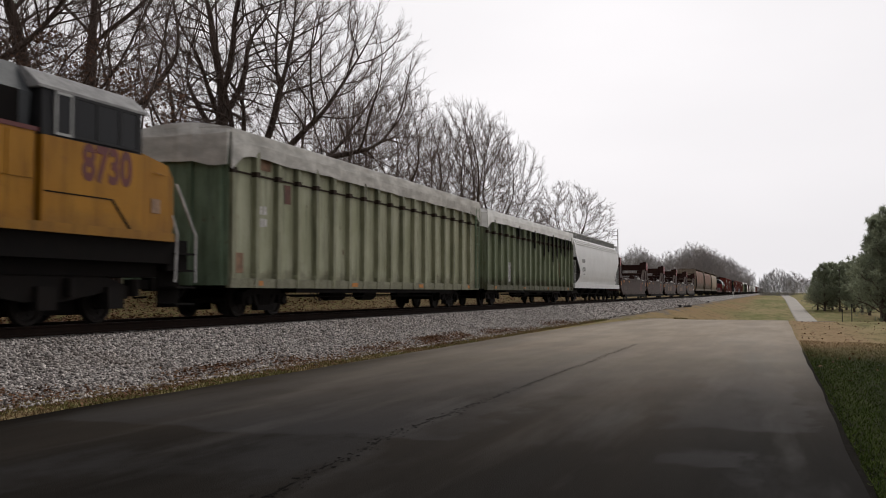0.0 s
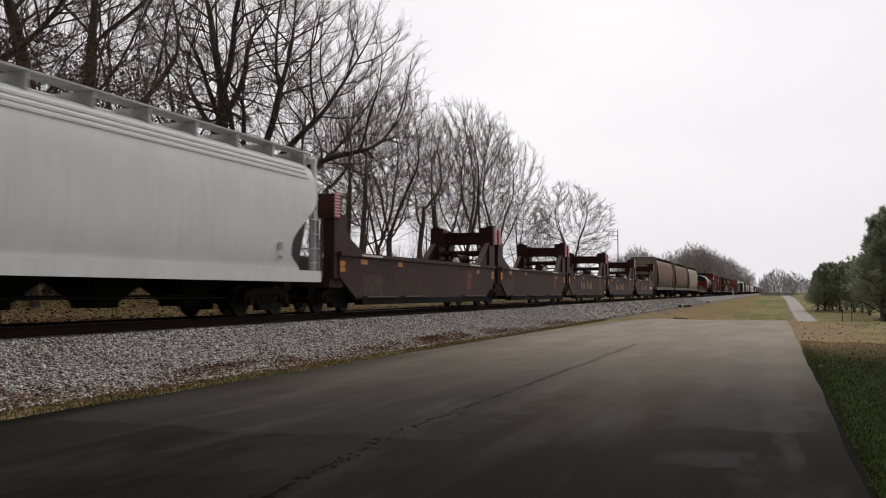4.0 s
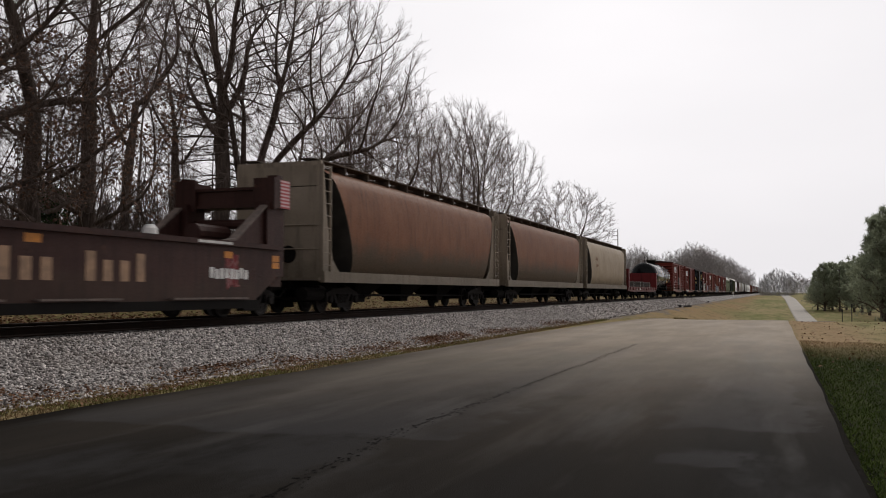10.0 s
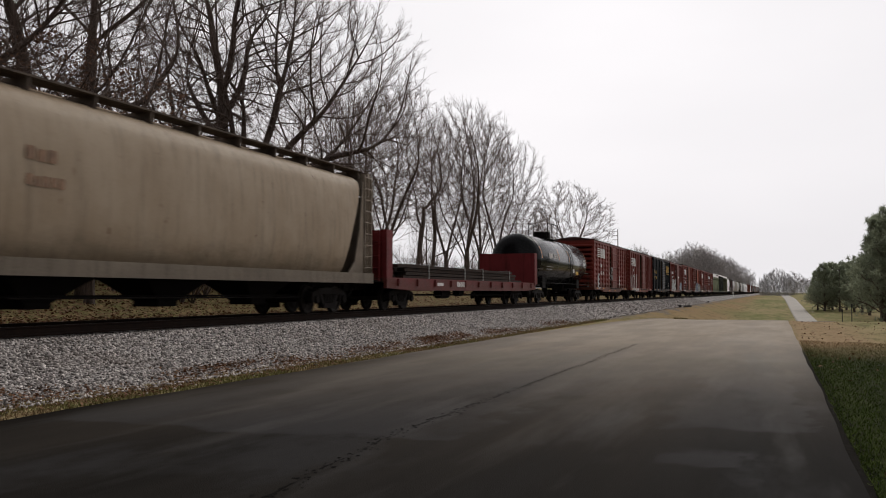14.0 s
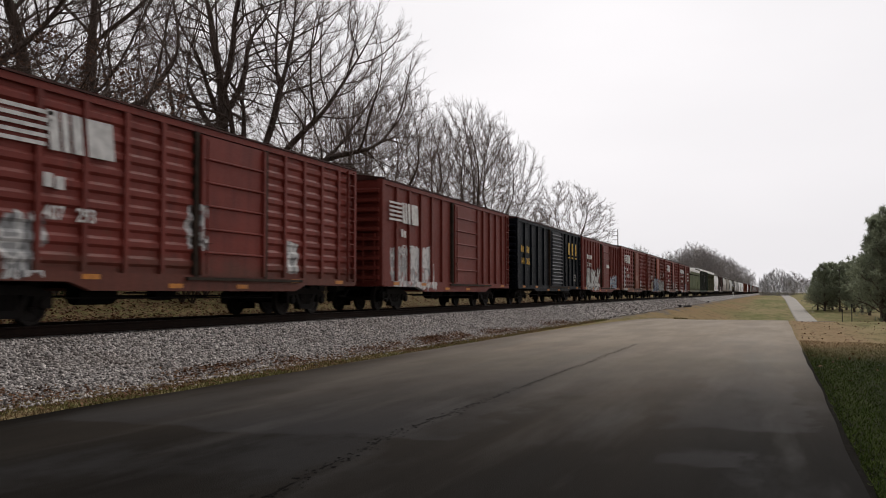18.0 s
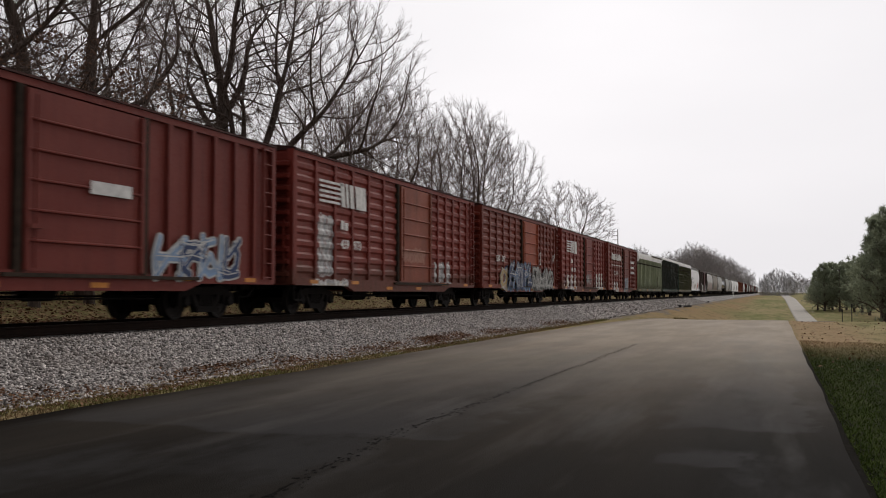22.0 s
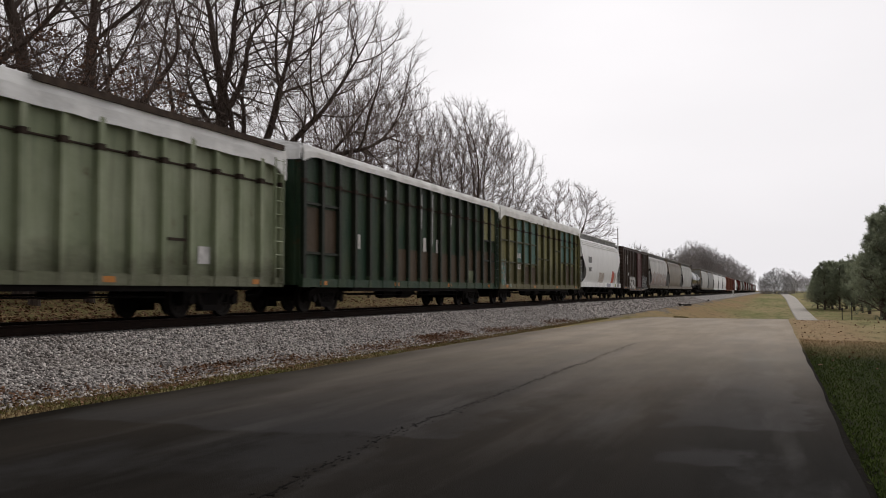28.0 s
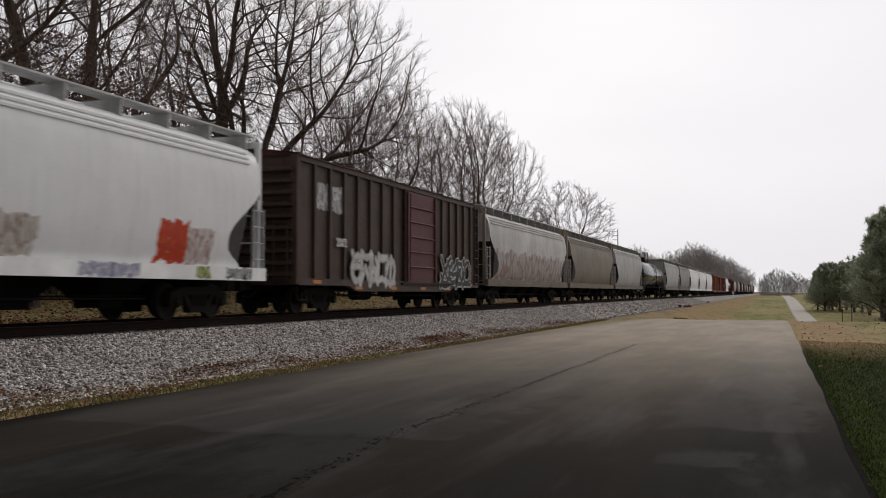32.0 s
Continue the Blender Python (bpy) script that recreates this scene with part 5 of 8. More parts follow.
def locomotive(s0, s1, label, yellow, grey, group="locomotives"):
    """A road diesel; its cab and short nose are at the rear of its run."""
    car, h = thing_car("locomotive", s0, s1, label, "locomotive", group)
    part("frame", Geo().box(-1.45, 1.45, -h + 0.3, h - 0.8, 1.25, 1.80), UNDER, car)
    part("deck_edge", Geo().box(1.45, 1.56, -h + 0.3, h - 0.9, 1.72, 1.90), yellow, car)
    part("long_hood", Geo().along_y([(-1.0, 1.8), (1.0, 1.8), (1.0, 4.3), (0.7, 4.7), (-0.7, 4.7), (-1.0, 4.3)], -h + 1.2, h - 8.2), grey, car)
    part("hood_side", Geo().box(1.0, 1.02, -h + 1.2, h - 8.2, 1.8, 3.5), yellow, car)
    part("air_box", Geo().box(-1.47, 1.47, h - 8.3, h - 4.9, 1.8, 3.52), yellow, car)
    for k in range(5):
        part("cabinet_door", Geo().box(1.47, 1.49, h - 8.2 + k * 0.66, h - 7.6 + k * 0.66, 2.65, 3.46), yellow, car)
    part("equipment_cabinet", Geo().along_y([(-1.3, 3.52), (1.3, 3.52), (1.35, 4.2), (1.0, 4.75), (-1.0, 4.75), (-1.35, 4.2)], h - 8.3, h - 4.9), grey, car)
    part("cabinet_opening", Geo().box(1.31, 1.37, h - 5.9, h - 5.2, 3.6, 4.2), UNDER, car)
    part("red_stripe", Geo().box(1.472, 1.485, h - 8.3, h - 4.85, 3.50, 3.58), REDPAINT, car)
    # cab
    part("cab_lower", Geo().box(-1.54, 1.54, h - 4.8, h - 2.0, 1.8, 3.46), yellow, car)
    part("cab_upper", Geo().along_y([(-1.52, 3.46), (1.52, 3.46), (1.50, 4.30), (1.1, 4.66), (-1.1, 4.66), (-1.5, 4.30)], h - 4.8, h - 2.0), CABDARK, car)
    part("cab_roof", Geo().along_y([(-1.53, 4.31), (1.53, 4.31), (1.53, 4.36), (1.15, 4.70), (-1.15, 4.70), (-1.53, 4.36)], h - 4.9, h - 1.85), CABROOF, car)
    for y0, y1 in ((h - 4.45, h - 4.1), (h - 3.98, h - 2.75), (h - 2.66, h - 2.2)):
        win = part("cab_window", Geo().box(1.50, 1.535, y0, y1, 3.55, 4.25), GLASS, car, "dark glass")
        part("window_frame", Geo().box(1.51, 1.55, y0 - 0.05, y0, 3.50, 4.30).box(1.51, 1.55, y1, y1 + 0.05, 3.50, 4.30).box(1.51, 1.55, y0, y1, 4.25, 4.30).box(1.51, 1.55, y0, y1, 3.50, 3.55), GALV if y1 < h - 4 else CABDARK, win)
    part("window_bar", Geo().box(1.53, 1.55, h - 3.4, h - 3.34, 3.55, 4.25), CABDARK, car)
    part("windscreen", Geo().box(-1.3, 1.3, h - 2.02, h - 1.96, 3.6, 4.2), GLASS, car, "dark glass")
    part("short_nose", Geo().along_x([(h - 2.0, 1.8), (h - 0.95, 1.8), (h - 0.86, 2.1), (h - 0.9, 3.1), (h - 1.1, 3.36), (h - 2.0, 3.52)], -1.5, 1.5), yellow, car)
    part("nose_plate", Geo().box(1.5, 1.515, h - 1.65, h - 1.35, 2.3, 2.6), STENCILBROWN, car)
    part("grab_iron", Geo().tube([(1.53, h - 1.6, 3.15), (1.56, h - 1.58, 3.15), (1.56, h - 1.25, 3.12), (1.53, h - 1.22, 3.12)], [0.015] * 4, 5), yellow, car)
    part("anticlimber", Geo().box(-1.4, 1.4, h - 0.95, h - 0.2, 1.1, 1.78), UNDER, car)
    letters(car, "8730", 0.95, 1.543, h - 3.78, 2.78, REDPAINT, "number_lettering", "dark red numerals", 0.76, 0.034)
    for k in range(4):
        part("vent", Geo().box(1.472, 1.49, h - 7.6 + k * 0.5, h - 7.3 + k * 0.5, 2.25, 2.42), UNDER, car)
    part("panel_seam", Geo().box(1.542, 1.55, h - 4.75, h - 2.9, 2.44, 2.465), UNDER, car)
    part("panel_seam", Geo().along_x([(h - 2.95, 2.44), (h - 2.90, 2.465), (h - 2.35, 1.92), (h - 2.42, 1.90)], 1.542, 1.55), UNDER, car)
    # steps and white handrails at the end
    for s in (1, -1):
        for z in (0.35, 0.72, 1.09, 1.46):
            part("step", Geo().box(min(s * 1.05, s * 1.5), max(s * 1.05, s * 1.5), h - 0.75, h - 0.05, z, z + 0.04), UNDER, car)
        part("step_side", Geo().box(min(s * 1.02, s * 1.06), max(s * 1.02, s * 1.06), h - 0.78, h - 0.02, 0.3, 1.7), UNDER, car)
        part("handrail", Geo().tube([(s * 1.5, h - 0.03, 0.85), (s * 1.5, h - 0.03, 1.9), (s * 1.48, h - 0.75, 3.0)], [0.028] * 3, 6), WHITEPAINT, car, "white handrail")
        part("handrail", Geo().tube([(s * 1.5, h - 0.78, 0.85), (s * 1.5, h - 0.72, 1.9), (s * 1.48, h - 0.9, 2.3)], [0.028] * 3, 6), WHITEPAINT, car, "white handrail")
    part("side_handrail", Geo().tube([(1.5, -h + 0.8, 2.9), (1.5, h - 8.4, 2.9)], [0.02] * 2, 6), WHITEPAINT, car)
    part("walkway_skirt", Geo().box(-1.2, 1.2, -h + 0.4, h - 1.0, 0.95, 1.3), UNDER, car)
    part("fuel_tank", Geo().along_y([(-1.3, 0.55), (-1.0, 0.35), (1.0, 0.35), (1.3, 0.55), (1.4, 1.22), (-1.4, 1.22)], -3.2, 3.0), UNDER, car)
    part("air_tank", Geo().cyl((1.3, 3.2, 1.05), (1.3, 4.6, 1.05), 0.17, n=10), UNDER, car)
    for s in (-1, 1):
        tr = part("truck", Geo().box(-0.9, 0.9, -2.2, 2.2, 0.55, 0.8), UNDER, car, at=(0, s * (h - 4.3), 0))
        for x in (-1, 1):
            g = Geo().along_x([(-2.4, 0.5), (-2.4, 0.75), (-1.5, 1.0), (1.5, 1.0), (2.4, 0.75), (2.4, 0.5), (1.6, 0.62), (0.5, 0.45), (-0.5, 0.45), (-1.6, 0.62)], x * 1.08 - 0.08, x * 1.08 + 0.08)
            for y in (-1.9, 0, 1.9):
                g.box(min(x * 1.0, x * 1.26), max(x * 1.0, x * 1.26), y - 0.24, y + 0.24, 0.3, 0.74)
                g.cyl((x * 1.2, y + 0.62, 0.55), (x * 1.2, y + 0.62, 0.9), 0.11, n=8)
            part("side_frame", g, TRUCKSTEEL, tr)
        part("gear_case", Geo().box(-0.62, 0.62, -2.35, 2.35, 0.18, 0.95), UNDER, tr)
        for y in (-1.9, 0.0, 1.9):
            w = part("axle_set", WHEELSET, None, tr, at=pose(0, y, 0.42))
            LOCO_WHEELS.append((w, y))
    part("coupler", COUPLER, None, car, at=pose(0, h - 0.1, 0, 0, 0, 180))
    part("coupler", COUPLER, None, car, at=pose(0, -h + 0.1, 0))
    part("air_hoses", Geo().tube([(0.6, h, 1.1), (0.65, h + 0.25, 0.7), (0.5, h + 0.4, 0.75)], [0.03] * 3, 6), UNDER, car)
    return car, h


LOCO_WHEELS = []
CABDARK = plain("charcoal_cab_paint", (0.022, 0.022, 0.024), 0.7, 0, 0.3, 3, 0.2)
CABROOF = plain("dusty_light_roof_paint", (0.34, 0.335, 0.33), 0.8, 0, 0.3, 3, 0.2)


def well_sign():
    n = Nodes("hatched_warning_board")
    w = n.t.nodes.new("ShaderNodeTexWave")
    w.inputs["Scale"].default_value = 2.6
    w.bands_direction = "Z"
    n.link(n.mapped((1, 1, 1.3)), w.inputs["Vector"])
    c = n.mix(n.ramp(w.outputs["Fac"], 0.45, 0.6), (0.36, 0.05, 0.06), (0.55, 0.36, 0.37))
    return n.done(c, 0.6)


WELLSIGN = well_sign()
_g = Nodes("dark_cab_glass")
GLASS = _g.done((0.008, 0.008, 0.009), 0.08, 0, 0.15)
WHITE, GREY, DARK = (0.62, 0.61, 0.60), (0.30, 0.30, 0.30), (0.03, 0.03, 0.035)
BLUE, PALE, TAN = (0.03, 0.07, 0.24), (0.22, 0.32, 0.50), (0.40, 0.28, 0.12)
RUST_RED = (0.155, 0.027, 0.019)


def weave(name, c0, c1):
    n = Nodes(name)
    a = n.noise(n.mapped((1, 1, 2.5)), 1.1, 5, 0.6)
    c = n.mix(n.ramp(a, 0.35, 0.7), c0, c1)
    n.bump(n.noise(n.mapped((1, 0.6, 1.2)), 2.4, 4), 0.6, 0.05)
    return n.done(c, 0.75, 0, 0.3)


COVER_GREY = weave("grey_fabric_cover", (0.40, 0.385, 0.355), (0.62, 0.60, 0.56))
COVER_WHITE = weave("white_fabric_cover", (0.74, 0.735, 0.72), (0.90, 0.895, 0.88))


def build_train():
    green = paint("faded_green_gondola_paint", (0.335, 0.345, 0.225), rust=1.0, streak=0.6, fade=(0.46, 0.465, 0.335), stain=(3.2, 4.8, 0.45), splash=(1.35, 0.5, 0.6))
    green2 = paint("mid_green_gondola_paint", (0.165, 0.195, 0.115), rust=0.9, streak=0.6, fade=(0.25, 0.28, 0.19), stain=(2.4, 4.2, 0.9), splash=(1.5, 0.5, 0.7), tags=[(-5.9, -4.6, 1.15, 2.1, (WHITE, GREY, DARK), 0.4)])
    green3 = paint("pale_green_gondola_paint", (0.235, 0.27, 0.165), rust=1.0, streak=0.5, fade=(0.34, 0.365, 0.25), splash=(1.6, 0.6, 0.6))
    # darker than the panels: the posts' shadow side is put into this green
    gpost = paint("shaded_grimy_green_post_paint", (0.21, 0.215, 0.135), rust=1.0, streak=0.8, fade=(0.36, 0.36, 0.25), stain=(2.6, 4.6, 0.5))
    gend = paint("green_end_wall_paint", (0.12, 0.165, 0.105), rust=0.9, streak=0.7, fade=(0.20, 0.27, 0.185))
    dkgreen = paint("dark_green_gondola_paint", (0.022, 0.050, 0.030), rust=1.0, streak=0.6, fade=(0.055, 0.075, 0.04), stain=(2.6, 4.6, 0.5))
    olive = paint("olive_gondola_paint", (0.185, 0.175, 0.075), rust=1.0, streak=0.55, fade=(0.275, 0.26, 0.125), splash=(2.4, 0.8, 0.6), tags=[(-9.2, -7.4, 0.9, 2.2, ((0.10, 0.2, 0.17), (0.35, 0.36, 0.33), (0.35, 0.12, 0.03)), 0.7)])
    teal = paint("teal_patch_paint", (0.075, 0.155, 0.135), rust=0.5, streak=0.5, fade=(0.12, 0.21, 0.18))
    white = paint("white_hopper_paint", (0.72, 0.72, 0.72), rust=0.05, streak=0.12, fade=(0.78, 0.78, 0.78), rough=0.45)
    wellred = paint("brown_well_car_paint", (0.034, 0.0122, 0.0098), rust=0.9, streak=0.7, fade=(0.056, 0.024, 0.019), splash=(1.15, 0.5, 0.25), tags=[(4.2, 4.8, 0.75, 1.55, ((0.16, 0.02, 0.022), (0.24, 0.10, 0.10), (0.05, 0.015, 0.015)), 0.4), (-6.4, -4.9, 0.5, 1.2, ((0.055, 0.03, 0.026), (0.08, 0.05, 0.04), (0.04, 0.02, 0.02)), 0.5)])
    brown = paint("rust_brown_hopper_paint", (0.145, 0.047, 0.014), rust=0.8, streak=0.6, fade=(0.185, 0.070, 0.027), splash=(2.55, 0.9, 0.9))
    tan = paint("tan_hopper_paint", (0.30, 0.225, 0.15), rust=0.8, streak=0.4, fade=(0.37, 0.29, 0.205), splash=(2.0, 0.9, 0.6))
    hgrey = paint("dusty_grey_hopper_paint", (0.25, 0.205, 0.16), rust=0.7, streak=0.6, splash=(2.2, 1.2, 0.6))
    red = paint("red_flatcar_paint", (0.125, 0.016, 0.018), rust=0.7, streak=0.6, splash=(1.3, 0.4, 0.4))
    black = paint("black_tank_paint", (0.0022, 0.0022, 0.0026), rust=0.02, streak=0.2, rough=0.16, fade=(0.0035, 0.0035, 0.004), spec=0.16, dent=0.05)
    steel = plain("dark_steel_load", (0.032, 0.020, 0.015), 0.85, 0.0, 0.5, 4, 0.15)
    yel = paint("yellow_locomotive_paint", (0.34, 0.15, 0.010), rust=0.5, streak=0.6, rough=0.45, fade=(0.42, 0.195, 0.014), splash=(2.3, 0.5, 0.3))
    lgrey = paint("grey_locomotive_paint", (0.06, 0.064, 0.068), rust=0.05, streak=0.3, rough=0.5)
    locomotive(-4.8, 18.0, "yellow and grey diesel locomotive with a dusty cab", yel, lgrey)
    c, h = gondola(19.3, 39.1, "faded green tall gondola under a grey fabric cover", green, COVER_GREY, 18, 4.47, 0.58, seed=3, end_mat=gend, post_mat=gpost)
    bars(c, 1.47, word_bars(3, -h + 1.25, 2.62, 0.62, 0.22) + word_bars(4, -h + 1.25, 2.30, 0.62, 0.22), WHITEPAINT)
    bars(c, 1.48, [(-h + 0.2, 1.1, 0.5, 0.5), (-h + 1.3, 3.75, 0.7, 0.3)], FAINTRUST, "rusty_patch")
    bars(c, 1.48, [(-h + 2.75, 3.0, 0.32, 0.5)], STENCILMAROON, "faded_emblem")
    c, h = gondola(40.4, 59.3, "green tall gondola with dark stained posts under a pale cover", green2, COVER_WHITE, 17, 4.28, 0.5, seed=5,
                   stains=[(5, 0.4), (8, 0.9), (9, 0.6), (10, 1.3), (11, 1.0), (12, 1.6), (13, 1.2), (14, 0.9), (15, 1.1), (16, 0.6)])
    bars(c, 1.48, [(h - 3.6, 1.5, 0.75, 0.95)], STENCILBROWN, "rusty_patch")
    bars(c, 1.48, [(h - 2.5, 1.3, 0.4, 0.3)], WHITEPAINT, "data_plate")
    c, h = shell_hopper(60.2, 78.7, "clean white covered hopper with a roof walkway", white, white, white, rails=True, seed=6, chutes=4, walk_mat=PALEWALK)
    bars(c, 1.566, word_bars(4, -h + 2.5, 2.62, 0.95, 0.28), GREYSTENCIL)
    letters(c, "17774", 0.42, 1.568, -h + 2.5, 2.05, GREYSTENCIL, "number_lettering")
    bars(c, 1.562, [(-h + 2.9, 1.82, 0.45, 0.08), (h - 2.6, 1.75, 0.22, 0.2), (h - 2.6, 1.5, 0.2, 0.1)], GREYSTENCIL)
    cuts = [79.4, 96.9, 112.6, 127.4, 142.9, 157.6]
    for i in range(5):
        c, h = well_unit(cuts[i], cuts[i + 1], "empty rust-brown articulated well car unit with bulkhead towers", wellred, i == 0, i == 4, i)
        if i >= 2:
            bars(c, 1.462, name_blocks(-h + 4.6), STENCILBROWN, "name_stencil")
        if i == 4:
            bars(c, 1.462, word_bars(8, h - 3.8, 0.95, 1.7, 0.25, 0.2), WHITEPAINT)
    shell_hopper(159.4, 177.8, "rust-brown covered hopper with grey dusty ends", brown, hgrey, hgrey, sheet_ends=True, ribs=0, walk_mat=HWALK, seed=10)
    shell_hopper(179.2, 198.3, "rust-brown covered hopper streaked with grey dust", brown, hgrey, hgrey, sheet_ends=True, ribs=0, walk_mat=HWALK, seed=11)
    c, h = shell_hopper(199.4, 218.1, "dusty tan covered hopper with grey sills", tan, hgrey, hgrey, sheet_ends=True, ribs=0, walk_mat=HWALK, seed=12)
    bars(c, 1.565, word_bars(3, -h + 3.6, 2.95, 0.8, 0.24) + word_bars(5, -h + 3.6, 2.5, 1.0, 0.2), FAINTRUST)
    c, h = bulkhead_flat(219.0, 240.1, "red bulkhead flatcar with a low load of dark steel", red, steel)
    bars(c, 1.503, word_bars(6, -h + 7.6, 0.85, 1.3, 0.2), WHITEPAINT)
    bars(c, 1.503, [(-h + 5.0, 0.88, 0.9, 0.12)], WHITEPAINT)
    tank_car(240.6, 255.6, "glossy black tank car with white stencils", black)
    m1 = paint("red_boxcar_paint_a", RUST_RED, splash=(1.6, 0.6, 0.5), rust=0.5, streak=0.5, fade=dim(RUST_RED, 1.3), tags=[(-6.2, -5.2, 0.9, 2.0, (GREY, WHITE, DARK), 0.6), (3.6, 4.3, 1.1, 2.0, (WHITE, GREY, DARK), 0.5), (-0.9, -0.3, 1.6, 2.6, (WHITE, GREY, RUST_RED), 0.4)])
    c, h = boxcar(257.2, 273.0, "rusty red ribbed boxcar with a striped emblem", m1, m1, (0.9, 3.0), (6, 5), beads=9, seed=21)
    horse_logo(c, -h + 1.35, 3.2, 3.2, 0.72, 1.575)
    bars(c, 1.575, word_bars(2, -h + 2.6, 2.5, 0.6, 0.26), WHITEPAINT)
    letters(c, "407  293", 0.36, 1.577, -h + 2.6, 1.95, WHITEPAINT, "number_lettering")
    m2 = paint("red_boxcar_paint_b", (0.15, 0.029, 0.021), rust=0.2, streak=0.35, fade=(0.175, 0.038, 0.028), tags=[(-6.9, -2.6, 0.75, 1.8, (WHITE, GREY, (0.3, 0.08, 0.06)), 0.75), (-7.0, -4.2, 1.5, 2.2, (GREY, WHITE, RUST_RED), 0.45), (-5.4, -3.0, 1.5, 2.3, (WHITE, WHITE, GREY), 0.5)])
    c, h = boxcar(275.1, 290.7, "red smooth-sided boxcar with white drip graffiti", m2, m2, (1.0, 3.3), (6, 5), seed=22)
    horse_logo(c, -h + 0.55, 3.05, 2.75, 0.72, 1.575)
    bars(c, 1.575, word_bars(2, -h + 1.6, 2.55, 0.5, 0.26), WHITEPAINT)
    letters(c, "451  773", 0.34, 1.577, -h + 1.6, 2.05, WHITEPAINT, "number_lettering")
    m3 = paint("black_boxcar_paint", (0.0022, 0.0034, 0.0062), rust=0.1, streak=0.3, rough=0.55, fade=(0.005, 0.007, 0.012), spec=0.09, dent=0.6)
    dsil = plain("dark_louvred_door", (0.016, 0.019, 0.026), 0.6, 0.0, 0.3, 3, 0.15)
    c, h = boxcar(292.4, 308.6, "blue-black boxcar with a louvred door and yellow letters", m3, dsil, (0.7, 3.2), (5, 5), louvre=True, seed=23, sill_mid=0.7)
    for k, a in enumerate((0.0, 1.05, 2.15)):
        bars(c, 1.575, [(h - 3.95 + a, 3.0, 0.34, 0.75)], YELLOWPAINT, "yellow_emblem")
        bars(c, 1.575, [(h - 4.05 + a, 2.78, 0.55, 0.08)], YELLOWPAINT, "yellow_underline")
    bars(c, 1.575, word_bars(2, -h + 0.6, 2.7, 0.62, 0.34, 0.4) + word_bars(2, -h + 1.75, 2.7, 0.62, 0.34, 0.4), YELLOWPAINT)
    letters(c, "141 386", 0.46, 1.577, -h + 0.6, 2.1, YELLOWPAINT, "number_lettering")
    bars(c, 1.575, [(h - 2.3, 1.35, 0.5, 0.05), (h - 2.3, 1.72, 0.5, 0.05), (h - 2.3, 1.35, 0.05, 0.42), (h - 1.85, 1.35, 0.05, 0.42)], WHITEPAINT, "data_panel")
    m4 = paint("red_boxcar_paint_c", (0.15, 0.028, 0.021), rust=0.35, streak=0.35, fade=(0.175, 0.037, 0.027), tags=[(-6.9, -1.9, 0.8, 1.7, (WHITE, GREY, DARK), 0.95)])
    c, h = boxcar(309.3, 325.4, "red boxcar with large white and pale blue graffiti", m4, m4, (1.0, 3.4), (7, 6), seed=24)
    graffiti(c, -6.7, -1.9, 1.0, 2.3, 5, SPRAY['white'], SPRAY['black'], seed=7)
    graffiti(c, 3.0, 6.2, 0.95, 1.9, 4, (SPRAY['pale_blue'], SPRAY['blue']), SPRAY['white'], seed=8, shine=SPRAY['white'])
    bars(c, 1.575, word_bars(4, -h + 1.5, 2.95, 2.0, 0.3), WHITEPAINT)
    letters(c, "53  20  22", 0.36, 1.577, -h + 1.5, 2.45, WHITEPAINT, "number_lettering")
    bars(c, 1.64, [(1.0, 2.5, 1.2, 0.25)], WHITEPAINT)
    m5 = paint("red_boxcar_paint_d", RUST_RED, splash=(1.7, 0.6, 0.5), rust=0.6, streak=0.5, fade=dim(RUST_RED, 1.35), tags=[(-6.5, -5.4, 1.1, 2.9, (GREY, WHITE, RUST_RED), 0.5), (3.2, 5.0, 1.0, 1.8, (GREY, WHITE, DARK), 0.5), (-7.0, -4.6, 0.7, 1.0, (WHITE, GREY, TAN), 0.4)])
    dr5 = paint("bright_red_door_paint", (0.19, 0.052, 0.030), rust=0.4, streak=0.35, tags=[(-0.4, 2.0, 1.7, 2.2, ((0.3, 0.14, 0.10), (0.3, 0.14, 0.1), RUST_RED), 0.4)])
    c, h = boxcar(326.4, 342.5, "red ribbed boxcar with a brighter door and striped emblem", m5, dr5, (1.0, 3.2), (6, 6), beads=9, seed=25, eave=4.54)
    horse_logo(c, -h + 1.5, 3.2, 3.3, 0.72, 1.575)
    bars(c, 1.575, word_bars(2, -h + 2.9, 2.5, 0.55, 0.26), WHITEPAINT)
    letters(c, "459  973", 0.38, 1.577, -h + 2.9, 1.95, WHITEPAINT, "number_lettering")
    m6 = paint("red_boxcar_paint_e", (0.13, 0.026, 0.016), rust=0.6, streak=0.5, tags=[(-3.8, 0.9, 0.70, 1.9, (PALE, (0.12, 0.2, 0.35), DARK), 0.8), (1.0, 6.0, 0.7, 1.75, ((0.25, 0.26, 0.23), GREY, (0.12, 0.12, 0.1)), 0.7), (-4.6, -3.5, 0.7, 1.5, ((0.5, 0.36, 0.14), PALE, WHITE), 0.5)])
    dr6 = paint("orange_red_door_paint", (0.22, 0.045, 0.018), rust=0.3, streak=0.3, tags=[(-3.8, 0.9, 0.70, 1.9, (PALE, (0.12, 0.2, 0.35), DARK), 0.8), (1.0, 6.0, 0.7, 1.75, ((0.25, 0.26, 0.23), GREY, (0.12, 0.12, 0.1)), 0.7)])
    c, h = boxcar(343.7, 359.0, "red boxcar with blue and grey graffiti along its foot", m6, dr6, (0.9, 3.3), (6, 6), beads=9, seed=26, eave=4.54)
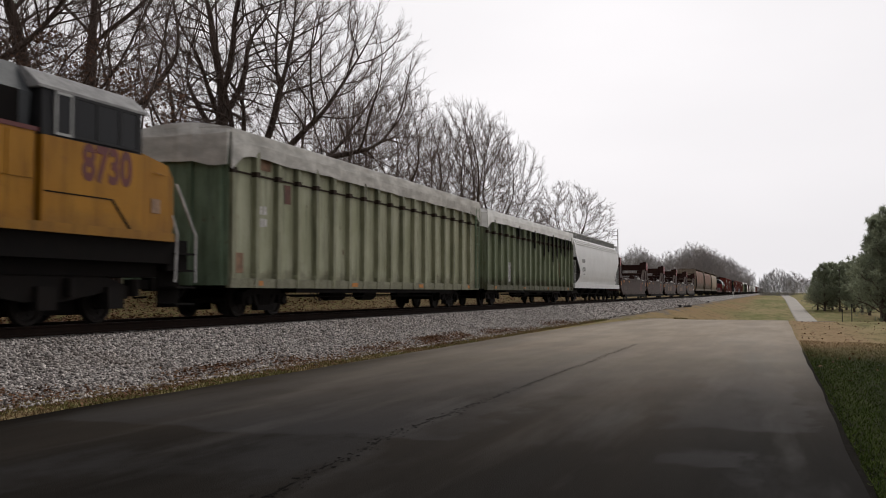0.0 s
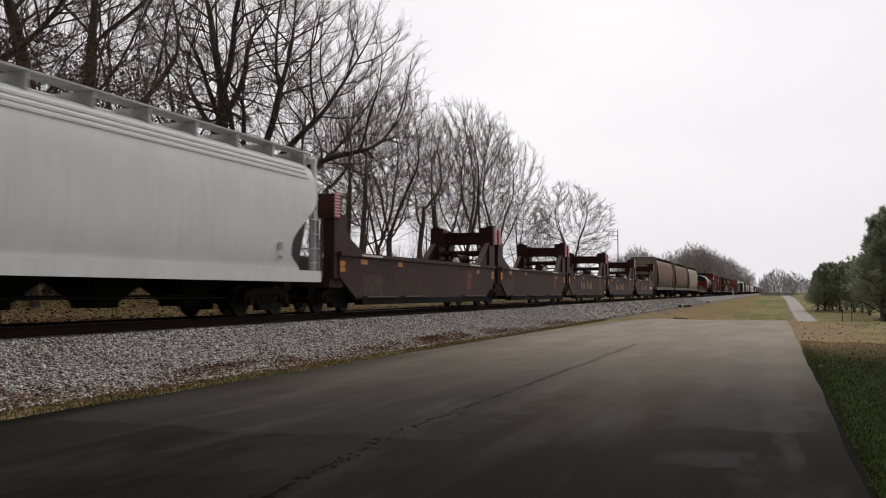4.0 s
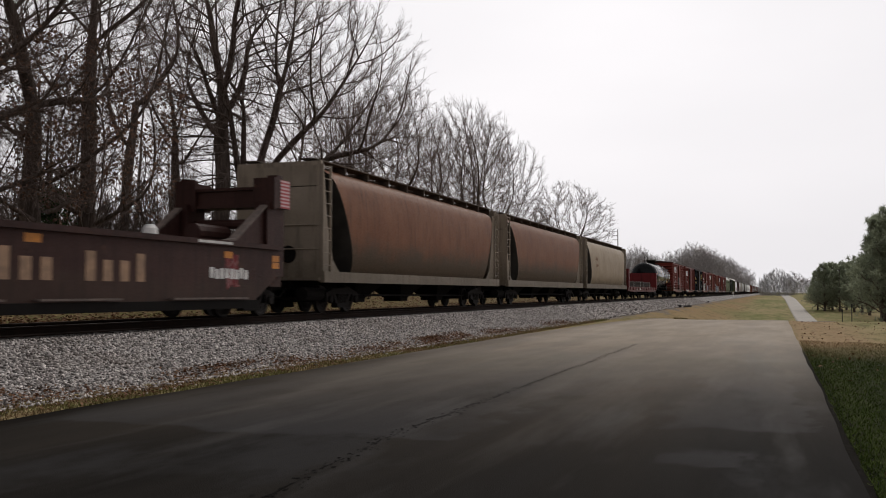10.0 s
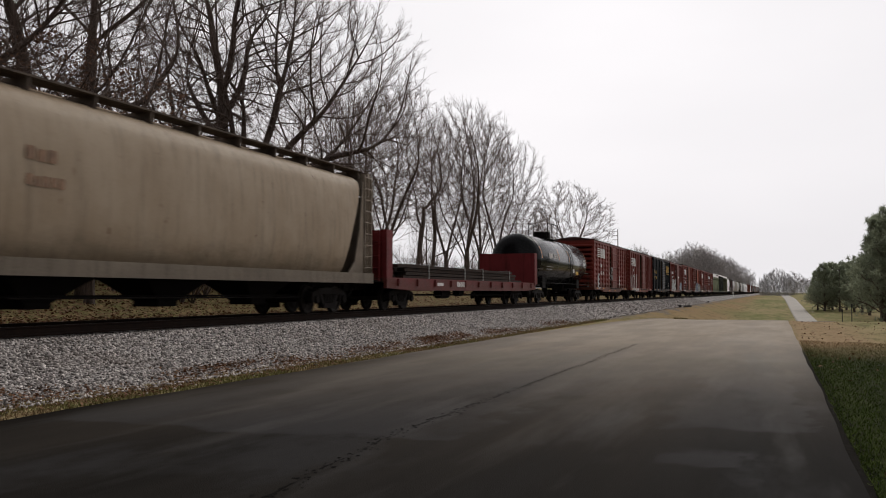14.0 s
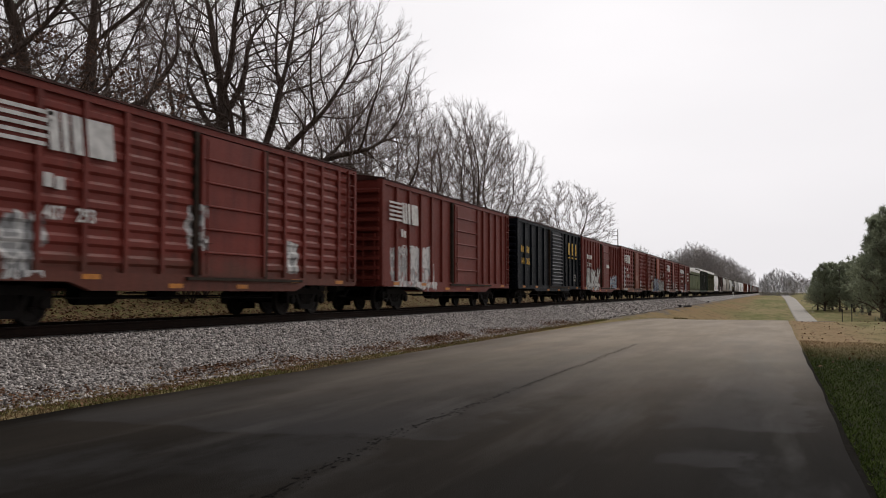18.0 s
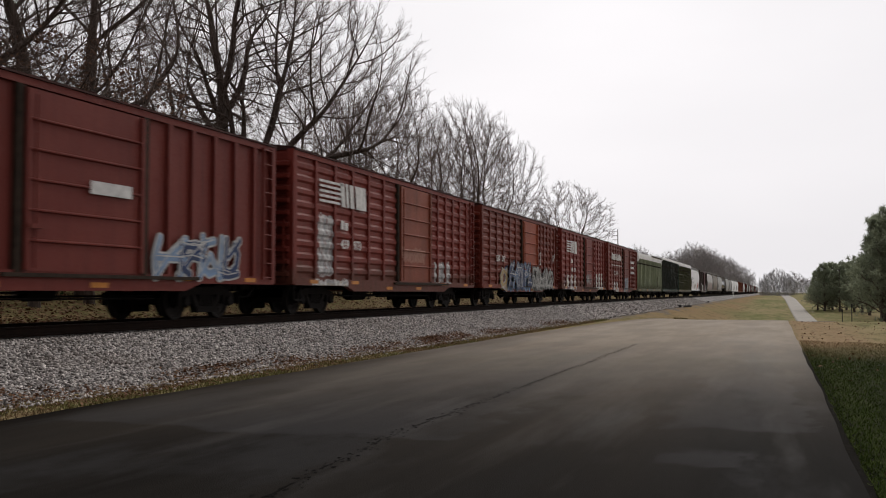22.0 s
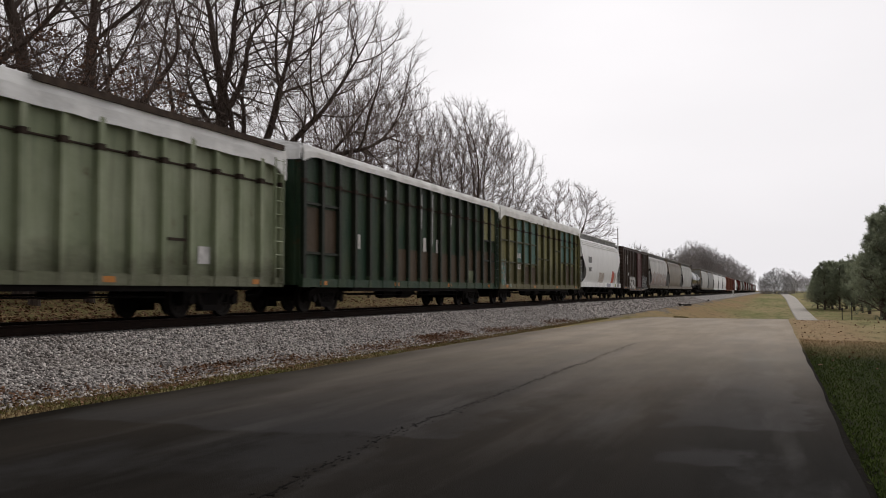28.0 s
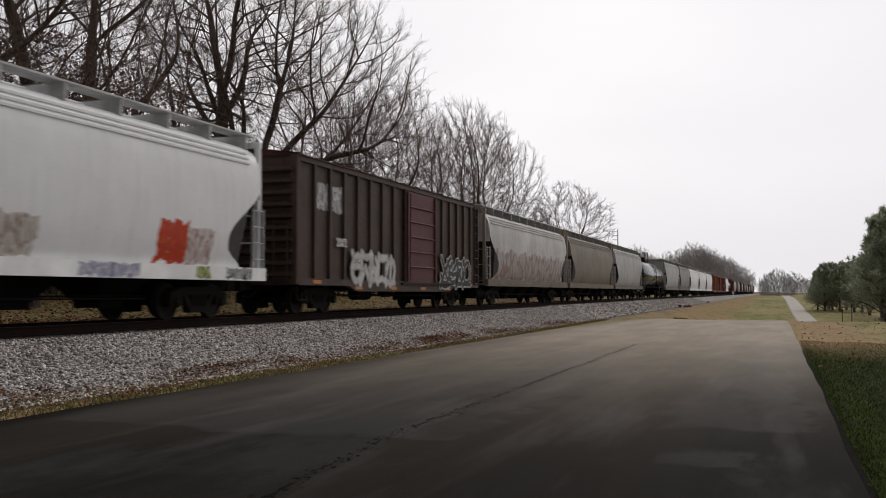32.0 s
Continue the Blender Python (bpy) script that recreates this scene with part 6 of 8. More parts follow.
    graffiti(c, -3.6, 0.8, 0.82, 2.1, 6, (SPRAY['blue'], SPRAY['mid_blue'], SPRAY['blue']), SPRAY['black'], x=1.66, seed=11, shine=SPRAY['white'])
    graffiti(c, -4.9, -3.9, 0.85, 1.75, 1, SPRAY['sand'], SPRAY['white'], seed=29)
    graffiti(c, 1.0, 5.8, 0.82, 1.95, 6, SPRAY['grey'], SPRAY['black'], x=1.66, seed=12, shine=SPRAY['white'])
    for k, (y, z, hh) in enumerate(((2.6, 2.5, 0.5), (3.1, 2.1, 0.8), (6.3, 2.4, 0.45), (6.6, 2.6, 0.3))):
        part('paint_smear', Geo().along_x([(y, z), (y + 0.16, z + 0.05), (y + 0.13, z + hh), (y + 0.02, z + hh * 0.9)], 1.575, 1.579), SPRAY['white'], c)
    letters(c, "530  397", 0.40, 1.577, -h + 2.2, 2.1, WHITEPAINT, "number_lettering")
    m7 = paint("red_boxcar_paint_f", RUST_RED, splash=(1.7, 0.6, 0.5), rust=0.6, streak=0.45, fade=dim(RUST_RED, 1.35), tags=[(-6.9, -3.4, 0.75, 1.75, (WHITE, (0.12, 0.06, 0.09), (0.45, 0.33, 0.16)), 0.8), (3.6, 6.4, 0.85, 2.0, (WHITE, GREY, TAN), 0.65), (-0.4, 1.8, 1.2, 1.9, (GREY, RUST_RED, DARK), 0.5)])
    c, h = boxcar(360.2, 375.9, "red ribbed boxcar with white graffiti patches", m7, m7, (0.9, 3.2), (6, 5), beads=9, seed=27, eave=4.54)
    horse_logo(c, -h + 1.4, 3.15, 3.2, 0.78, 1.575)
    bars(c, 1.575, word_bars(2, -h + 2.7, 2.5, 0.55, 0.26), WHITEPAINT)
    letters(c, "409  219", 0.38, 1.577, -h + 2.7, 1.95, WHITEPAINT, "number_lettering")
    m8 = paint("red_boxcar_paint_g", (0.145, 0.029, 0.019), rust=0.5, streak=0.5, tags=[(-5.6, -3.0, 0.65, 1.5, (GREY, WHITE, RUST_RED), 0.5), (-0.2, 2.2, 0.65, 1.9, ((0.16, 0.18, 0.24), GREY, DARK), 0.8)])
    c, h = boxcar(377.1, 393.0, "red boxcar with white block lettering high on its side", m8, m8, (1.3, 3.4), (6, 6), beads=9, seed=28, eave=4.54)
    bars(c, 1.575, word_bars(8, -h + 1.6, 3.25, 4.9, 0.5, 0.3), WHITEPAINT, "name_stencil")
    letters(c, "53 24 14", 0.42, 1.577, -h + 2.8, 2.05, WHITEPAINT, "number_lettering")
    bars(c, 1.575, word_bars(8, h - 4.0, 3.2, 2.2, 0.22) + word_bars(7, h - 4.0, 2.75, 2.0, 0.2) + word_bars(9, h - 4.0, 2.3, 2.3, 0.2), WHITEPAINT)
    bars(c, 1.575, word_bars(24, -h + 1.6, 2.8, 4.9, 0.07, 0.3), WHITEPAINT)
    c, h = gondola(393.9, 413.1, "pale green tall gondola under a torn white cover", green3, COVER_WHITE, 19, 4.3, 0.5, seed=31)
    part("roof_plank", Geo().along_y([(1.60, 4.33), (1.67, 4.33), (1.67, 4.47), (1.60, 4.47)], 0.6, h - 0.1), PLANK, c, "bare dark board under the torn cover")
    bars(c, 1.48, [(h - 3.7, 1.25, 0.45, 0.4), (-h + 6.1, 1.3, 0.3, 0.35)], WHITEPAINT, "data_plate")
    part("hatch_latch", Geo().cyl((1.62, h - 4.4, 1.2), (1.62, h - 4.4, 2.3), 0.025, n=6).box(1.58, 1.64, h - 5.0, h - 4.35, 1.72, 1.78), OLDRUST, c)
    # two dark post paints that include the shade of the recesses beside the posts
    dpost = paint("shaded_dark_green_post_paint", (0.012, 0.018, 0.011), rust=1.0, streak=0.6, fade=(0.028, 0.03, 0.02))
    dpost2 = paint("shaded_olive_post_paint", (0.045, 0.045, 0.018), rust=1.0, streak=0.6, fade=(0.085, 0.085, 0.035))
    brn = paint("brown_panel_paint", (0.062, 0.043, 0.026), rust=0.6, streak=0.4)
    c, h = gondola(414.2, 433.4, "dark green and brown patched gondola under a white cover", dkgreen, COVER_WHITE, 17, 4.58, 0.26, seed=33, post_mat=dpost,
                   beams=[(0, 2, 3.1), (0, 2, 1.7), (15, 17, 2.9), (15, 17, 2.0)], patch=[(0, 2, 1.7, 3.0, brn), (13, 17, 0.98, 2.4, brn), (15, 17, 2.95, 4.4, olive), (6, 13, 0.98, 2.1, brn), (13, 14, 0.98, 1.5, green2)])
    bars(c, 1.48, word_bars(2, -h + 3.6, 1.95, 0.45, 0.5) + word_bars(1, -h + 9.6, 1.85, 0.4, 0.7) + word_bars(1, -h + 11.0, 1.85, 0.4, 0.7), WHITEPAINT)
    for y, z, hh in ((-h + 9.05, 2.9, 1.3), (-h + 10.2, 2.3, 2.0), (-h + 12.4, 3.2, 0.7), (-h + 5.7, 3.5, 0.5)):
        part("paint_smear", Geo().along_x([(y, z), (y + 0.09, z + 0.1), (y + 0.13, z + hh), (y + 0.03, z + hh * 0.95)], 1.606, 1.61), GREYSTENCIL, c, "pale smear on a post")
    bars(c, 1.49, [(h - 4.6, 1.5, 0.42, 0.05), (h - 4.6, 2.35, 0.42, 0.05), (h - 4.6, 1.5, 0.05, 0.9), (h - 4.23, 1.5, 0.05, 0.9), (h - 4.6, 1.9, 0.42, 0.05)], GREYSTENCIL, "data_panel")
    c, h = gondola(433.8, 452.9, "olive gondola with teal patch panels under a white cover", olive, COVER_WHITE, 13, 4.60, 0.42, seed=35, post_mat=dpost2,
                   beams=[(0, 5, 3.1), (0, 5, 2.05), (9, 12, 3.35), (9, 12, 2.35), (5, 7, 2.4), (8, 9, 3.0), (12, 13, 3.6), (12, 13, 2.8)], patch=[(2, 5, 2.05, 4.25, teal), (9, 12, 2.35, 4.25, teal), (3, 5, 0.98, 1.9, brn), (10, 12, 0.98, 2.2, brn)])
    bars(c, 1.49, word_bars(5, -h + 3.0, 2.3, 1.2, 0.26), WHITEPAINT)
    letters(c, "100825", 0.38, 1.50, -h + 3.0, 1.75, WHITEPAINT, "number_lettering")
    w2 = paint("white_hopper_paint_tagged", (0.74, 0.74, 0.74), rust=0.05, streak=0.12, fade=(0.8, 0.8, 0.8), rough=0.45, tags=[(4.0, 5.15, 1.25, 2.2, ((0.5, 0.05, 0.015), (0.42, 0.05, 0.02), (0.55, 0.10, 0.04)), 0.5), (5.1, 6.1, 1.25, 2.1, ((0.55, 0.50, 0.48), (0.35, 0.2, 0.17), WHITE), 0.35), (-1.6, 0.6, 1.25, 2.0, ((0.5, 0.45, 0.40), (0.3, 0.22, 0.18), WHITE), 0.4)])
    w2s = paint("white_sill_paint_tagged", (0.74, 0.74, 0.73), rust=0.15, streak=0.12, tags=[(1.6, 3.4, 0.94, 1.22, ((0.4, 0.4, 0.48), (0.2, 0.2, 0.3), WHITE), 0.3), (5.4, 6.0, 0.94, 1.22, ((0.35, 0.4, 0.1), (0.1, 0.12, 0.05), WHITE), 0.25), (6.6, 7.8, 0.94, 1.22, (GREY, DARK, WHITE), 0.3)])
    c, h = shell_hopper(453.6, 470.7, "white covered hopper with an orange graffiti patch", w2, w2s, white, rails=True, seed=36, chutes=4, walk_mat=PALEWALK)
    bars(c, 1.562, [(-h + 2.6, 2.62, 1.25, 0.42)], DARKSTENCIL, "emblem")
    letters(c, "288817", 0.42, 1.566, -h + 2.6, 2.02, DARKSTENCIL, "number_lettering")
    m9 = paint("dark_brown_boxcar_paint", (0.048, 0.031, 0.024), rust=0.5, streak=0.4, fade=(0.075, 0.05, 0.04), tags=[(-7.0, -5.2, 3.0, 3.8, (GREY, WHITE, DARK), 0.4)])
    d9 = paint("maroon_door_paint", (0.085, 0.028, 0.030), rust=0.3, streak=0.3)
    c, h = boxcar(472.2, 488.7, "dark brown boxcar with a maroon door and graffiti", m9, d9, (1.2, 3.1), (8, 6), seed=41)
    graffiti(c, -4.9, -1.5, 0.85, 1.9, 5, SPRAY['white'], SPRAY['grey'], seed=19)
    graffiti(c, 3.2, 6.9, 0.85, 2.0, 4, SPRAY['black'], SPRAY['white'], seed=20)
    letters(c, "2002", 0.36, 1.577, -h + 2.4, 2.0, WHITEPAINT, "number_lettering")
    g1 = paint("graffiti_grey_hopper_paint", (0.42, 0.41, 0.40), rust=0.3, streak=0.4, tags=[(-7.5, 7.0, 1.2, 2.6, ((0.35, 0.33, 0.32), (0.28, 0.17, 0.14), (0.2, 0.2, 0.2)), 1.3)])
    shell_hopper(490.2, 507.6, "grey covered hopper with faded graffiti", g1, hgrey, hgrey, rails=True, seed=42, chutes=4)
    shell_hopper(508.2, 525.4, "dull brown-grey covered hopper wagon", paint("brown_grey_hopper_paint", (0.17, 0.145, 0.115), rust=0.3), hgrey, hgrey, seed=43)
    lg = paint("light_grey_hopper_paint", (0.36, 0.36, 0.35), rust=0.2)
    shell_hopper(526.1, 542.9, "light grey rounded covered hopper", lg, hgrey, hgrey, seed=44)
    tank_car(543.8, 562.4, "dull black cylindrical tank car", black, False)
    shell_hopper(563.2, 580.5, "light grey rounded covered hopper", lg, hgrey, hgrey, seed=45)
    dg = paint("mid_grey_hopper_paint", (0.24, 0.24, 0.235), rust=0.2)
    shell_hopper(581.2, 597.0, "dusty grey rounded covered hopper", dg, hgrey, hgrey, seed=46)
    for k, a in enumerate((597.8, 616.0, 634.2)):
        shell_hopper(a, a + 17.4, "clean white rounded covered hopper", white, white, white, seed=47 + k)
    for k, a in enumerate((653.0, 671.0, 689.0)):
        mm = paint("orange_brown_boxcar_paint", (0.20, 0.065, 0.035), rust=0.4) if k < 2 else m1
        boxcar(a, a + 16.4, "weathered orange-brown steel boxcar", mm, mm, (0.8, 3.2), (6, 6), seed=52 + k)
    shell_hopper(707.0, 724.0, "clean white rounded covered hopper", white, white, white, seed=60)
    tank_car(725.0, 741.0, "dull black cylindrical tank car", black, False)
    a = 742.0
    for k in range(18):
        kind = (0, 1, 2, 1, 0, 1)[k % 6]
        if kind == 0:
            boxcar(a, a + 16.4, "weathered dark red steel boxcar", m1, m1, (0.8, 3.2), (5, 5), seed=61 + k, reflectors=3)
        elif kind == 1:
            shell_hopper(a, a + 17.0, "dusty grey rounded covered hopper", dg if k % 2 else lg, hgrey, hgrey, seed=61 + k)
        else:
            tank_car(a, a + 16.0, "dull black cylindrical tank car", black, False)
        a += 18.0


DARKSTENCIL = plain("dark_grey_stencil_paint", (0.17, 0.17, 0.17), 0.6, 0, 0.3, 5)
GREYSTENCIL = plain("grey_stencil_paint", (0.36, 0.36, 0.36), 0.6, 0, 0.3, 5)
STENCILBROWN = plain("tan_stencil_paint", (0.33, 0.20, 0.12), 0.6, 0, 0.35, 5)
STENCILMAROON = plain("faded_maroon_stencil", (0.16, 0.07, 0.05), 0.7, 0, 0.4, 5)
PLANK = plain("weathered_board_wood", (0.075, 0.055, 0.043), 0.9, 0, 0.4, 5, 0.1)
PALEWALK = plain("pale_walkway_steel", (0.50, 0.50, 0.49), 0.7, 0.1, 0.25, 4)
FAINTRUST = plain("faint_rusty_stencil", (0.26, 0.15, 0.09), 0.7, 0, 0.4, 5)
HWALK = plain("dusty_walkway_steel", (0.10, 0.078, 0.062), 0.85, 0, 0.4, 4, 0.15)
STENCILWORN = plain("worn_edge_paint", (0.13, 0.095, 0.08), 0.7, 0, 0.4, 5)
build_train()


# ---- trees ----
def unit(v):
    return v / np.maximum(np.linalg.norm(v, axis=-1, keepdims=True), 1e-9)


def sprout(rng, P, R, m, f=(0.3, 1.0), angle=(30, 60), ratio=0.5, spread=0.3, k=4, wander=0.12, up=0.1, thin=0.5, short=0.5, tip=0.35, rmin=0.0):
    """m child stems on each of the stems P (n, k, 3) with radii R."""
    n, kp = P.shape[:2]
    fr = f[0] + (f[1] - f[0]) * ((np.arange(m)[None] + rng.random((n, m))) / m)
    pos = np.clip(fr * (kp - 1), 0, kp - 1.001)
    i = pos.astype(int)
    w = (pos - i)[..., None]
    rows = np.arange(n)[:, None]
    start = P[rows, i] * (1 - w) + P[rows, i + 1] * w
    tan = unit(P[rows, i + 1] - P[rows, i])
    r0 = R[rows, i] * (1 - w[..., 0]) + R[rows, i + 1] * w[..., 0]
    length = np.linalg.norm(np.diff(P, axis=1), axis=-1).sum(1)[:, None]
    L = length * ratio * (1 - short * (fr - f[0]) / max(1e-6, f[1] - f[0])) * (1 + spread * rng.uniform(-1, 1, (n, m)))
    a = np.radians(rng.uniform(angle[0], angle[1], (n, m)))[..., None]
    phi = (np.arange(m)[None] * 2.4 + rng.uniform(0, 6.28, (n, 1)) + rng.uniform(-0.6, 0.6, (n, m)))[..., None]
    ref = np.where(np.abs(tan[..., 2:3]) > 0.9, np.array([1.0, 0, 0]), np.array([0, 0, 1.0]))
    u = unit(np.cross(tan, ref))
    v = np.cross(tan, u)
    d = tan * np.cos(a) + (u * np.cos(phi) + v * np.sin(phi)) * np.sin(a)
    d = unit(d + np.array([0, 0, up]))
    start, d, L, r0 = start.reshape(-1, 3), d.reshape(-1, 3), L.reshape(-1), r0.reshape(-1)
    out = [start]
    p = start
    for j in range(k - 1):
        p = p + d * (L / (k - 1))[:, None]
        out.append(p)
        d = unit(d + rng.normal(0, wander, d.shape) + np.array([0, 0, up * 0.5]))
    C = np.stack(out, 1)
    rad = np.maximum(rmin, np.maximum(r0 * thin, rmin)[:, None] * np.linspace(1, tip, k)[None])
    return C, rad


def tubes(stems, sides):
    """Vertices and faces for many stems."""
    V, F, base = [], [], 0
    for (P, R), n in zip(stems, sides):
        N, k = P.shape[:2]
        d = np.empty_like(P)
        d[:, 1:-1] = P[:, 2:] - P[:, :-2]
        d[:, 0], d[:, -1] = P[:, 1] - P[:, 0], P[:, -1] - P[:, -2]
        d = unit(d)
        s = unit(np.cross(d, np.array([0.23, 0.91, 0.34])))
        t = np.cross(d, s)
        q = 2 * np.pi * np.arange(n) / n
        ring = P[:, :, None] + R[:, :, None, None] * (np.cos(q)[None, None, :, None] * s[:, :, None] + np.sin(q)[None, None, :, None] * t[:, :, None])
        V.append(ring.reshape(-1, 3))
        idx = base + np.arange(N * k * n).reshape(N, k, n)
        a, b = idx[:, :-1], idx[:, 1:]
        F.append(np.stack([a, np.roll(a, -1, 2), np.roll(b, -1, 2), b], -1).reshape(-1, 4))
        base += N * k * n
    return np.concatenate(V), np.concatenate(F)


def trunk_line(rng, height, lean=(0, 0), r=0.3, k=7, wander=0.03, foot=1.35, taper=0.55):
    z = np.linspace(0, 1, k)
    x = lean[0] * z ** 1.4 * height + np.cumsum(rng.normal(0, wander, k)) * height * 0.12
    y = lean[1] * z ** 1.4 * height + np.cumsum(rng.normal(0, wander, k)) * height * 0.12
    P = np.stack([x - x[0], y - y[0], z * height - 0.25], 1)[None]
    R = r * (1 - taper * z)
    R[0] *= foot
    return P, R[None]


def tree_meshes(seed, kind, bark=None, twig=None):
    rng = np.random.default_rng(seed)
    bark, twig = bark or BARK, twig or TWIG
    if kind == "slim":
        T = trunk_line(rng, 15.0, (rng.uniform(-0.05, 0.06), 0), 0.165, 10, 0.05, taper=0.93)
        B = sprout(rng, *T, 15, (0.32, 1.0), (28, 62), 0.30, 0.35, 6, 0.10, 0.08, 0.36, 0.5, 0.3)
        C = sprout(rng, *B, 6, (0.2, 1.0), (25, 58), 0.46, 0.35, 4, 0.12, 0.08, 0.45, 0.4, 0.4, 0.008)
        D = sprout(rng, *C, 4, (0.15, 1.0), (25, 58), 0.55, 0.35, 4, 0.14, 0.08, 0.55, 0.4, 0.5, 0.006)
        E = sprout(rng, *D, 3, (0.2, 1.0), (20, 58), 0.5, 0.4, 3, 0.15, 0.08, 0.7, 0.4, 0.6, 0.0045)
        groups = ([T], [8]), ([B, C], [5, 3]), ([D, E], [3, 3])
    else:                # shrub
        T = trunk_line(rng, 0.5, (0, 0), 0.05)
        A = sprout(rng, *T, 9, (0.1, 1.0), (10, 45), 4.2, 0.35, 6, 0.12, 0.12, 0.6, 0.1, 0.35, 0.012)
        B = sprout(rng, *A, 7, (0.15, 1.0), (20, 55), 0.45, 0.3, 4, 0.14, 0.12, 0.6, 0.3, 0.5, 0.008)
        C = sprout(rng, *B, 5, (0.15, 1.0), (20, 55), 0.5, 0.3, 3, 0.14, 0.12, 0.7, 0.3, 0.6, 0.006)
        groups = ([T, A], [6, 4]), ([B], [3]), ([C], [3])
    out = []
    for (stems, sides), nm, m in zip(groups, ("trunk", "branchwork", "crown"), (bark, bark, twig)):
        out.append((nm, mesh_np(nm, *tubes(stems, sides), m, nm == "trunk")))
    return out, groups


def crown_points(rng, n, blobs, rough=0.12, hollow=0.45):
    """n points inside a union of egg-shaped blobs (x, y, z, half width, half depth, half height), fewer towards their middle."""
    vol = np.array([b[3] * b[4] * b[5] for b in blobs])
    pick = rng.choice(len(blobs), n, p=vol / vol.sum())
    B = np.array(blobs)[pick]
    d = unit(rng.normal(0, 1, (n, 3)))
    lump = 1 + rough * np.sin(3.1 * d[:, 0] + 1.3 * pick) * np.cos(4.3 * d[:, 2] + 2.1 * d[:, 1]) + rough * 0.5 * np.sin(9 * d[:, 1] + 7 * d[:, 2])
    r = (hollow ** 3 + (1 - hollow ** 3) * rng.random(n)) ** (1 / 3) * lump
    return B[:, :3] + d * r[:, None] * B[:, 3:]


def limb(start, az, elev, length, bend, step, rng, wander=0.05):
    """A limb's line: it leaves at an azimuth and elevation and bends up or down over its length."""
    n = max(2, int(length / step))
    e = np.radians(elev + bend * np.linspace(0, 1, n)) + np.cumsum(rng.normal(0, wander, n))
    a = radians(az) + np.cumsum(rng.normal(0, wander * 1.5, n))
    d = np.stack([np.cos(e) * np.cos(a), np.cos(e) * np.sin(a), np.sin(e)], 1)
    return np.asarray(start) + np.cumsum(d * step, 0)


def grow(rng, goals, lines, step=0.4, reach=5.0, stop=0.75, up=0.12, rounds=90):
    """A branching skeleton that grows from the given lines towards the goals; gives nodes and their parents."""
    P, par = [], []
    for pts, root in lines:
        for j, p in enumerate(pts):
            if j == 0 and root is None:
                par.append(-1)
            elif j == 0:
                par.append(int(np.argmin(np.linalg.norm(np.array(P) - p, axis=1))))
            else:
                par.append(len(P) - 1)
            P.append(np.asarray(p, float))
    P = [np.array(P)]
    par = list(par)
    G = goals.astype(np.float32)
    best = np.full(len(G), 1e9, np.float32)
    who = np.zeros(len(G), int)
    fresh, base = P[0].astype(np.float32), 0
    for _ in range(rounds):
        for a in range(0, len(fresh), 400):
            d = np.linalg.norm(G[:, None] - fresh[None, a:a + 400], axis=-1)
            i = d.argmin(1)
            m = d[np.arange(len(G)), i]
            hit = m < best
            best[hit], who[hit] = m[hit], i[hit] + base + a
        live = best > stop
        G, best, who = G[live], best[live], who[live]
        near = best < reach
        if not near.any():
            break
        allp = np.concatenate(P)
        src = who[near]
        v = unit(G[near] - allp[src])
        acc = np.zeros((len(allp), 3))
        np.add.at(acc, src, v)
        tips = np.unique(src)
        tips = tips[np.bincount(np.array(par)[np.array(par) >= 0], minlength=len(allp))[tips] < 4]
        if not len(tips):
            break
        d = unit(acc[tips] + rng.normal(0, 0.06, (len(tips), 3)))
        back = np.array(par)[tips]
        old = unit(allp[tips] - allp[np.maximum(back, 0)] + 1e-6)
        d = unit(d + 0.95 * old + np.array([0, 0, up]))
        base = len(allp)
        fresh = (allp[tips] + d * step).astype(np.float32)
        P.append(fresh.astype(float))
        par += tips.tolist()
    return np.concatenate(P), np.array(par)


def thicken(P, par, tip=0.008, power=2.25, base_r=None, taper=1.35):
    """Radii by the rule that a limb carries the sum of what it bears."""
    n = len(P)
    load = np.zeros(n)
    kids = np.zeros(n, int)
    np.add.at(kids, par[par >= 0], 1)
    load[kids == 0] = tip ** power
    for i in range(n - 1, -1, -1):
        if par[i] >= 0:
            load[par[i]] += load[i]
    R = load ** (1 / power)
    if base_r:
        R = tip + (base_r - tip) * np.clip((R - tip) / (R[0] - tip), 0, 1) ** taper
    return R, kids


def smoothed(P, par, kids, times=2):
    main = np.full(len(P), -1)
    for i in range(len(P) - 1, -1, -1):
        if par[i] >= 0:
            main[par[i]] = i
    ok = (par >= 0) & (main >= 0)
    for _ in range(times):
        Q = P.copy()
        Q[ok] = 0.5 * P[ok] + 0.25 * (P[par[ok]] + P[main[ok]])
        P = Q
    return P


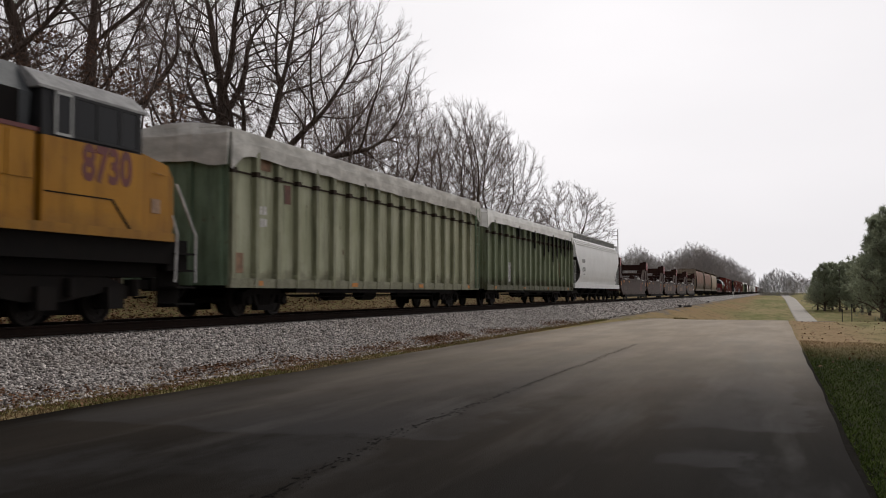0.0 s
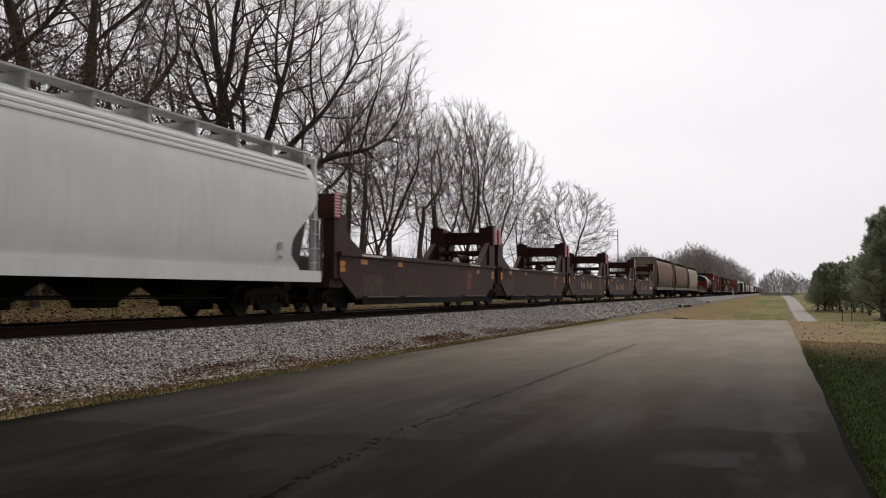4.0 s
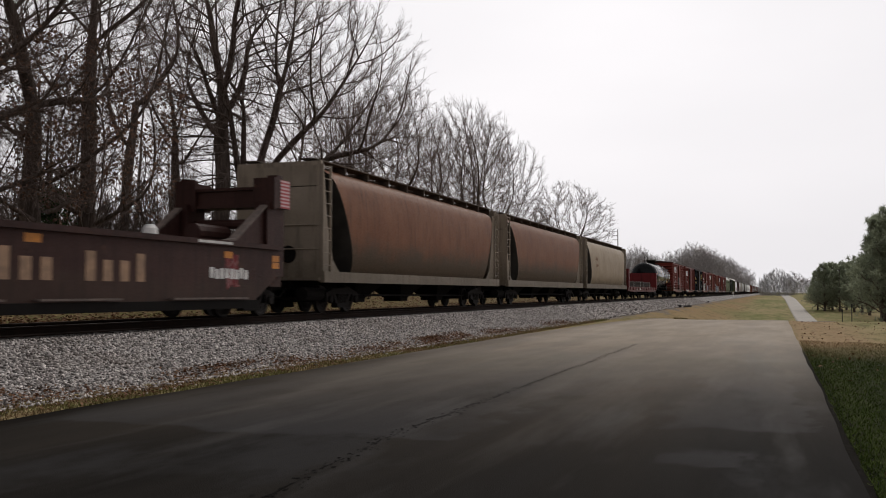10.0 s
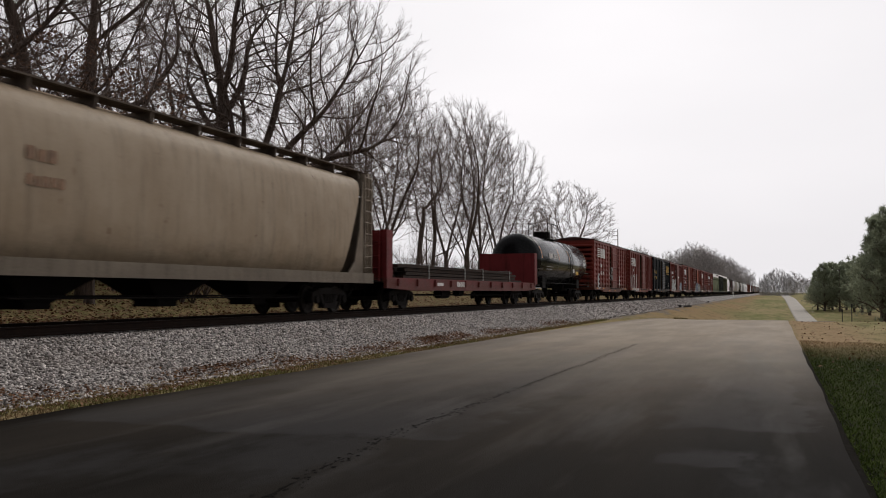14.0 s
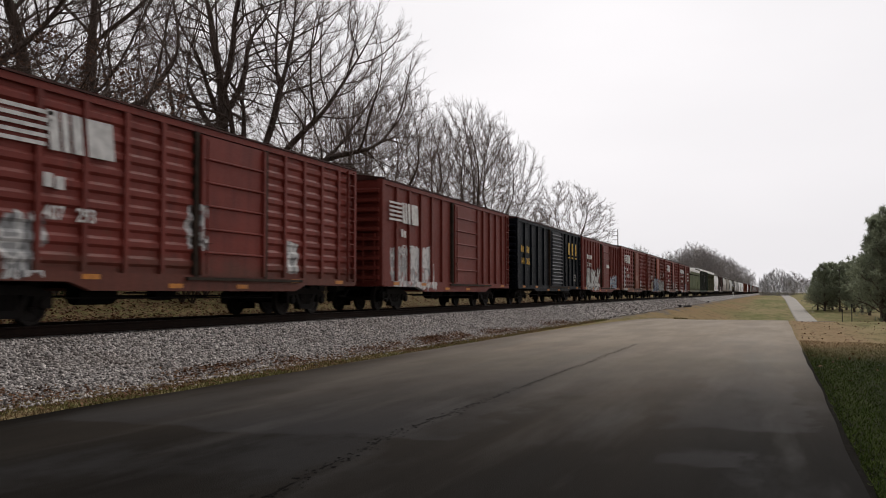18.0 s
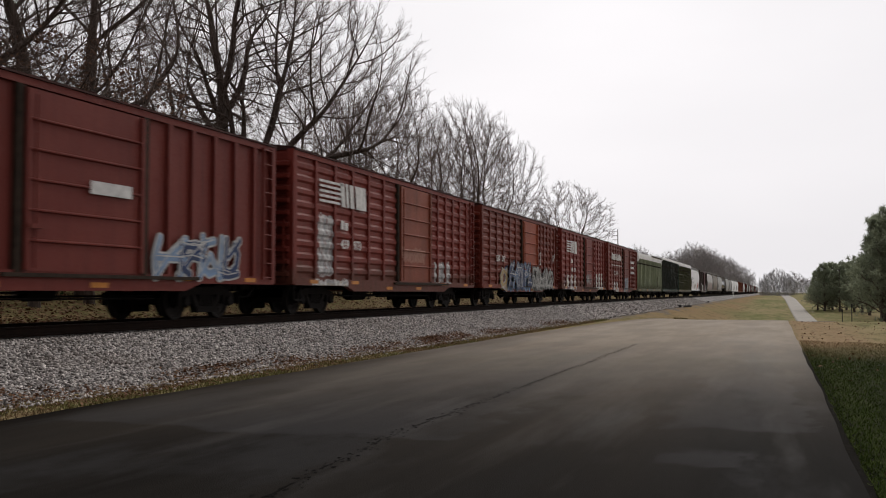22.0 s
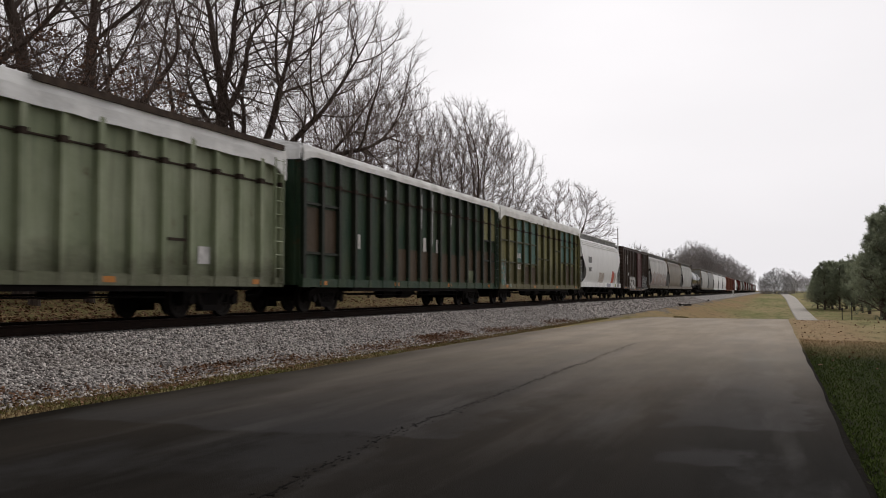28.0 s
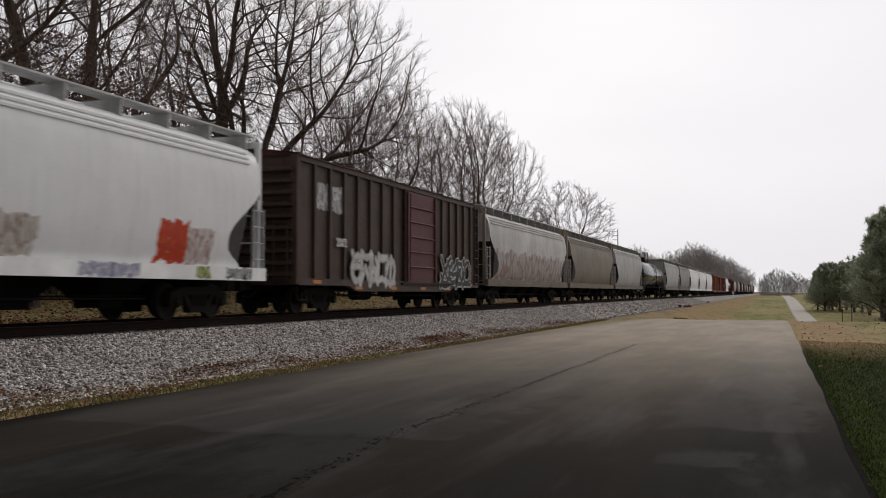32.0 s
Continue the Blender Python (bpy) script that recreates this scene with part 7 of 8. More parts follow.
def segments(P, par, R, pick, n):
    """Tapered pieces from each picked node's parent to it."""
    i = np.nonzero(pick & (par >= 0))[0]
    a, b = P[par[i]], P[i]
    own = unit(b - a)
    gp = par[par[i]]
    before = np.where((gp >= 0)[:, None], unit(a - P[np.maximum(gp, 0)] + 1e-9), own)
    same = R[par[i]] < R[i] * 1.5
    d0 = np.where(same[:, None], unit(own + before), own)
    ra = np.minimum(R[par[i]], R[i] * 1.3)
    ref = np.array([0.23, 0.91, 0.34])
    q = 2 * np.pi * np.arange(n) / n
    rings = []
    for c, d, r in ((a, d0, ra), (b + own * R[i][:, None] * 0.3, own, R[i])):
        s = unit(np.cross(d, ref))
        t = np.cross(d, s)
        rings.append(c[:, None] + r[:, None, None] * (np.cos(q)[None, :, None] * s[:, None] + np.sin(q)[None, :, None] * t[:, None]))
    V = np.stack(rings, 1)
    idx = np.arange(V.shape[0] * 2 * n).reshape(-1, 2, n)
    F = np.stack([idx[:, 0], np.roll(idx[:, 0], -1, 1), np.roll(idx[:, 1], -1, 1), idx[:, 1]], -1).reshape(-1, 4)
    return V.reshape(-1, 3), F


def twigs(rng, P, par, R, pick, per, length, width, up=0.2, angle=0.75, k=3, heart=None):
    """Fine shoots on thin branches, as slender three-sided stems."""
    i = np.repeat(np.nonzero(pick & (par >= 0))[0], per)
    w = rng.random((len(i), 1))
    start = P[par[i]] * w + P[i] * (1 - w)
    d = unit(unit(P[i] - P[par[i]]) + rng.normal(0, angle * 0.6, (len(i), 3)) + np.array([0, 0, up]))
    if heart is not None:
        d = unit(d + 0.6 * unit(start - heart))
    L = length * rng.uniform(0.45, 1.25, (len(i), 1))
    pts = [start]
    for j in range(k - 1):
        pts.append(pts[-1] + d * L / (k - 1))
        d = unit(d + rng.normal(0, 0.09, d.shape) + np.array([0, 0, up * 0.3]))
    C = np.stack(pts, 1)
    return C, width * np.linspace(1.0, 0.55, k)[None] * np.ones((len(i), 1))


def grown_tree(seed, trunk_h, r, blobs, goals, limbs=(), step=0.42, stop=0.8, twig=(3, 0.75, 0.006), sub=2, lean=(0.0, 0.0), up=0.12, bark=None, twig_mat=None, reach=5.0, tip=0.012, taper=1.35):
    """A bare tree: a trunk with limbs, branches that fill its crown, and fine twigs; limbs are (share of trunk, azimuth, elevation, length, bend)."""
    rng = np.random.default_rng(seed)
    bark, twig_mat = bark or BARK, twig_mat or TWIG
    z = np.arange(0, trunk_h + 0.01, step)
    wob = np.cumsum(rng.normal(0, 0.03, (len(z), 2)), 0)
    T = np.stack([lean[0] * z + wob[:, 0] - wob[0, 0], lean[1] * z + wob[:, 1] - wob[0, 1], z - 0.35], 1)
    lines = [(T, None)]
    for f, az, el, ln, bend in limbs:
        i = min(len(T) - 1, int(f * (len(T) - 1)))
        L = limb(T[i], az, el, ln, bend, step, rng)
        lines.append((L, i))
    G = crown_points(rng, goals, blobs)
    P, par = grow(rng, G, lines, step, reach, stop, up)
    R, kids = thicken(P, par, tip, 2.25, r, taper)
    P = smoothed(P, par, kids)
    foot = np.clip(1 - (P[:, 2] + 0.35) / 1.6, 0, 1) ** 2 * (R > r * 0.6)
    R = R * (1 + 0.5 * foot)
    thin = max(0.024, tip * 1.7)
    heavy, mid, fine = R > 0.075, (R <= 0.075) & (R > thin), R <= thin
    S = twigs(rng, P, par, R, fine, twig[0], twig[1], twig[2], heart=np.array(blobs[0][:3]) - np.array([0, 0, blobs[0][5] * 0.4]))
    E = sprout(rng, *S, sub, (0.2, 0.95), (22, 55), 0.65, 0.3, 2, 0.12, 0.12, 0.8, 0.3, 0.6, twig[2] * 0.7) if sub else None
    v1, f1 = segments(P, par, R, fine, 3)
    v2, f2 = tubes([S, E] if sub else [S], [3, 3])
    crown = mesh_np("crown", np.concatenate([v1, v2]), np.concatenate([f1, f2 + len(v1)]), twig_mat)
    return [("trunk", mesh_np("trunk", *segments(P, par, R, heavy, 8), bark, True)), ("branchwork", mesh_np("branchwork", *segments(P, par, R, mid, 5), bark)), ("crown", crown)], S[0][:, -1]


def leaf_mesh(rng, ends, per, size, mat, name, long=1.6, hang=0.3):
    """Small leaves scattered round the ends of twigs."""
    n = len(ends) * per
    c = np.repeat(ends, per, 0) + rng.normal(0, size * 1.6, (n, 3))
    a = unit(rng.normal(0, 1, (n, 3)) + np.array([0, 0, -hang]))
    b = unit(np.cross(a, rng.normal(0, 1, (n, 3))))
    s = size * rng.uniform(0.6, 1.3, (n, 1))
    q = np.cross(a, b)
    V = np.stack([c, c + a * s * long * 0.5 + b * s * 0.5, c + a * s * long + q * s * 0.2, c + a * s * long * 0.5 - b * s * 0.5], 1)
    F = np.arange(n * 4).reshape(n, 4)
    return mesh_np(name, V.reshape(-1, 3), F, mat)


def tree_thing(meshes, label, name="tree", group="bare trees behind the track", category="tree", at=None):
    ob = tagged(new(name), label, category, group)
    for nm, me in meshes:
        p = part(nm, me, None, ob)
        if nm != "trunk":
            tagged(p, kind="stuff")
    if at is not None:
        ob.matrix_basis = at
    return ob


FOCAL, YAW = 1651.6, 19.57


def copy_at(ob, m):
    """A copy at m, whatever the size of the first one."""
    return copy_thing(ob, m @ Matrix.Diagonal([1 / s for s in ob.scale] + [1]))


def spot(line_no, lat):
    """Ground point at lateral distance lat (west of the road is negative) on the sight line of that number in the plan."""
    a = radians(YAW) - math.atan((line_no - 784) / FOCAL)
    y = -lat / math.tan(a)
    return lat, y, float(ground_z(lat, y))


def depth_of(x, y):
    return -x * math.sin(radians(YAW)) + y * math.cos(radians(YAW))


def planted(first, line_no, lat, height, base, spin, lean=0.0, widen=1.0):
    x, y, z = spot(line_no, lat)
    k = height / base
    m = Matrix.Translation((x, y, z)) @ pose(0, 0, 0, 0, lean, 0) @ Matrix.Rotation(radians(spin), 4, "Z") @ Matrix.Diagonal((k * widen, k * widen, k, 1))
    return copy_at(first, m)


def build_trees():
    rng = random.Random(12)
    far_away = pose(0, -900, -60)
    kinds, tall = {}, {}
    for nm, kind, seed in (("slim_a", "slim", 11), ("slim_b", "slim", 14), ("slim_c", "slim", 19), ("shrub_a", "shrub", 31), ("shrub_b", "shrub", 32)):
        kinds[nm] = tree_meshes(seed, kind, BARK, TWIG)[0]
    # the great forked tree: one upright trunk, one that throws long limbs sideways
    kinds["oak_a"], _ = grown_tree(3, 9.5, 0.36, [(0.2, 0, 12.0, 4.4, 4.4, 5.4)], 4200, [(0.78, 150, 48, 4.0, 24), (0.9, 20, 55, 4.0, 25), (1.0, 200, 75, 4.0, 5), (1.0, 320, 70, 4.0, 8), (0.85, 250, 50, 3.5, 20)], stop=0.6, step=0.36, up=0.10, twig=(3, 0.7, 0.0055), sub=1, taper=1.1)
    kinds["oak_b"], _ = grown_tree(8, 4.6, 0.36, [(2.0, 0, 8.6, 6.6, 5.2, 7.0), (5.2, 0, 8.6, 3.0, 3.2, 2.9), (4.0, 0, 4.6, 3.4, 3.0, 1.8), (1.6, 0, 8.0, 3.0, 2.6, 3.0)], 9500,
                                   [(0.55, -6, 34, 5.0, -8), (0.7, 12, 44, 6.5, -20), (0.85, -14, 50, 7.0, -26), (0.95, 5, 62, 6.0, -24), (1.0, 35, 70, 6.0, -6), (1.0, 120, 66, 5.0, 10), (0.45, 14, 16, 4.0, -2), (1.0, 260, 60, 5.0, 0)], lean=(0.07, 0), stop=0.55, step=0.36, up=0.02, twig=(3, 0.65, 0.006), sub=1, taper=1.0)
    # tall woodland trees
    kinds["wood_a"], _ = grown_tree(21, 9.0, 0.25, [(0.2, 0, 11.5, 3.3, 3.3, 6.0)], 2200, [(0.55, 30, 40, 2.5, 25), (0.7, 190, 38, 2.5, 22), (0.8, 100, 45, 2, 20)], stop=0.75, up=0.08, twig=(2, 0.75, 0.0055), sub=1)
    kinds["wood_b"], _ = grown_tree(22, 8.0, 0.19, [(0, 0, 11, 3.0, 3.0, 6.0)], 1900, [(0.7, 200, 55, 3, 15), (0.9, 20, 62, 3, 10)], lean=(0.03, 0.02), stop=0.75, up=0.10, twig=(2, 0.75, 0.0055), sub=1)
    kinds["wood_c"], _ = grown_tree(23, 6.0, 0.22, [(-0.6, 0, 10, 4.3, 3.8, 6.0)], 2400, [(0.6, 170, 28, 4.0, 14), (0.8, 340, 35, 3.5, 16), (1.0, 80, 60, 3, 8)], lean=(-0.03, 0), stop=0.75, up=0.06, twig=(2, 0.75, 0.0055), sub=1)
    # round-crowned trees, their stems fanning out low down
    kinds["dome_a"], _ = grown_tree(5, 3.4, 0.25, [(0, 0, 10.6, 4.2, 4.2, 6.6)], 4600, [(0.7, 20, 66, 5.5, 4), (0.8, 150, 68, 5.5, 4), (0.9, 265, 66, 5, 4), (1.0, 90, 78, 6, 0), (1.0, 330, 76, 6, 0), (0.8, 200, 50, 4, 18)], stop=0.62, step=0.4, up=0.12, twig=(3, 0.6, 0.0068), sub=1, tip=0.011)
    kinds["dome_b"], _ = grown_tree(6, 4.2, 0.23, [(0.4, 0, 10.2, 4.6, 4.4, 6.2), (3.6, 0, 6.8, 2.4, 2.4, 2.0)], 4800, [(0.7, 5, 30, 4.0, 10), (0.8, 140, 62, 5.0, 6), (1.0, 240, 72, 6, 0), (1.0, 50, 70, 6, 0), (0.9, 320, 58, 4.5, 8)], stop=0.62, step=0.4, up=0.12, twig=(3, 0.6, 0.0068), sub=1, tip=0.011)
    kinds["dome_c"], _ = grown_tree(7, 2.6, 0.27, [(0, 0, 7.6, 5.3, 5.3, 5.6)], 4200, [(0.8, 0, 36, 4.5, 10), (0.9, 180, 38, 4.5, 10), (1.0, 60, 60, 5, 0), (1.0, 130, 66, 5, 0), (1.0, 240, 62, 5, 0), (1.0, 310, 70, 5, 0), (0.8, 285, 40, 4, 8), (0.8, 100, 40, 4, 8)], stop=0.62, step=0.4, up=0.03, twig=(3, 0.6, 0.009), sub=1, tip=0.013)
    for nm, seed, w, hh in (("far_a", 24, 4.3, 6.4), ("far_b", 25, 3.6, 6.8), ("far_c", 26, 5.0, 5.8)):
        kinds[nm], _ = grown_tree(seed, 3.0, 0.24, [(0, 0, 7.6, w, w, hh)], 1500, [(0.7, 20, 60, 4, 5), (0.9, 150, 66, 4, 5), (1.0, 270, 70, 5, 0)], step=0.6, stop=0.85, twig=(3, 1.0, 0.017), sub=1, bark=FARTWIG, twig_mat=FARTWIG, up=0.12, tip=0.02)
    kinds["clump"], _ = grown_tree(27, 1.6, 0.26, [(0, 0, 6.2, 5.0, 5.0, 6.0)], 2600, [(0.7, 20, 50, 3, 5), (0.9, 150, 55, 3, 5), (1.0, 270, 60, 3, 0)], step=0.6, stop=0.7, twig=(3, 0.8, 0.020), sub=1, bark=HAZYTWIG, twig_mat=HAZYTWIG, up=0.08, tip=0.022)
    for nm, ms in kinds.items():
        tall[nm] = max(v.co.z for v in ms[2][1].vertices)
    stock = {}

    def plant(nm, line_no, lat, height, spin, lean=0.0, widen=1.0, label="tall bare winter tree with fine grey-brown twigs", name="tree"):
        base = tall[nm]
        x, y, z = spot(line_no, lat)
        k = height / base
        m = Matrix.Translation((x, y, z)) @ pose(0, 0, 0, 0, lean, 0) @ Matrix.Rotation(radians(spin), 4, "Z") @ Matrix.Diagonal((k * widen, k * widen, k, 1))
        if nm not in stock:
            stock[nm] = tree_thing(kinds[nm], label, name, at=m)
            return stock[nm]
        ob = copy_at(stock[nm], m)
        return tagged(ob, label)

    twin = "large bare tree with a heavy trunk and long spreading limbs"
    plant("oak_a", 393, -23.5, 17.6, YAW, 0, 1.0, twin)
    plant("oak_b", 424, -23.2, 16.4, YAW, 0, 1.0, twin)
    plant("oak_b", -170, -21.5, 16.0, 80, 0, 0.9, twin)
    wood = "tall woodland tree, bare, with a straight dark trunk"
    for kd, line_no, lat, hh, spin, lean, wd in (("wood_a", 152, -22.0, 19.5, 40, 1, 1.0), ("wood_c", 40, -21.5, 18, YAW + 180, 0, 1.1), ("wood_b", 205, -25, 17.5, 10, 3, 1.0),
                                                 ("wood_a", 304, -26.5, 14.9, 300, -1, 1.1),
                                                 ("wood_c", 508, -26, 14.2, YAW, 4, 1.0), ("wood_b", 560, -27, 14.5, 15, 3, 1.1), ("wood_a", 610, -29, 15.5, 330, 2, 1.1), ("wood_c", 640, -27.5, 14.8, 230, 0, 1.1), ("dome_b", 690, -26, 16.0, 100, 2, 1.0),
                                                 ("wood_b", 735, -28, 15.6, 40, 3, 1.2), ("dome_a", 668, -33, 18.5, 60, 0, 1.0), ("wood_c", 765, -29, 14.4, 200, 1, 1.0)):
        plant(kd, line_no, lat, hh, spin, lean, wd, wood)
    # a deep stand behind them
    for i in range(7):
        line_no = -40 + i * 128 + rng.uniform(-18, 18)
        lat = -rng.uniform(33, 52)
        plant(rng.choice(("slim_a", "slim_b", "slim_c", "wood_b", "wood_a")), line_no, lat, rng.uniform(14, 18) if line_no < 520 else rng.uniform(11, 14), rng.uniform(0, 360), rng.uniform(-4, 6))
    # saplings and brush between the trunks
    for i in range(16):
        line_no = 20 + i * 57 + rng.uniform(-14, 14)
        plant(rng.choice(("slim_a", "slim_b", "slim_c")), line_no, -rng.uniform(22.5, 34), rng.uniform(5, 9), rng.uniform(0, 360), rng.uniform(-8, 9), rng.uniform(0.9, 1.4), "slender bare sapling among the larger trees", "sapling")
    dome = "round-crowned bare tree with dense upright twigs"
    plant("dome_a", 826, -25.5, 17.4, 0, 0, 1.0, dome)
    plant("dome_a", 850, -26.5, 17.6, 140, 0, 0.95, dome)
    plant("dome_b", 880, -25.5, 16.6, YAW, 0, 1.0, dome)
    plant("dome_a", 790, -29, 16.6, 250, 0, 0.9, dome)
    plant("dome_b", 918, -29, 13.0, 40, 0, 0.95, dome)
    plant("dome_c", 1012, -25.5, 14.9, YAW, 0, 1.0, dome)
    plant("dome_a", 960, -33, 12.4, 90, 0, 0.8, dome)
    # woods that follow the track into the distance
    tops = [(1085, 452), (1110, 446), (1130, 425), (1150, 440), (1172, 440), (1200, 440), (1225, 430), (1242, 427), (1262, 437), (1280, 452), (1300, 462), (1318, 474), (1332, 484)]
    for i in range(64):
        line_no = 1090 + 243 * (i / 63) ** 0.9 + rng.uniform(-4, 4)
        line_no = min(line_no, 1333)
        lat = -rng.uniform(21, 34) if i % 2 else -rng.uniform(34, 60)
        if line_no > 1300:
            lat = -rng.uniform(17.5, 24)
        x, y, z = spot(line_no, lat)
        top = float(np.interp(line_no, [a for a, _ in tops], [b for _, b in tops])) + rng.uniform(-5, 26)
        hh = (518 - top) * depth_of(x, y) / FOCAL + CAM_Z - z
        plant(rng.choice(("far_a", "far_b", "far_c")), line_no, lat, max(5, hh), rng.uniform(0, 360), 0, rng.uniform(0.9, 1.2), "distant bare tree at the edge of the woods")
    # a round clump and hazier trees beyond the end of the lane
    for line_no, top, yy, wd in ((1374, 475, 420, 0.95), (1362, 482, 430, 0.85), (1387, 484, 430, 0.85), (1397, 492, 440, 0.9), (1353, 494, 440, 0.8), (1410, 488, 560, 1.2), (1420, 492, 580, 1.2),
                                 (1430, 492, 570, 1.2), (1442, 492, 580, 1.2), (1454, 494, 560, 1.2), (1466, 494, 570, 1.2), (1405, 478, 600, 1.0), (1350, 498, 600, 1.0)):
        a = math.atan((line_no - 784) / FOCAL) - radians(YAW)
        x = yy * math.tan(a)
        hh = (518 - top) * depth_of(x, yy) / FOCAL + 1.6
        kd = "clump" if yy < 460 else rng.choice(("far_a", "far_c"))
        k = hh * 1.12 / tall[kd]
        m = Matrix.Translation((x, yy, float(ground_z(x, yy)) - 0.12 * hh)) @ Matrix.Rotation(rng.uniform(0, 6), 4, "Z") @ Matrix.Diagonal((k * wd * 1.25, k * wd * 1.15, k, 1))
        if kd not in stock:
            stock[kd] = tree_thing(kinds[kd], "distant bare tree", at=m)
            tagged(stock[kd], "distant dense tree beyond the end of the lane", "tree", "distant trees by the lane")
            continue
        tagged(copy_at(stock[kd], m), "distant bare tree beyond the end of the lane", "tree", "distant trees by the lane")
    # undergrowth on the bank
    for i in range(60):
        line_no = -60 + i * 18.5 + rng.uniform(-10, 10)
        plant(rng.choice(("shrub_a", "shrub_b")), line_no, -rng.uniform(20.5, 29), rng.uniform(1.6, 4.4), rng.uniform(0, 360), 0, 1.2, "tangled bare shrub on the bank", "shrub")
    for i in range(16):
        line_no = 110 + i * 24 + rng.uniform(-10, 10)
        plant(rng.choice(("shrub_a", "shrub_b")), line_no, -rng.uniform(23, 38), rng.uniform(3.5, 6.5), rng.uniform(0, 360), 0, rng.uniform(0.8, 1.2), "tall bare thicket shrub under the trees", "shrub")
    # trees that hold their dead leaves
    nr = np.random.default_rng(40)
    for k, (line_no, lat, hh) in enumerate(((60, -20.5, 8.6), (160, -20.8, 8.8))):
        if k == 0:
            ms, tips = grown_tree(44, 4.2, 0.16, [(0, 0, 6.4, 3.2, 3.2, 3.6)], 700, [(0.5, 10, 22, 2.5, 12), (0.65, 170, 25, 2.5, 12), (0.8, 80, 30, 2.2, 10), (0.8, 260, 30, 2.2, 10)], stop=0.7, up=0.04, twig=(2, 0.6, 0.006), sub=0)
            tips = tips[nr.random(len(tips)) < 0.85]
            ms = ms + [("leaves", leaf_mesh(nr, tips, 7, 0.085, DRYLEAF, "leaves"))]
            x, y, z = spot(line_no, lat)
            russet = tree_thing(ms, "young oak with clinging russet dead leaves", at=Matrix.Translation((x, y, z)) @ Matrix.Diagonal((hh / 10.4 * 1.1,) * 2 + (hh / 10.4, 1)))
        else:
            planted(russet, line_no, lat, hh, 10.4, 120 * k, 2, 1.1)
    # an ivy-covered stump among the trunks
    ir = np.random.default_rng(47)
    x, y, z = spot(92, -22.5)
    ivy = tagged(new("ivy_stump"), "old stump wrapped in dark green ivy", "stump")
    ivy.matrix_basis = Matrix.Translation((x, y, z))
    part("stump", Geo().tube([(0, 0, -0.3), (0.05, 0, 1.2), (0.0, 0.05, 3.1)], [0.22, 0.17, 0.1], 8), BARK, ivy)
    spots = np.stack([ir.normal(0, 0.30, 900), ir.normal(0, 0.30, 900), 3.4 * ir.random(900) ** 0.8], 1)
    part("ivy", leaf_mesh(ir, spots, 2, 0.09, IVY, "ivy", 1.1, 0.8), None, ivy)
    # pines beyond the verge
    pr = np.random.default_rng(50)
    pines = []
    for seed in (3, 4):
        r2 = np.random.default_rng(seed)
        T = trunk_line(r2, 7.0, (0.02, 0), 0.17, 8, 0.03)
        B = sprout(r2, *T, 44, (0.05, 0.99), (55, 88), 0.40, 0.25, 5, 0.12, 0.14, 0.35, 0.66, 0.4, 0.015)
        C = sprout(r2, *B, 7, (0.2, 1.0), (25, 60), 0.45, 0.3, 4, 0.12, 0.15, 0.5, 0.3, 0.5, 0.008)
        D = sprout(r2, *C, 3, (0.2, 1.0), (25, 60), 0.5, 0.3, 3, 0.12, 0.2, 0.6, 0.3, 0.5, 0.006)
        ends = np.concatenate([D[0][:, -1], D[0][:, 1], C[0][:, -1]])
        n, per = len(ends), 10
        c = np.repeat(ends, per, 0)
        a = unit(r2.normal(0, 1, (n * per, 3)) + np.array([0, 0, 0.35]))
        b = unit(np.cross(a, r2.normal(0, 1, (n * per, 3))))
        ln = r2.uniform(0.22, 0.42, (n * per, 1))
        V = np.stack([c - b * 0.022, c + b * 0.022, c + a * ln], 1).reshape(-1, 3)
        F = np.arange(len(V)).reshape(-1, 3)
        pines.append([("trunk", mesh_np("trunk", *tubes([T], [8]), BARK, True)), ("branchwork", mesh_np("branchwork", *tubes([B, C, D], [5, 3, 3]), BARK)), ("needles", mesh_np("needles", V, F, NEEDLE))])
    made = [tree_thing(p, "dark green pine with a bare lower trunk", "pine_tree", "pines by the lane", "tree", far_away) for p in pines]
    first = [True, True]
    for line_no, yy, top, wd in ((1446, 146, 480, 1.1), (1458, 140, 468, 1.15), (1472, 144, 464, 1.15), (1485, 138, 470, 1.15), (1497, 146, 462, 1.15), (1511, 136, 468, 1.2), (1524, 134, 458, 1.2), (1562, 100, 378, 1.15), (1590, 96, 362, 1.2), (1616, 100, 360, 1.2), (1538, 122, 452, 1.2), (1466, 150, 474, 1.1), (1560, 112, 420, 1.2)):
        hh = (518 - top) * yy / FOCAL + CAM_Z + 1.0
        a = math.atan((line_no - 784) / FOCAL) - radians(YAW)
        x = yy * math.tan(a)
        k = hh / 7.6
        m = Matrix.Translation((x, yy, float(ground_z(x, yy)))) @ Matrix.Rotation(rng.uniform(0, 6), 4, "Z") @ Matrix.Diagonal((k * wd * 0.8, k * wd * 0.8, k, 1))
        j = rng.randrange(2)
        if first[j]:
            made[j].matrix_basis, first[j] = m, False
        else:
            copy_at(made[j], m)


build_trees()


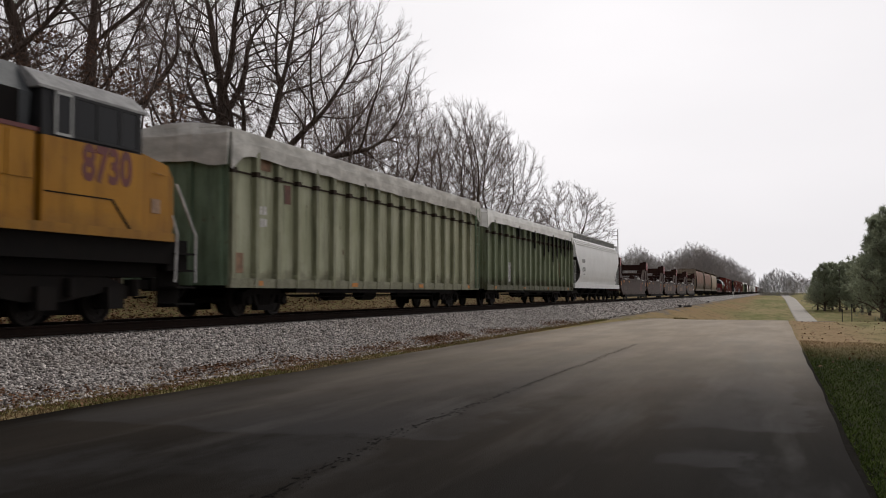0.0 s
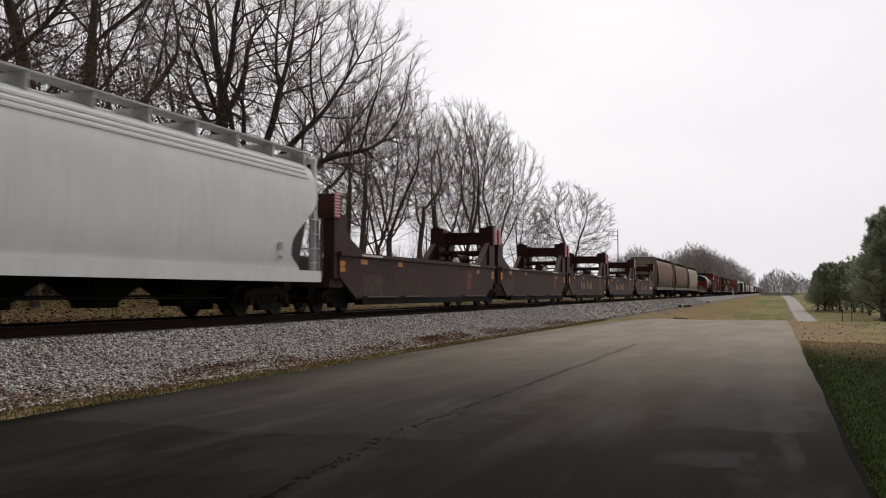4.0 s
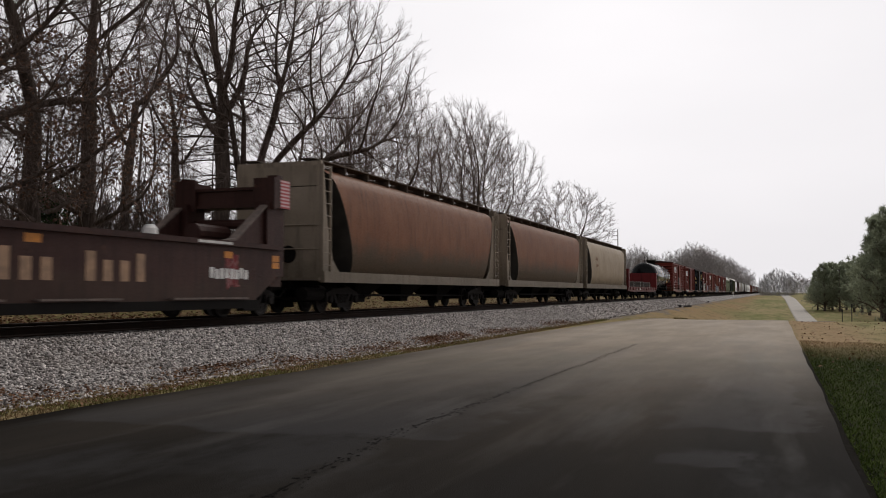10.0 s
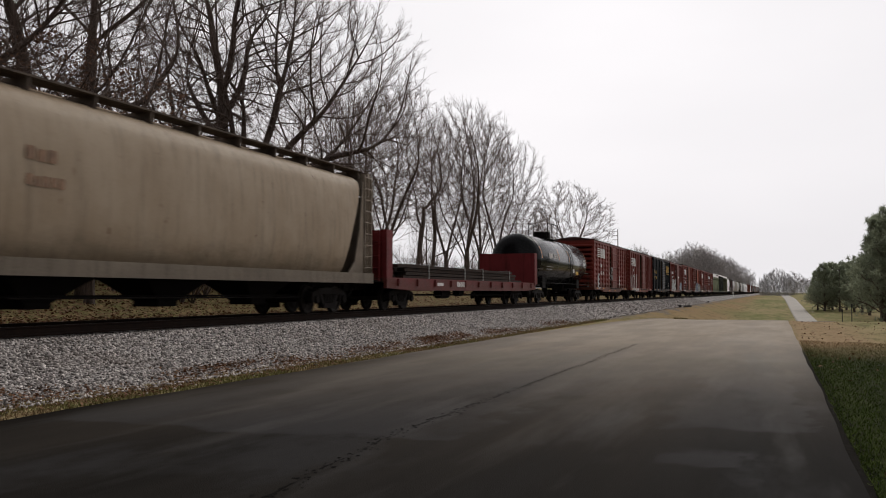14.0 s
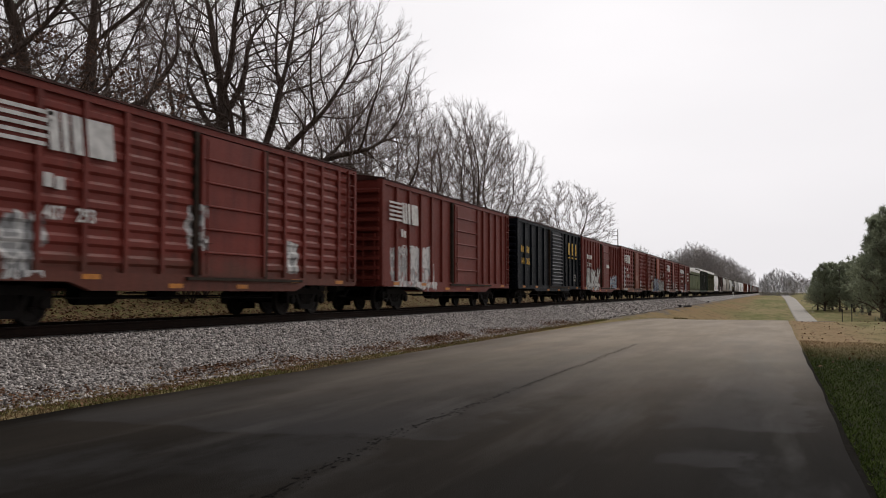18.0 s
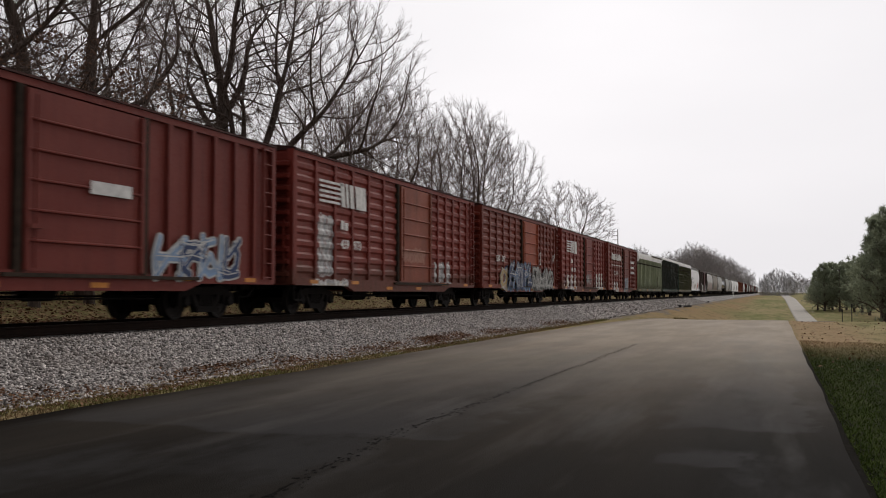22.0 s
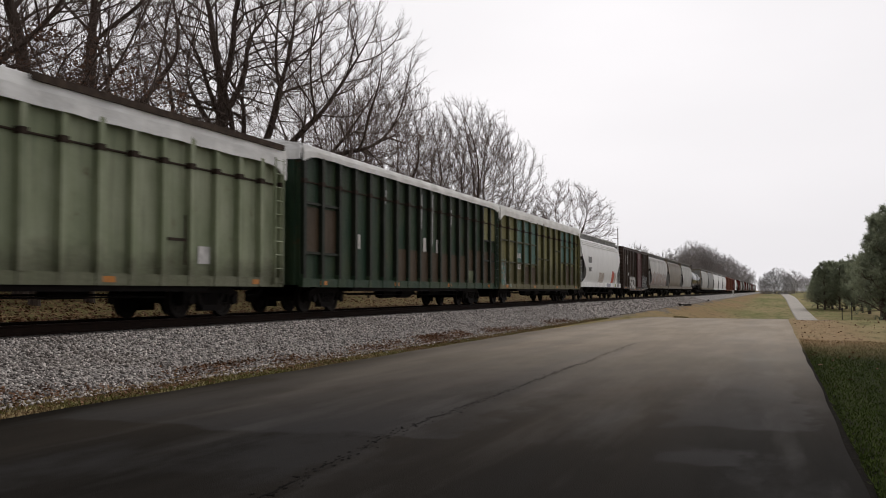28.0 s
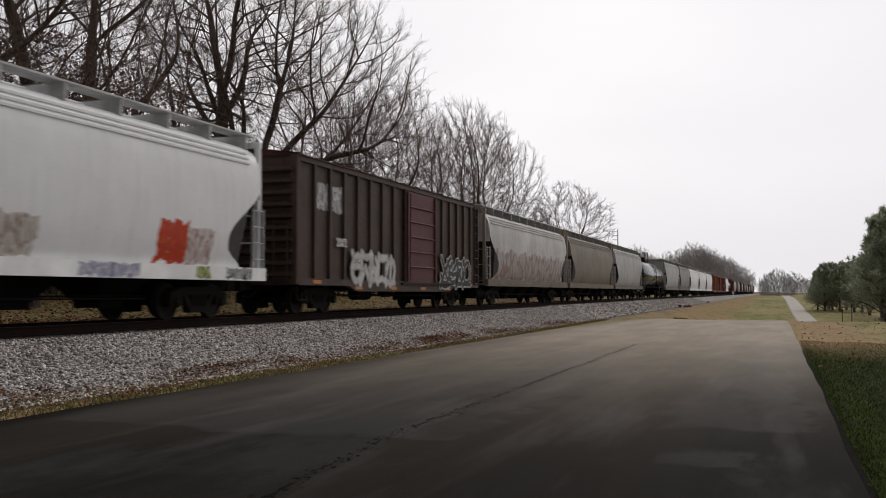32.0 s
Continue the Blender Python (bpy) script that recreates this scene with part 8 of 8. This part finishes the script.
# ---- verge, litter and small things ----
def blades(name, label, n, place, size, mat, seed, category="grass", wide=0.012, lie=0.55):
    rng = np.random.default_rng(seed)
    x, y = place(rng, n)
    z = ground_z(x, y)
    c = np.stack([x, y, z], 1)
    a = unit(np.stack([rng.normal(0, lie, n), rng.normal(0, lie, n), np.ones(n)], 1))
    b = unit(np.stack([rng.normal(0, 1, n), rng.normal(0, 1, n), np.zeros(n)], 1))
    L = size * rng.uniform(0.5, 1.3, (n, 1))
    bend = b[:, [1, 0, 2]] * L * rng.uniform(-0.5, 0.5, (n, 1))
    V = np.stack([c - b * wide, c + b * wide, c + a * L * 0.6 + b * wide * 0.6, c + a * L + bend, c + a * L * 0.6 - b * wide * 0.6], 1)
    quads = np.arange(n)[:, None] * 5 + np.array([[0, 1, 2], [0, 2, 4], [4, 2, 3]]).reshape(1, -1)
    tagged(new(name, mesh_np(name, V.reshape(-1, 3), quads.reshape(-1, 3), mat)), label, category, kind="stuff")


def fallen(name, label, n, place, size, seed):
    rng = np.random.default_rng(seed)
    x, y = place(rng, n)
    z = np.where((x < -9.27) & (x > -12), np.clip(RAIL_Z - 0.20 - (x - TRACK_X - 1.95) / 2.6 * 0.62, 0.05, 0.65) + 0.03, ground_z(x, y) + 0.02)
    c = np.stack([x, y, z], 1)
    a = unit(rng.normal(0, 1, (n, 3)) * np.array([1, 1, 0.35]))
    b = unit(np.cross(a, np.array([0, 0, 1.0]) + rng.normal(0, 0.4, (n, 3))))
    s = size * rng.uniform(0.6, 1.4, (n, 1))
    up = np.array([0, 0, 1.0]) * s * 0.25
    V = np.stack([c - a * s, c + b * s * 0.6 + up, c + a * s, c - b * s * 0.6 + up * 0.5], 1)
    tagged(new(name, mesh_np(name, V.reshape(-1, 3), np.arange(n * 4).reshape(n, 4), LITTER)), label, "leaves", kind="stuff")


blades("verge_grass", "short ragged green grass beside the road", 90000, lambda r, n: (0.68 + 6.0 * r.random(n) ** 1.25, 6.0 + 25 * r.random(n) ** 1.7), 0.05, GRASS, 61, wide=0.006, lie=1.0)
blades("edge_grass", "thin strip of grass between road and ballast", 15000, lambda r, n: (-8.40 - 0.75 * r.random(n) ** 1.2, 6.5 + 44 * r.random(n) ** 1.3), 0.06, EDGEGRASS, 62)

blades("crest_grass", "dry tufted grass beyond the end of the road", 9000, lambda r, n: (-6.5 + 8.5 * r.random(n), 64.5 + 9 * r.random(n)), 0.16, EDGEGRASS, 67, wide=0.02)


def clumped(r, n, x0, x1, y0, y1, k=60):
    i = r.integers(0, k, n)
    cx, cy = r.uniform(x0, x1, k), y0 + (y1 - y0) * r.random(k) ** 1.3
    return cx[i] + r.normal(0, 0.16, n), cy[i] + r.normal(0, 0.45, n)


fallen("edge_leaves", "brown fallen leaves caught along the foot of the ballast", 9000, lambda r, n: clumped(r, n, -9.6, -8.7, 7, 46, 110), 0.032, 63)
fallen("drift_leaves", "reddish drift of fallen leaves on the ballast", 700, lambda r, n: (r.normal(-9.6, 0.10, n), r.normal(26, 0.6, n) - 11.0 * (r.random(n) < 0.4)), 0.035, 64)
fallen("verge_leaves", "brown fallen leaves on the verge", 800, lambda r, n: (0.8 + 7 * r.random(n), 8 + 45 * r.random(n)), 0.045, 65)
fallen("bank_leaves", "fallen leaves on the bank behind the track", 26000, lambda r, n: (-16.8 - 8 * r.random(n) ** 1.3, 13 + 90 * r.random(n) ** 1.7), 0.055, 66)


def road_seam():
    """A broken crack along the middle joint, with small chips beside it."""
    g = Geo()
    rng = random.Random(3)
    y, x = 4.0, -3.5
    prev = None
    while y < 27:
        w = max(0.001, rng.uniform(-0.006, 0.011)) * (1 if y < 20 else 0.6)
        cur = [(x - w, y), (x + w, y)]
        if prev and rng.random() < 0.85:
            g.add([(*prev[0], 0.016), (*prev[1], 0.016), (*cur[1], 0.016), (*cur[0], 0.016)], [(0, 1, 2, 3)])
        for _ in range(3):
            cx, cy, r = x + rng.gauss(0, 0.05), y + rng.uniform(-0.1, 0.1), rng.uniform(0.006, 0.022)
            g.add([(cx + r * math.cos(q + rng.uniform(-0.4, 0.4)), cy + r * 1.6 * math.sin(q), 0.0165 + 0.0005 * rng.random()) for q in (0, 1.2, 2.6, 3.9, 5.2)], [(0, 1, 2, 3, 4)])
        prev = cur
        y += rng.uniform(0.06, 0.16)
        x = max(-3.75, min(-3.4, x + rng.uniform(-0.025, 0.023)))
    tagged(new("road_seam", fixed_normals(g.data("road_seam", SEAM))), "long dark seam crack along the road", "crack", kind="structure")


SEAM = plain("dark_seam_filler", (0.0085, 0.0075, 0.0065), 1.0, 0, 0.3, 20, 0.05)
road_seam()


def small_things():
    wood = plain("weathered_pole_wood", (0.13, 0.10, 0.08), 0.9, 0, 0.35, 4)
    x, y, z = spot(1094, -20.5)
    pole = tagged(new("utility_pole"), "slender wooden utility pole with short crossarms", "pole")
    pole.location = (x, y, z)
    part("pole", Geo().cyl((0, 0, -0.3), (0, 0, 9.2), 0.09, 0.06, 8), wood, pole)
    for zz in (8.9, 8.3, 7.7):
        part("crossarm", Geo().box(-0.75, 0.05, -0.03, 0.03, zz, zz + 0.06), wood, pole)
    post = tagged(new("marker_post"), "short white marker post beside the ballast", "post")
    line_no = -10.6
    post.location = (line_no, 262, float(ground_z(line_no, 262)))
    part("stake", Geo().box(-0.08, 0.08, -0.05, 0.05, -0.2, 1.5), WHITEPAINT, post)
    part("plate", Geo().box(-0.25, 0.25, -0.08, -0.05, 0.9, 1.55), WHITEPAINT, post)
    dark = plain("dark_stake_paint", (0.03, 0.03, 0.03), 0.7, 0, 0.3, 6)
    for line_no, yy, hh in ((1489, 58, 0.75), (1506, 55, 0.95)):
        a = math.atan((line_no - 784) / FOCAL) - radians(YAW)
        x = yy * math.tan(a)
        st = tagged(new("stake"), "thin dark roadside stake on the verge", "post", "stakes on the verge")
        st.location = (x, yy, float(ground_z(x, yy)))
        part("shaft", Geo().box(-0.022, 0.022, -0.022, 0.022, -0.2, hh), dark, st)
        part("cap", Geo().box(-0.045, 0.045, -0.03, 0.03, hh - 0.16, hh + 0.004), dark, st)
    # a few old ties dumped at the foot of the ballast
    for k, (xx, yy, rz) in enumerate(((-9.0, 96, 8), (-8.6, 99, -12), (-9.1, 140, 4))):
        t = tagged(new("old_tie", fixed_normals(Geo().box(-0.12, 0.12, -1.3, 1.3, 0, 0.19).data("old_tie", TIEWOOD))), "discarded dark wooden tie lying by the ballast", "railway tie", "discarded ties")
        t.matrix_basis = pose(xx, yy, float(ground_z(xx, yy)) + 0.05, 0, 0, rz)


small_things()


# ---- what moves ----
RUN = [(0, 0.0), (2, 27.34), (4, 54.5), (6, 81.47), (8, 108.3), (10, 135.2), (12, 162.5), (14, 190.2), (16, 218.2), (18, 246.6), (20, 275.2), (22, 304.0), (24, 333.0), (26, 362.1), (28, 391.3), (30, 420.4), (32, 449.6)]


def motions():
    """The train runs towards the camera and past it; its wheels roll."""
    for car, s in CARS:
        walk(car, [(t, pose(TRACK_X, s - d, RAIL_Z)) for t, d in RUN])
    ts = np.arange(0, 32 * FPS + 1) / FPS
    turn = np.degrees(np.interp(ts, [r[0] for r in RUN], [r[1] for r in RUN]) / WHEEL_R)
    for side in (-1, 1):
        lead = WHEELS[side][0]
        walk(lead, [(t, pose(0, side * AXLE_Y, WHEEL_R, (a % 360))) for t, a in zip(ts, turn)])
        share(lead, WHEELS[side][1:])
    for y in sorted({y for _, y in LOCO_WHEELS}):
        ws = [w for w, yy in LOCO_WHEELS if yy == y]
        walk(ws[0], [(t, pose(0, y, WHEEL_R, (a % 360))) for t, a in zip(ts, turn)])
        share(ws[0], ws[1:])


def share(lead, others):
    """Let wheels of the same place on their truck roll by the same keys."""
    for w in others:
        w.rotation_mode = "QUATERNION"
        w.animation_data_create()
        w.animation_data.action = lead.animation_data.action
        w.animation_data.action_slot = lead.animation_data.action_slot


motions()
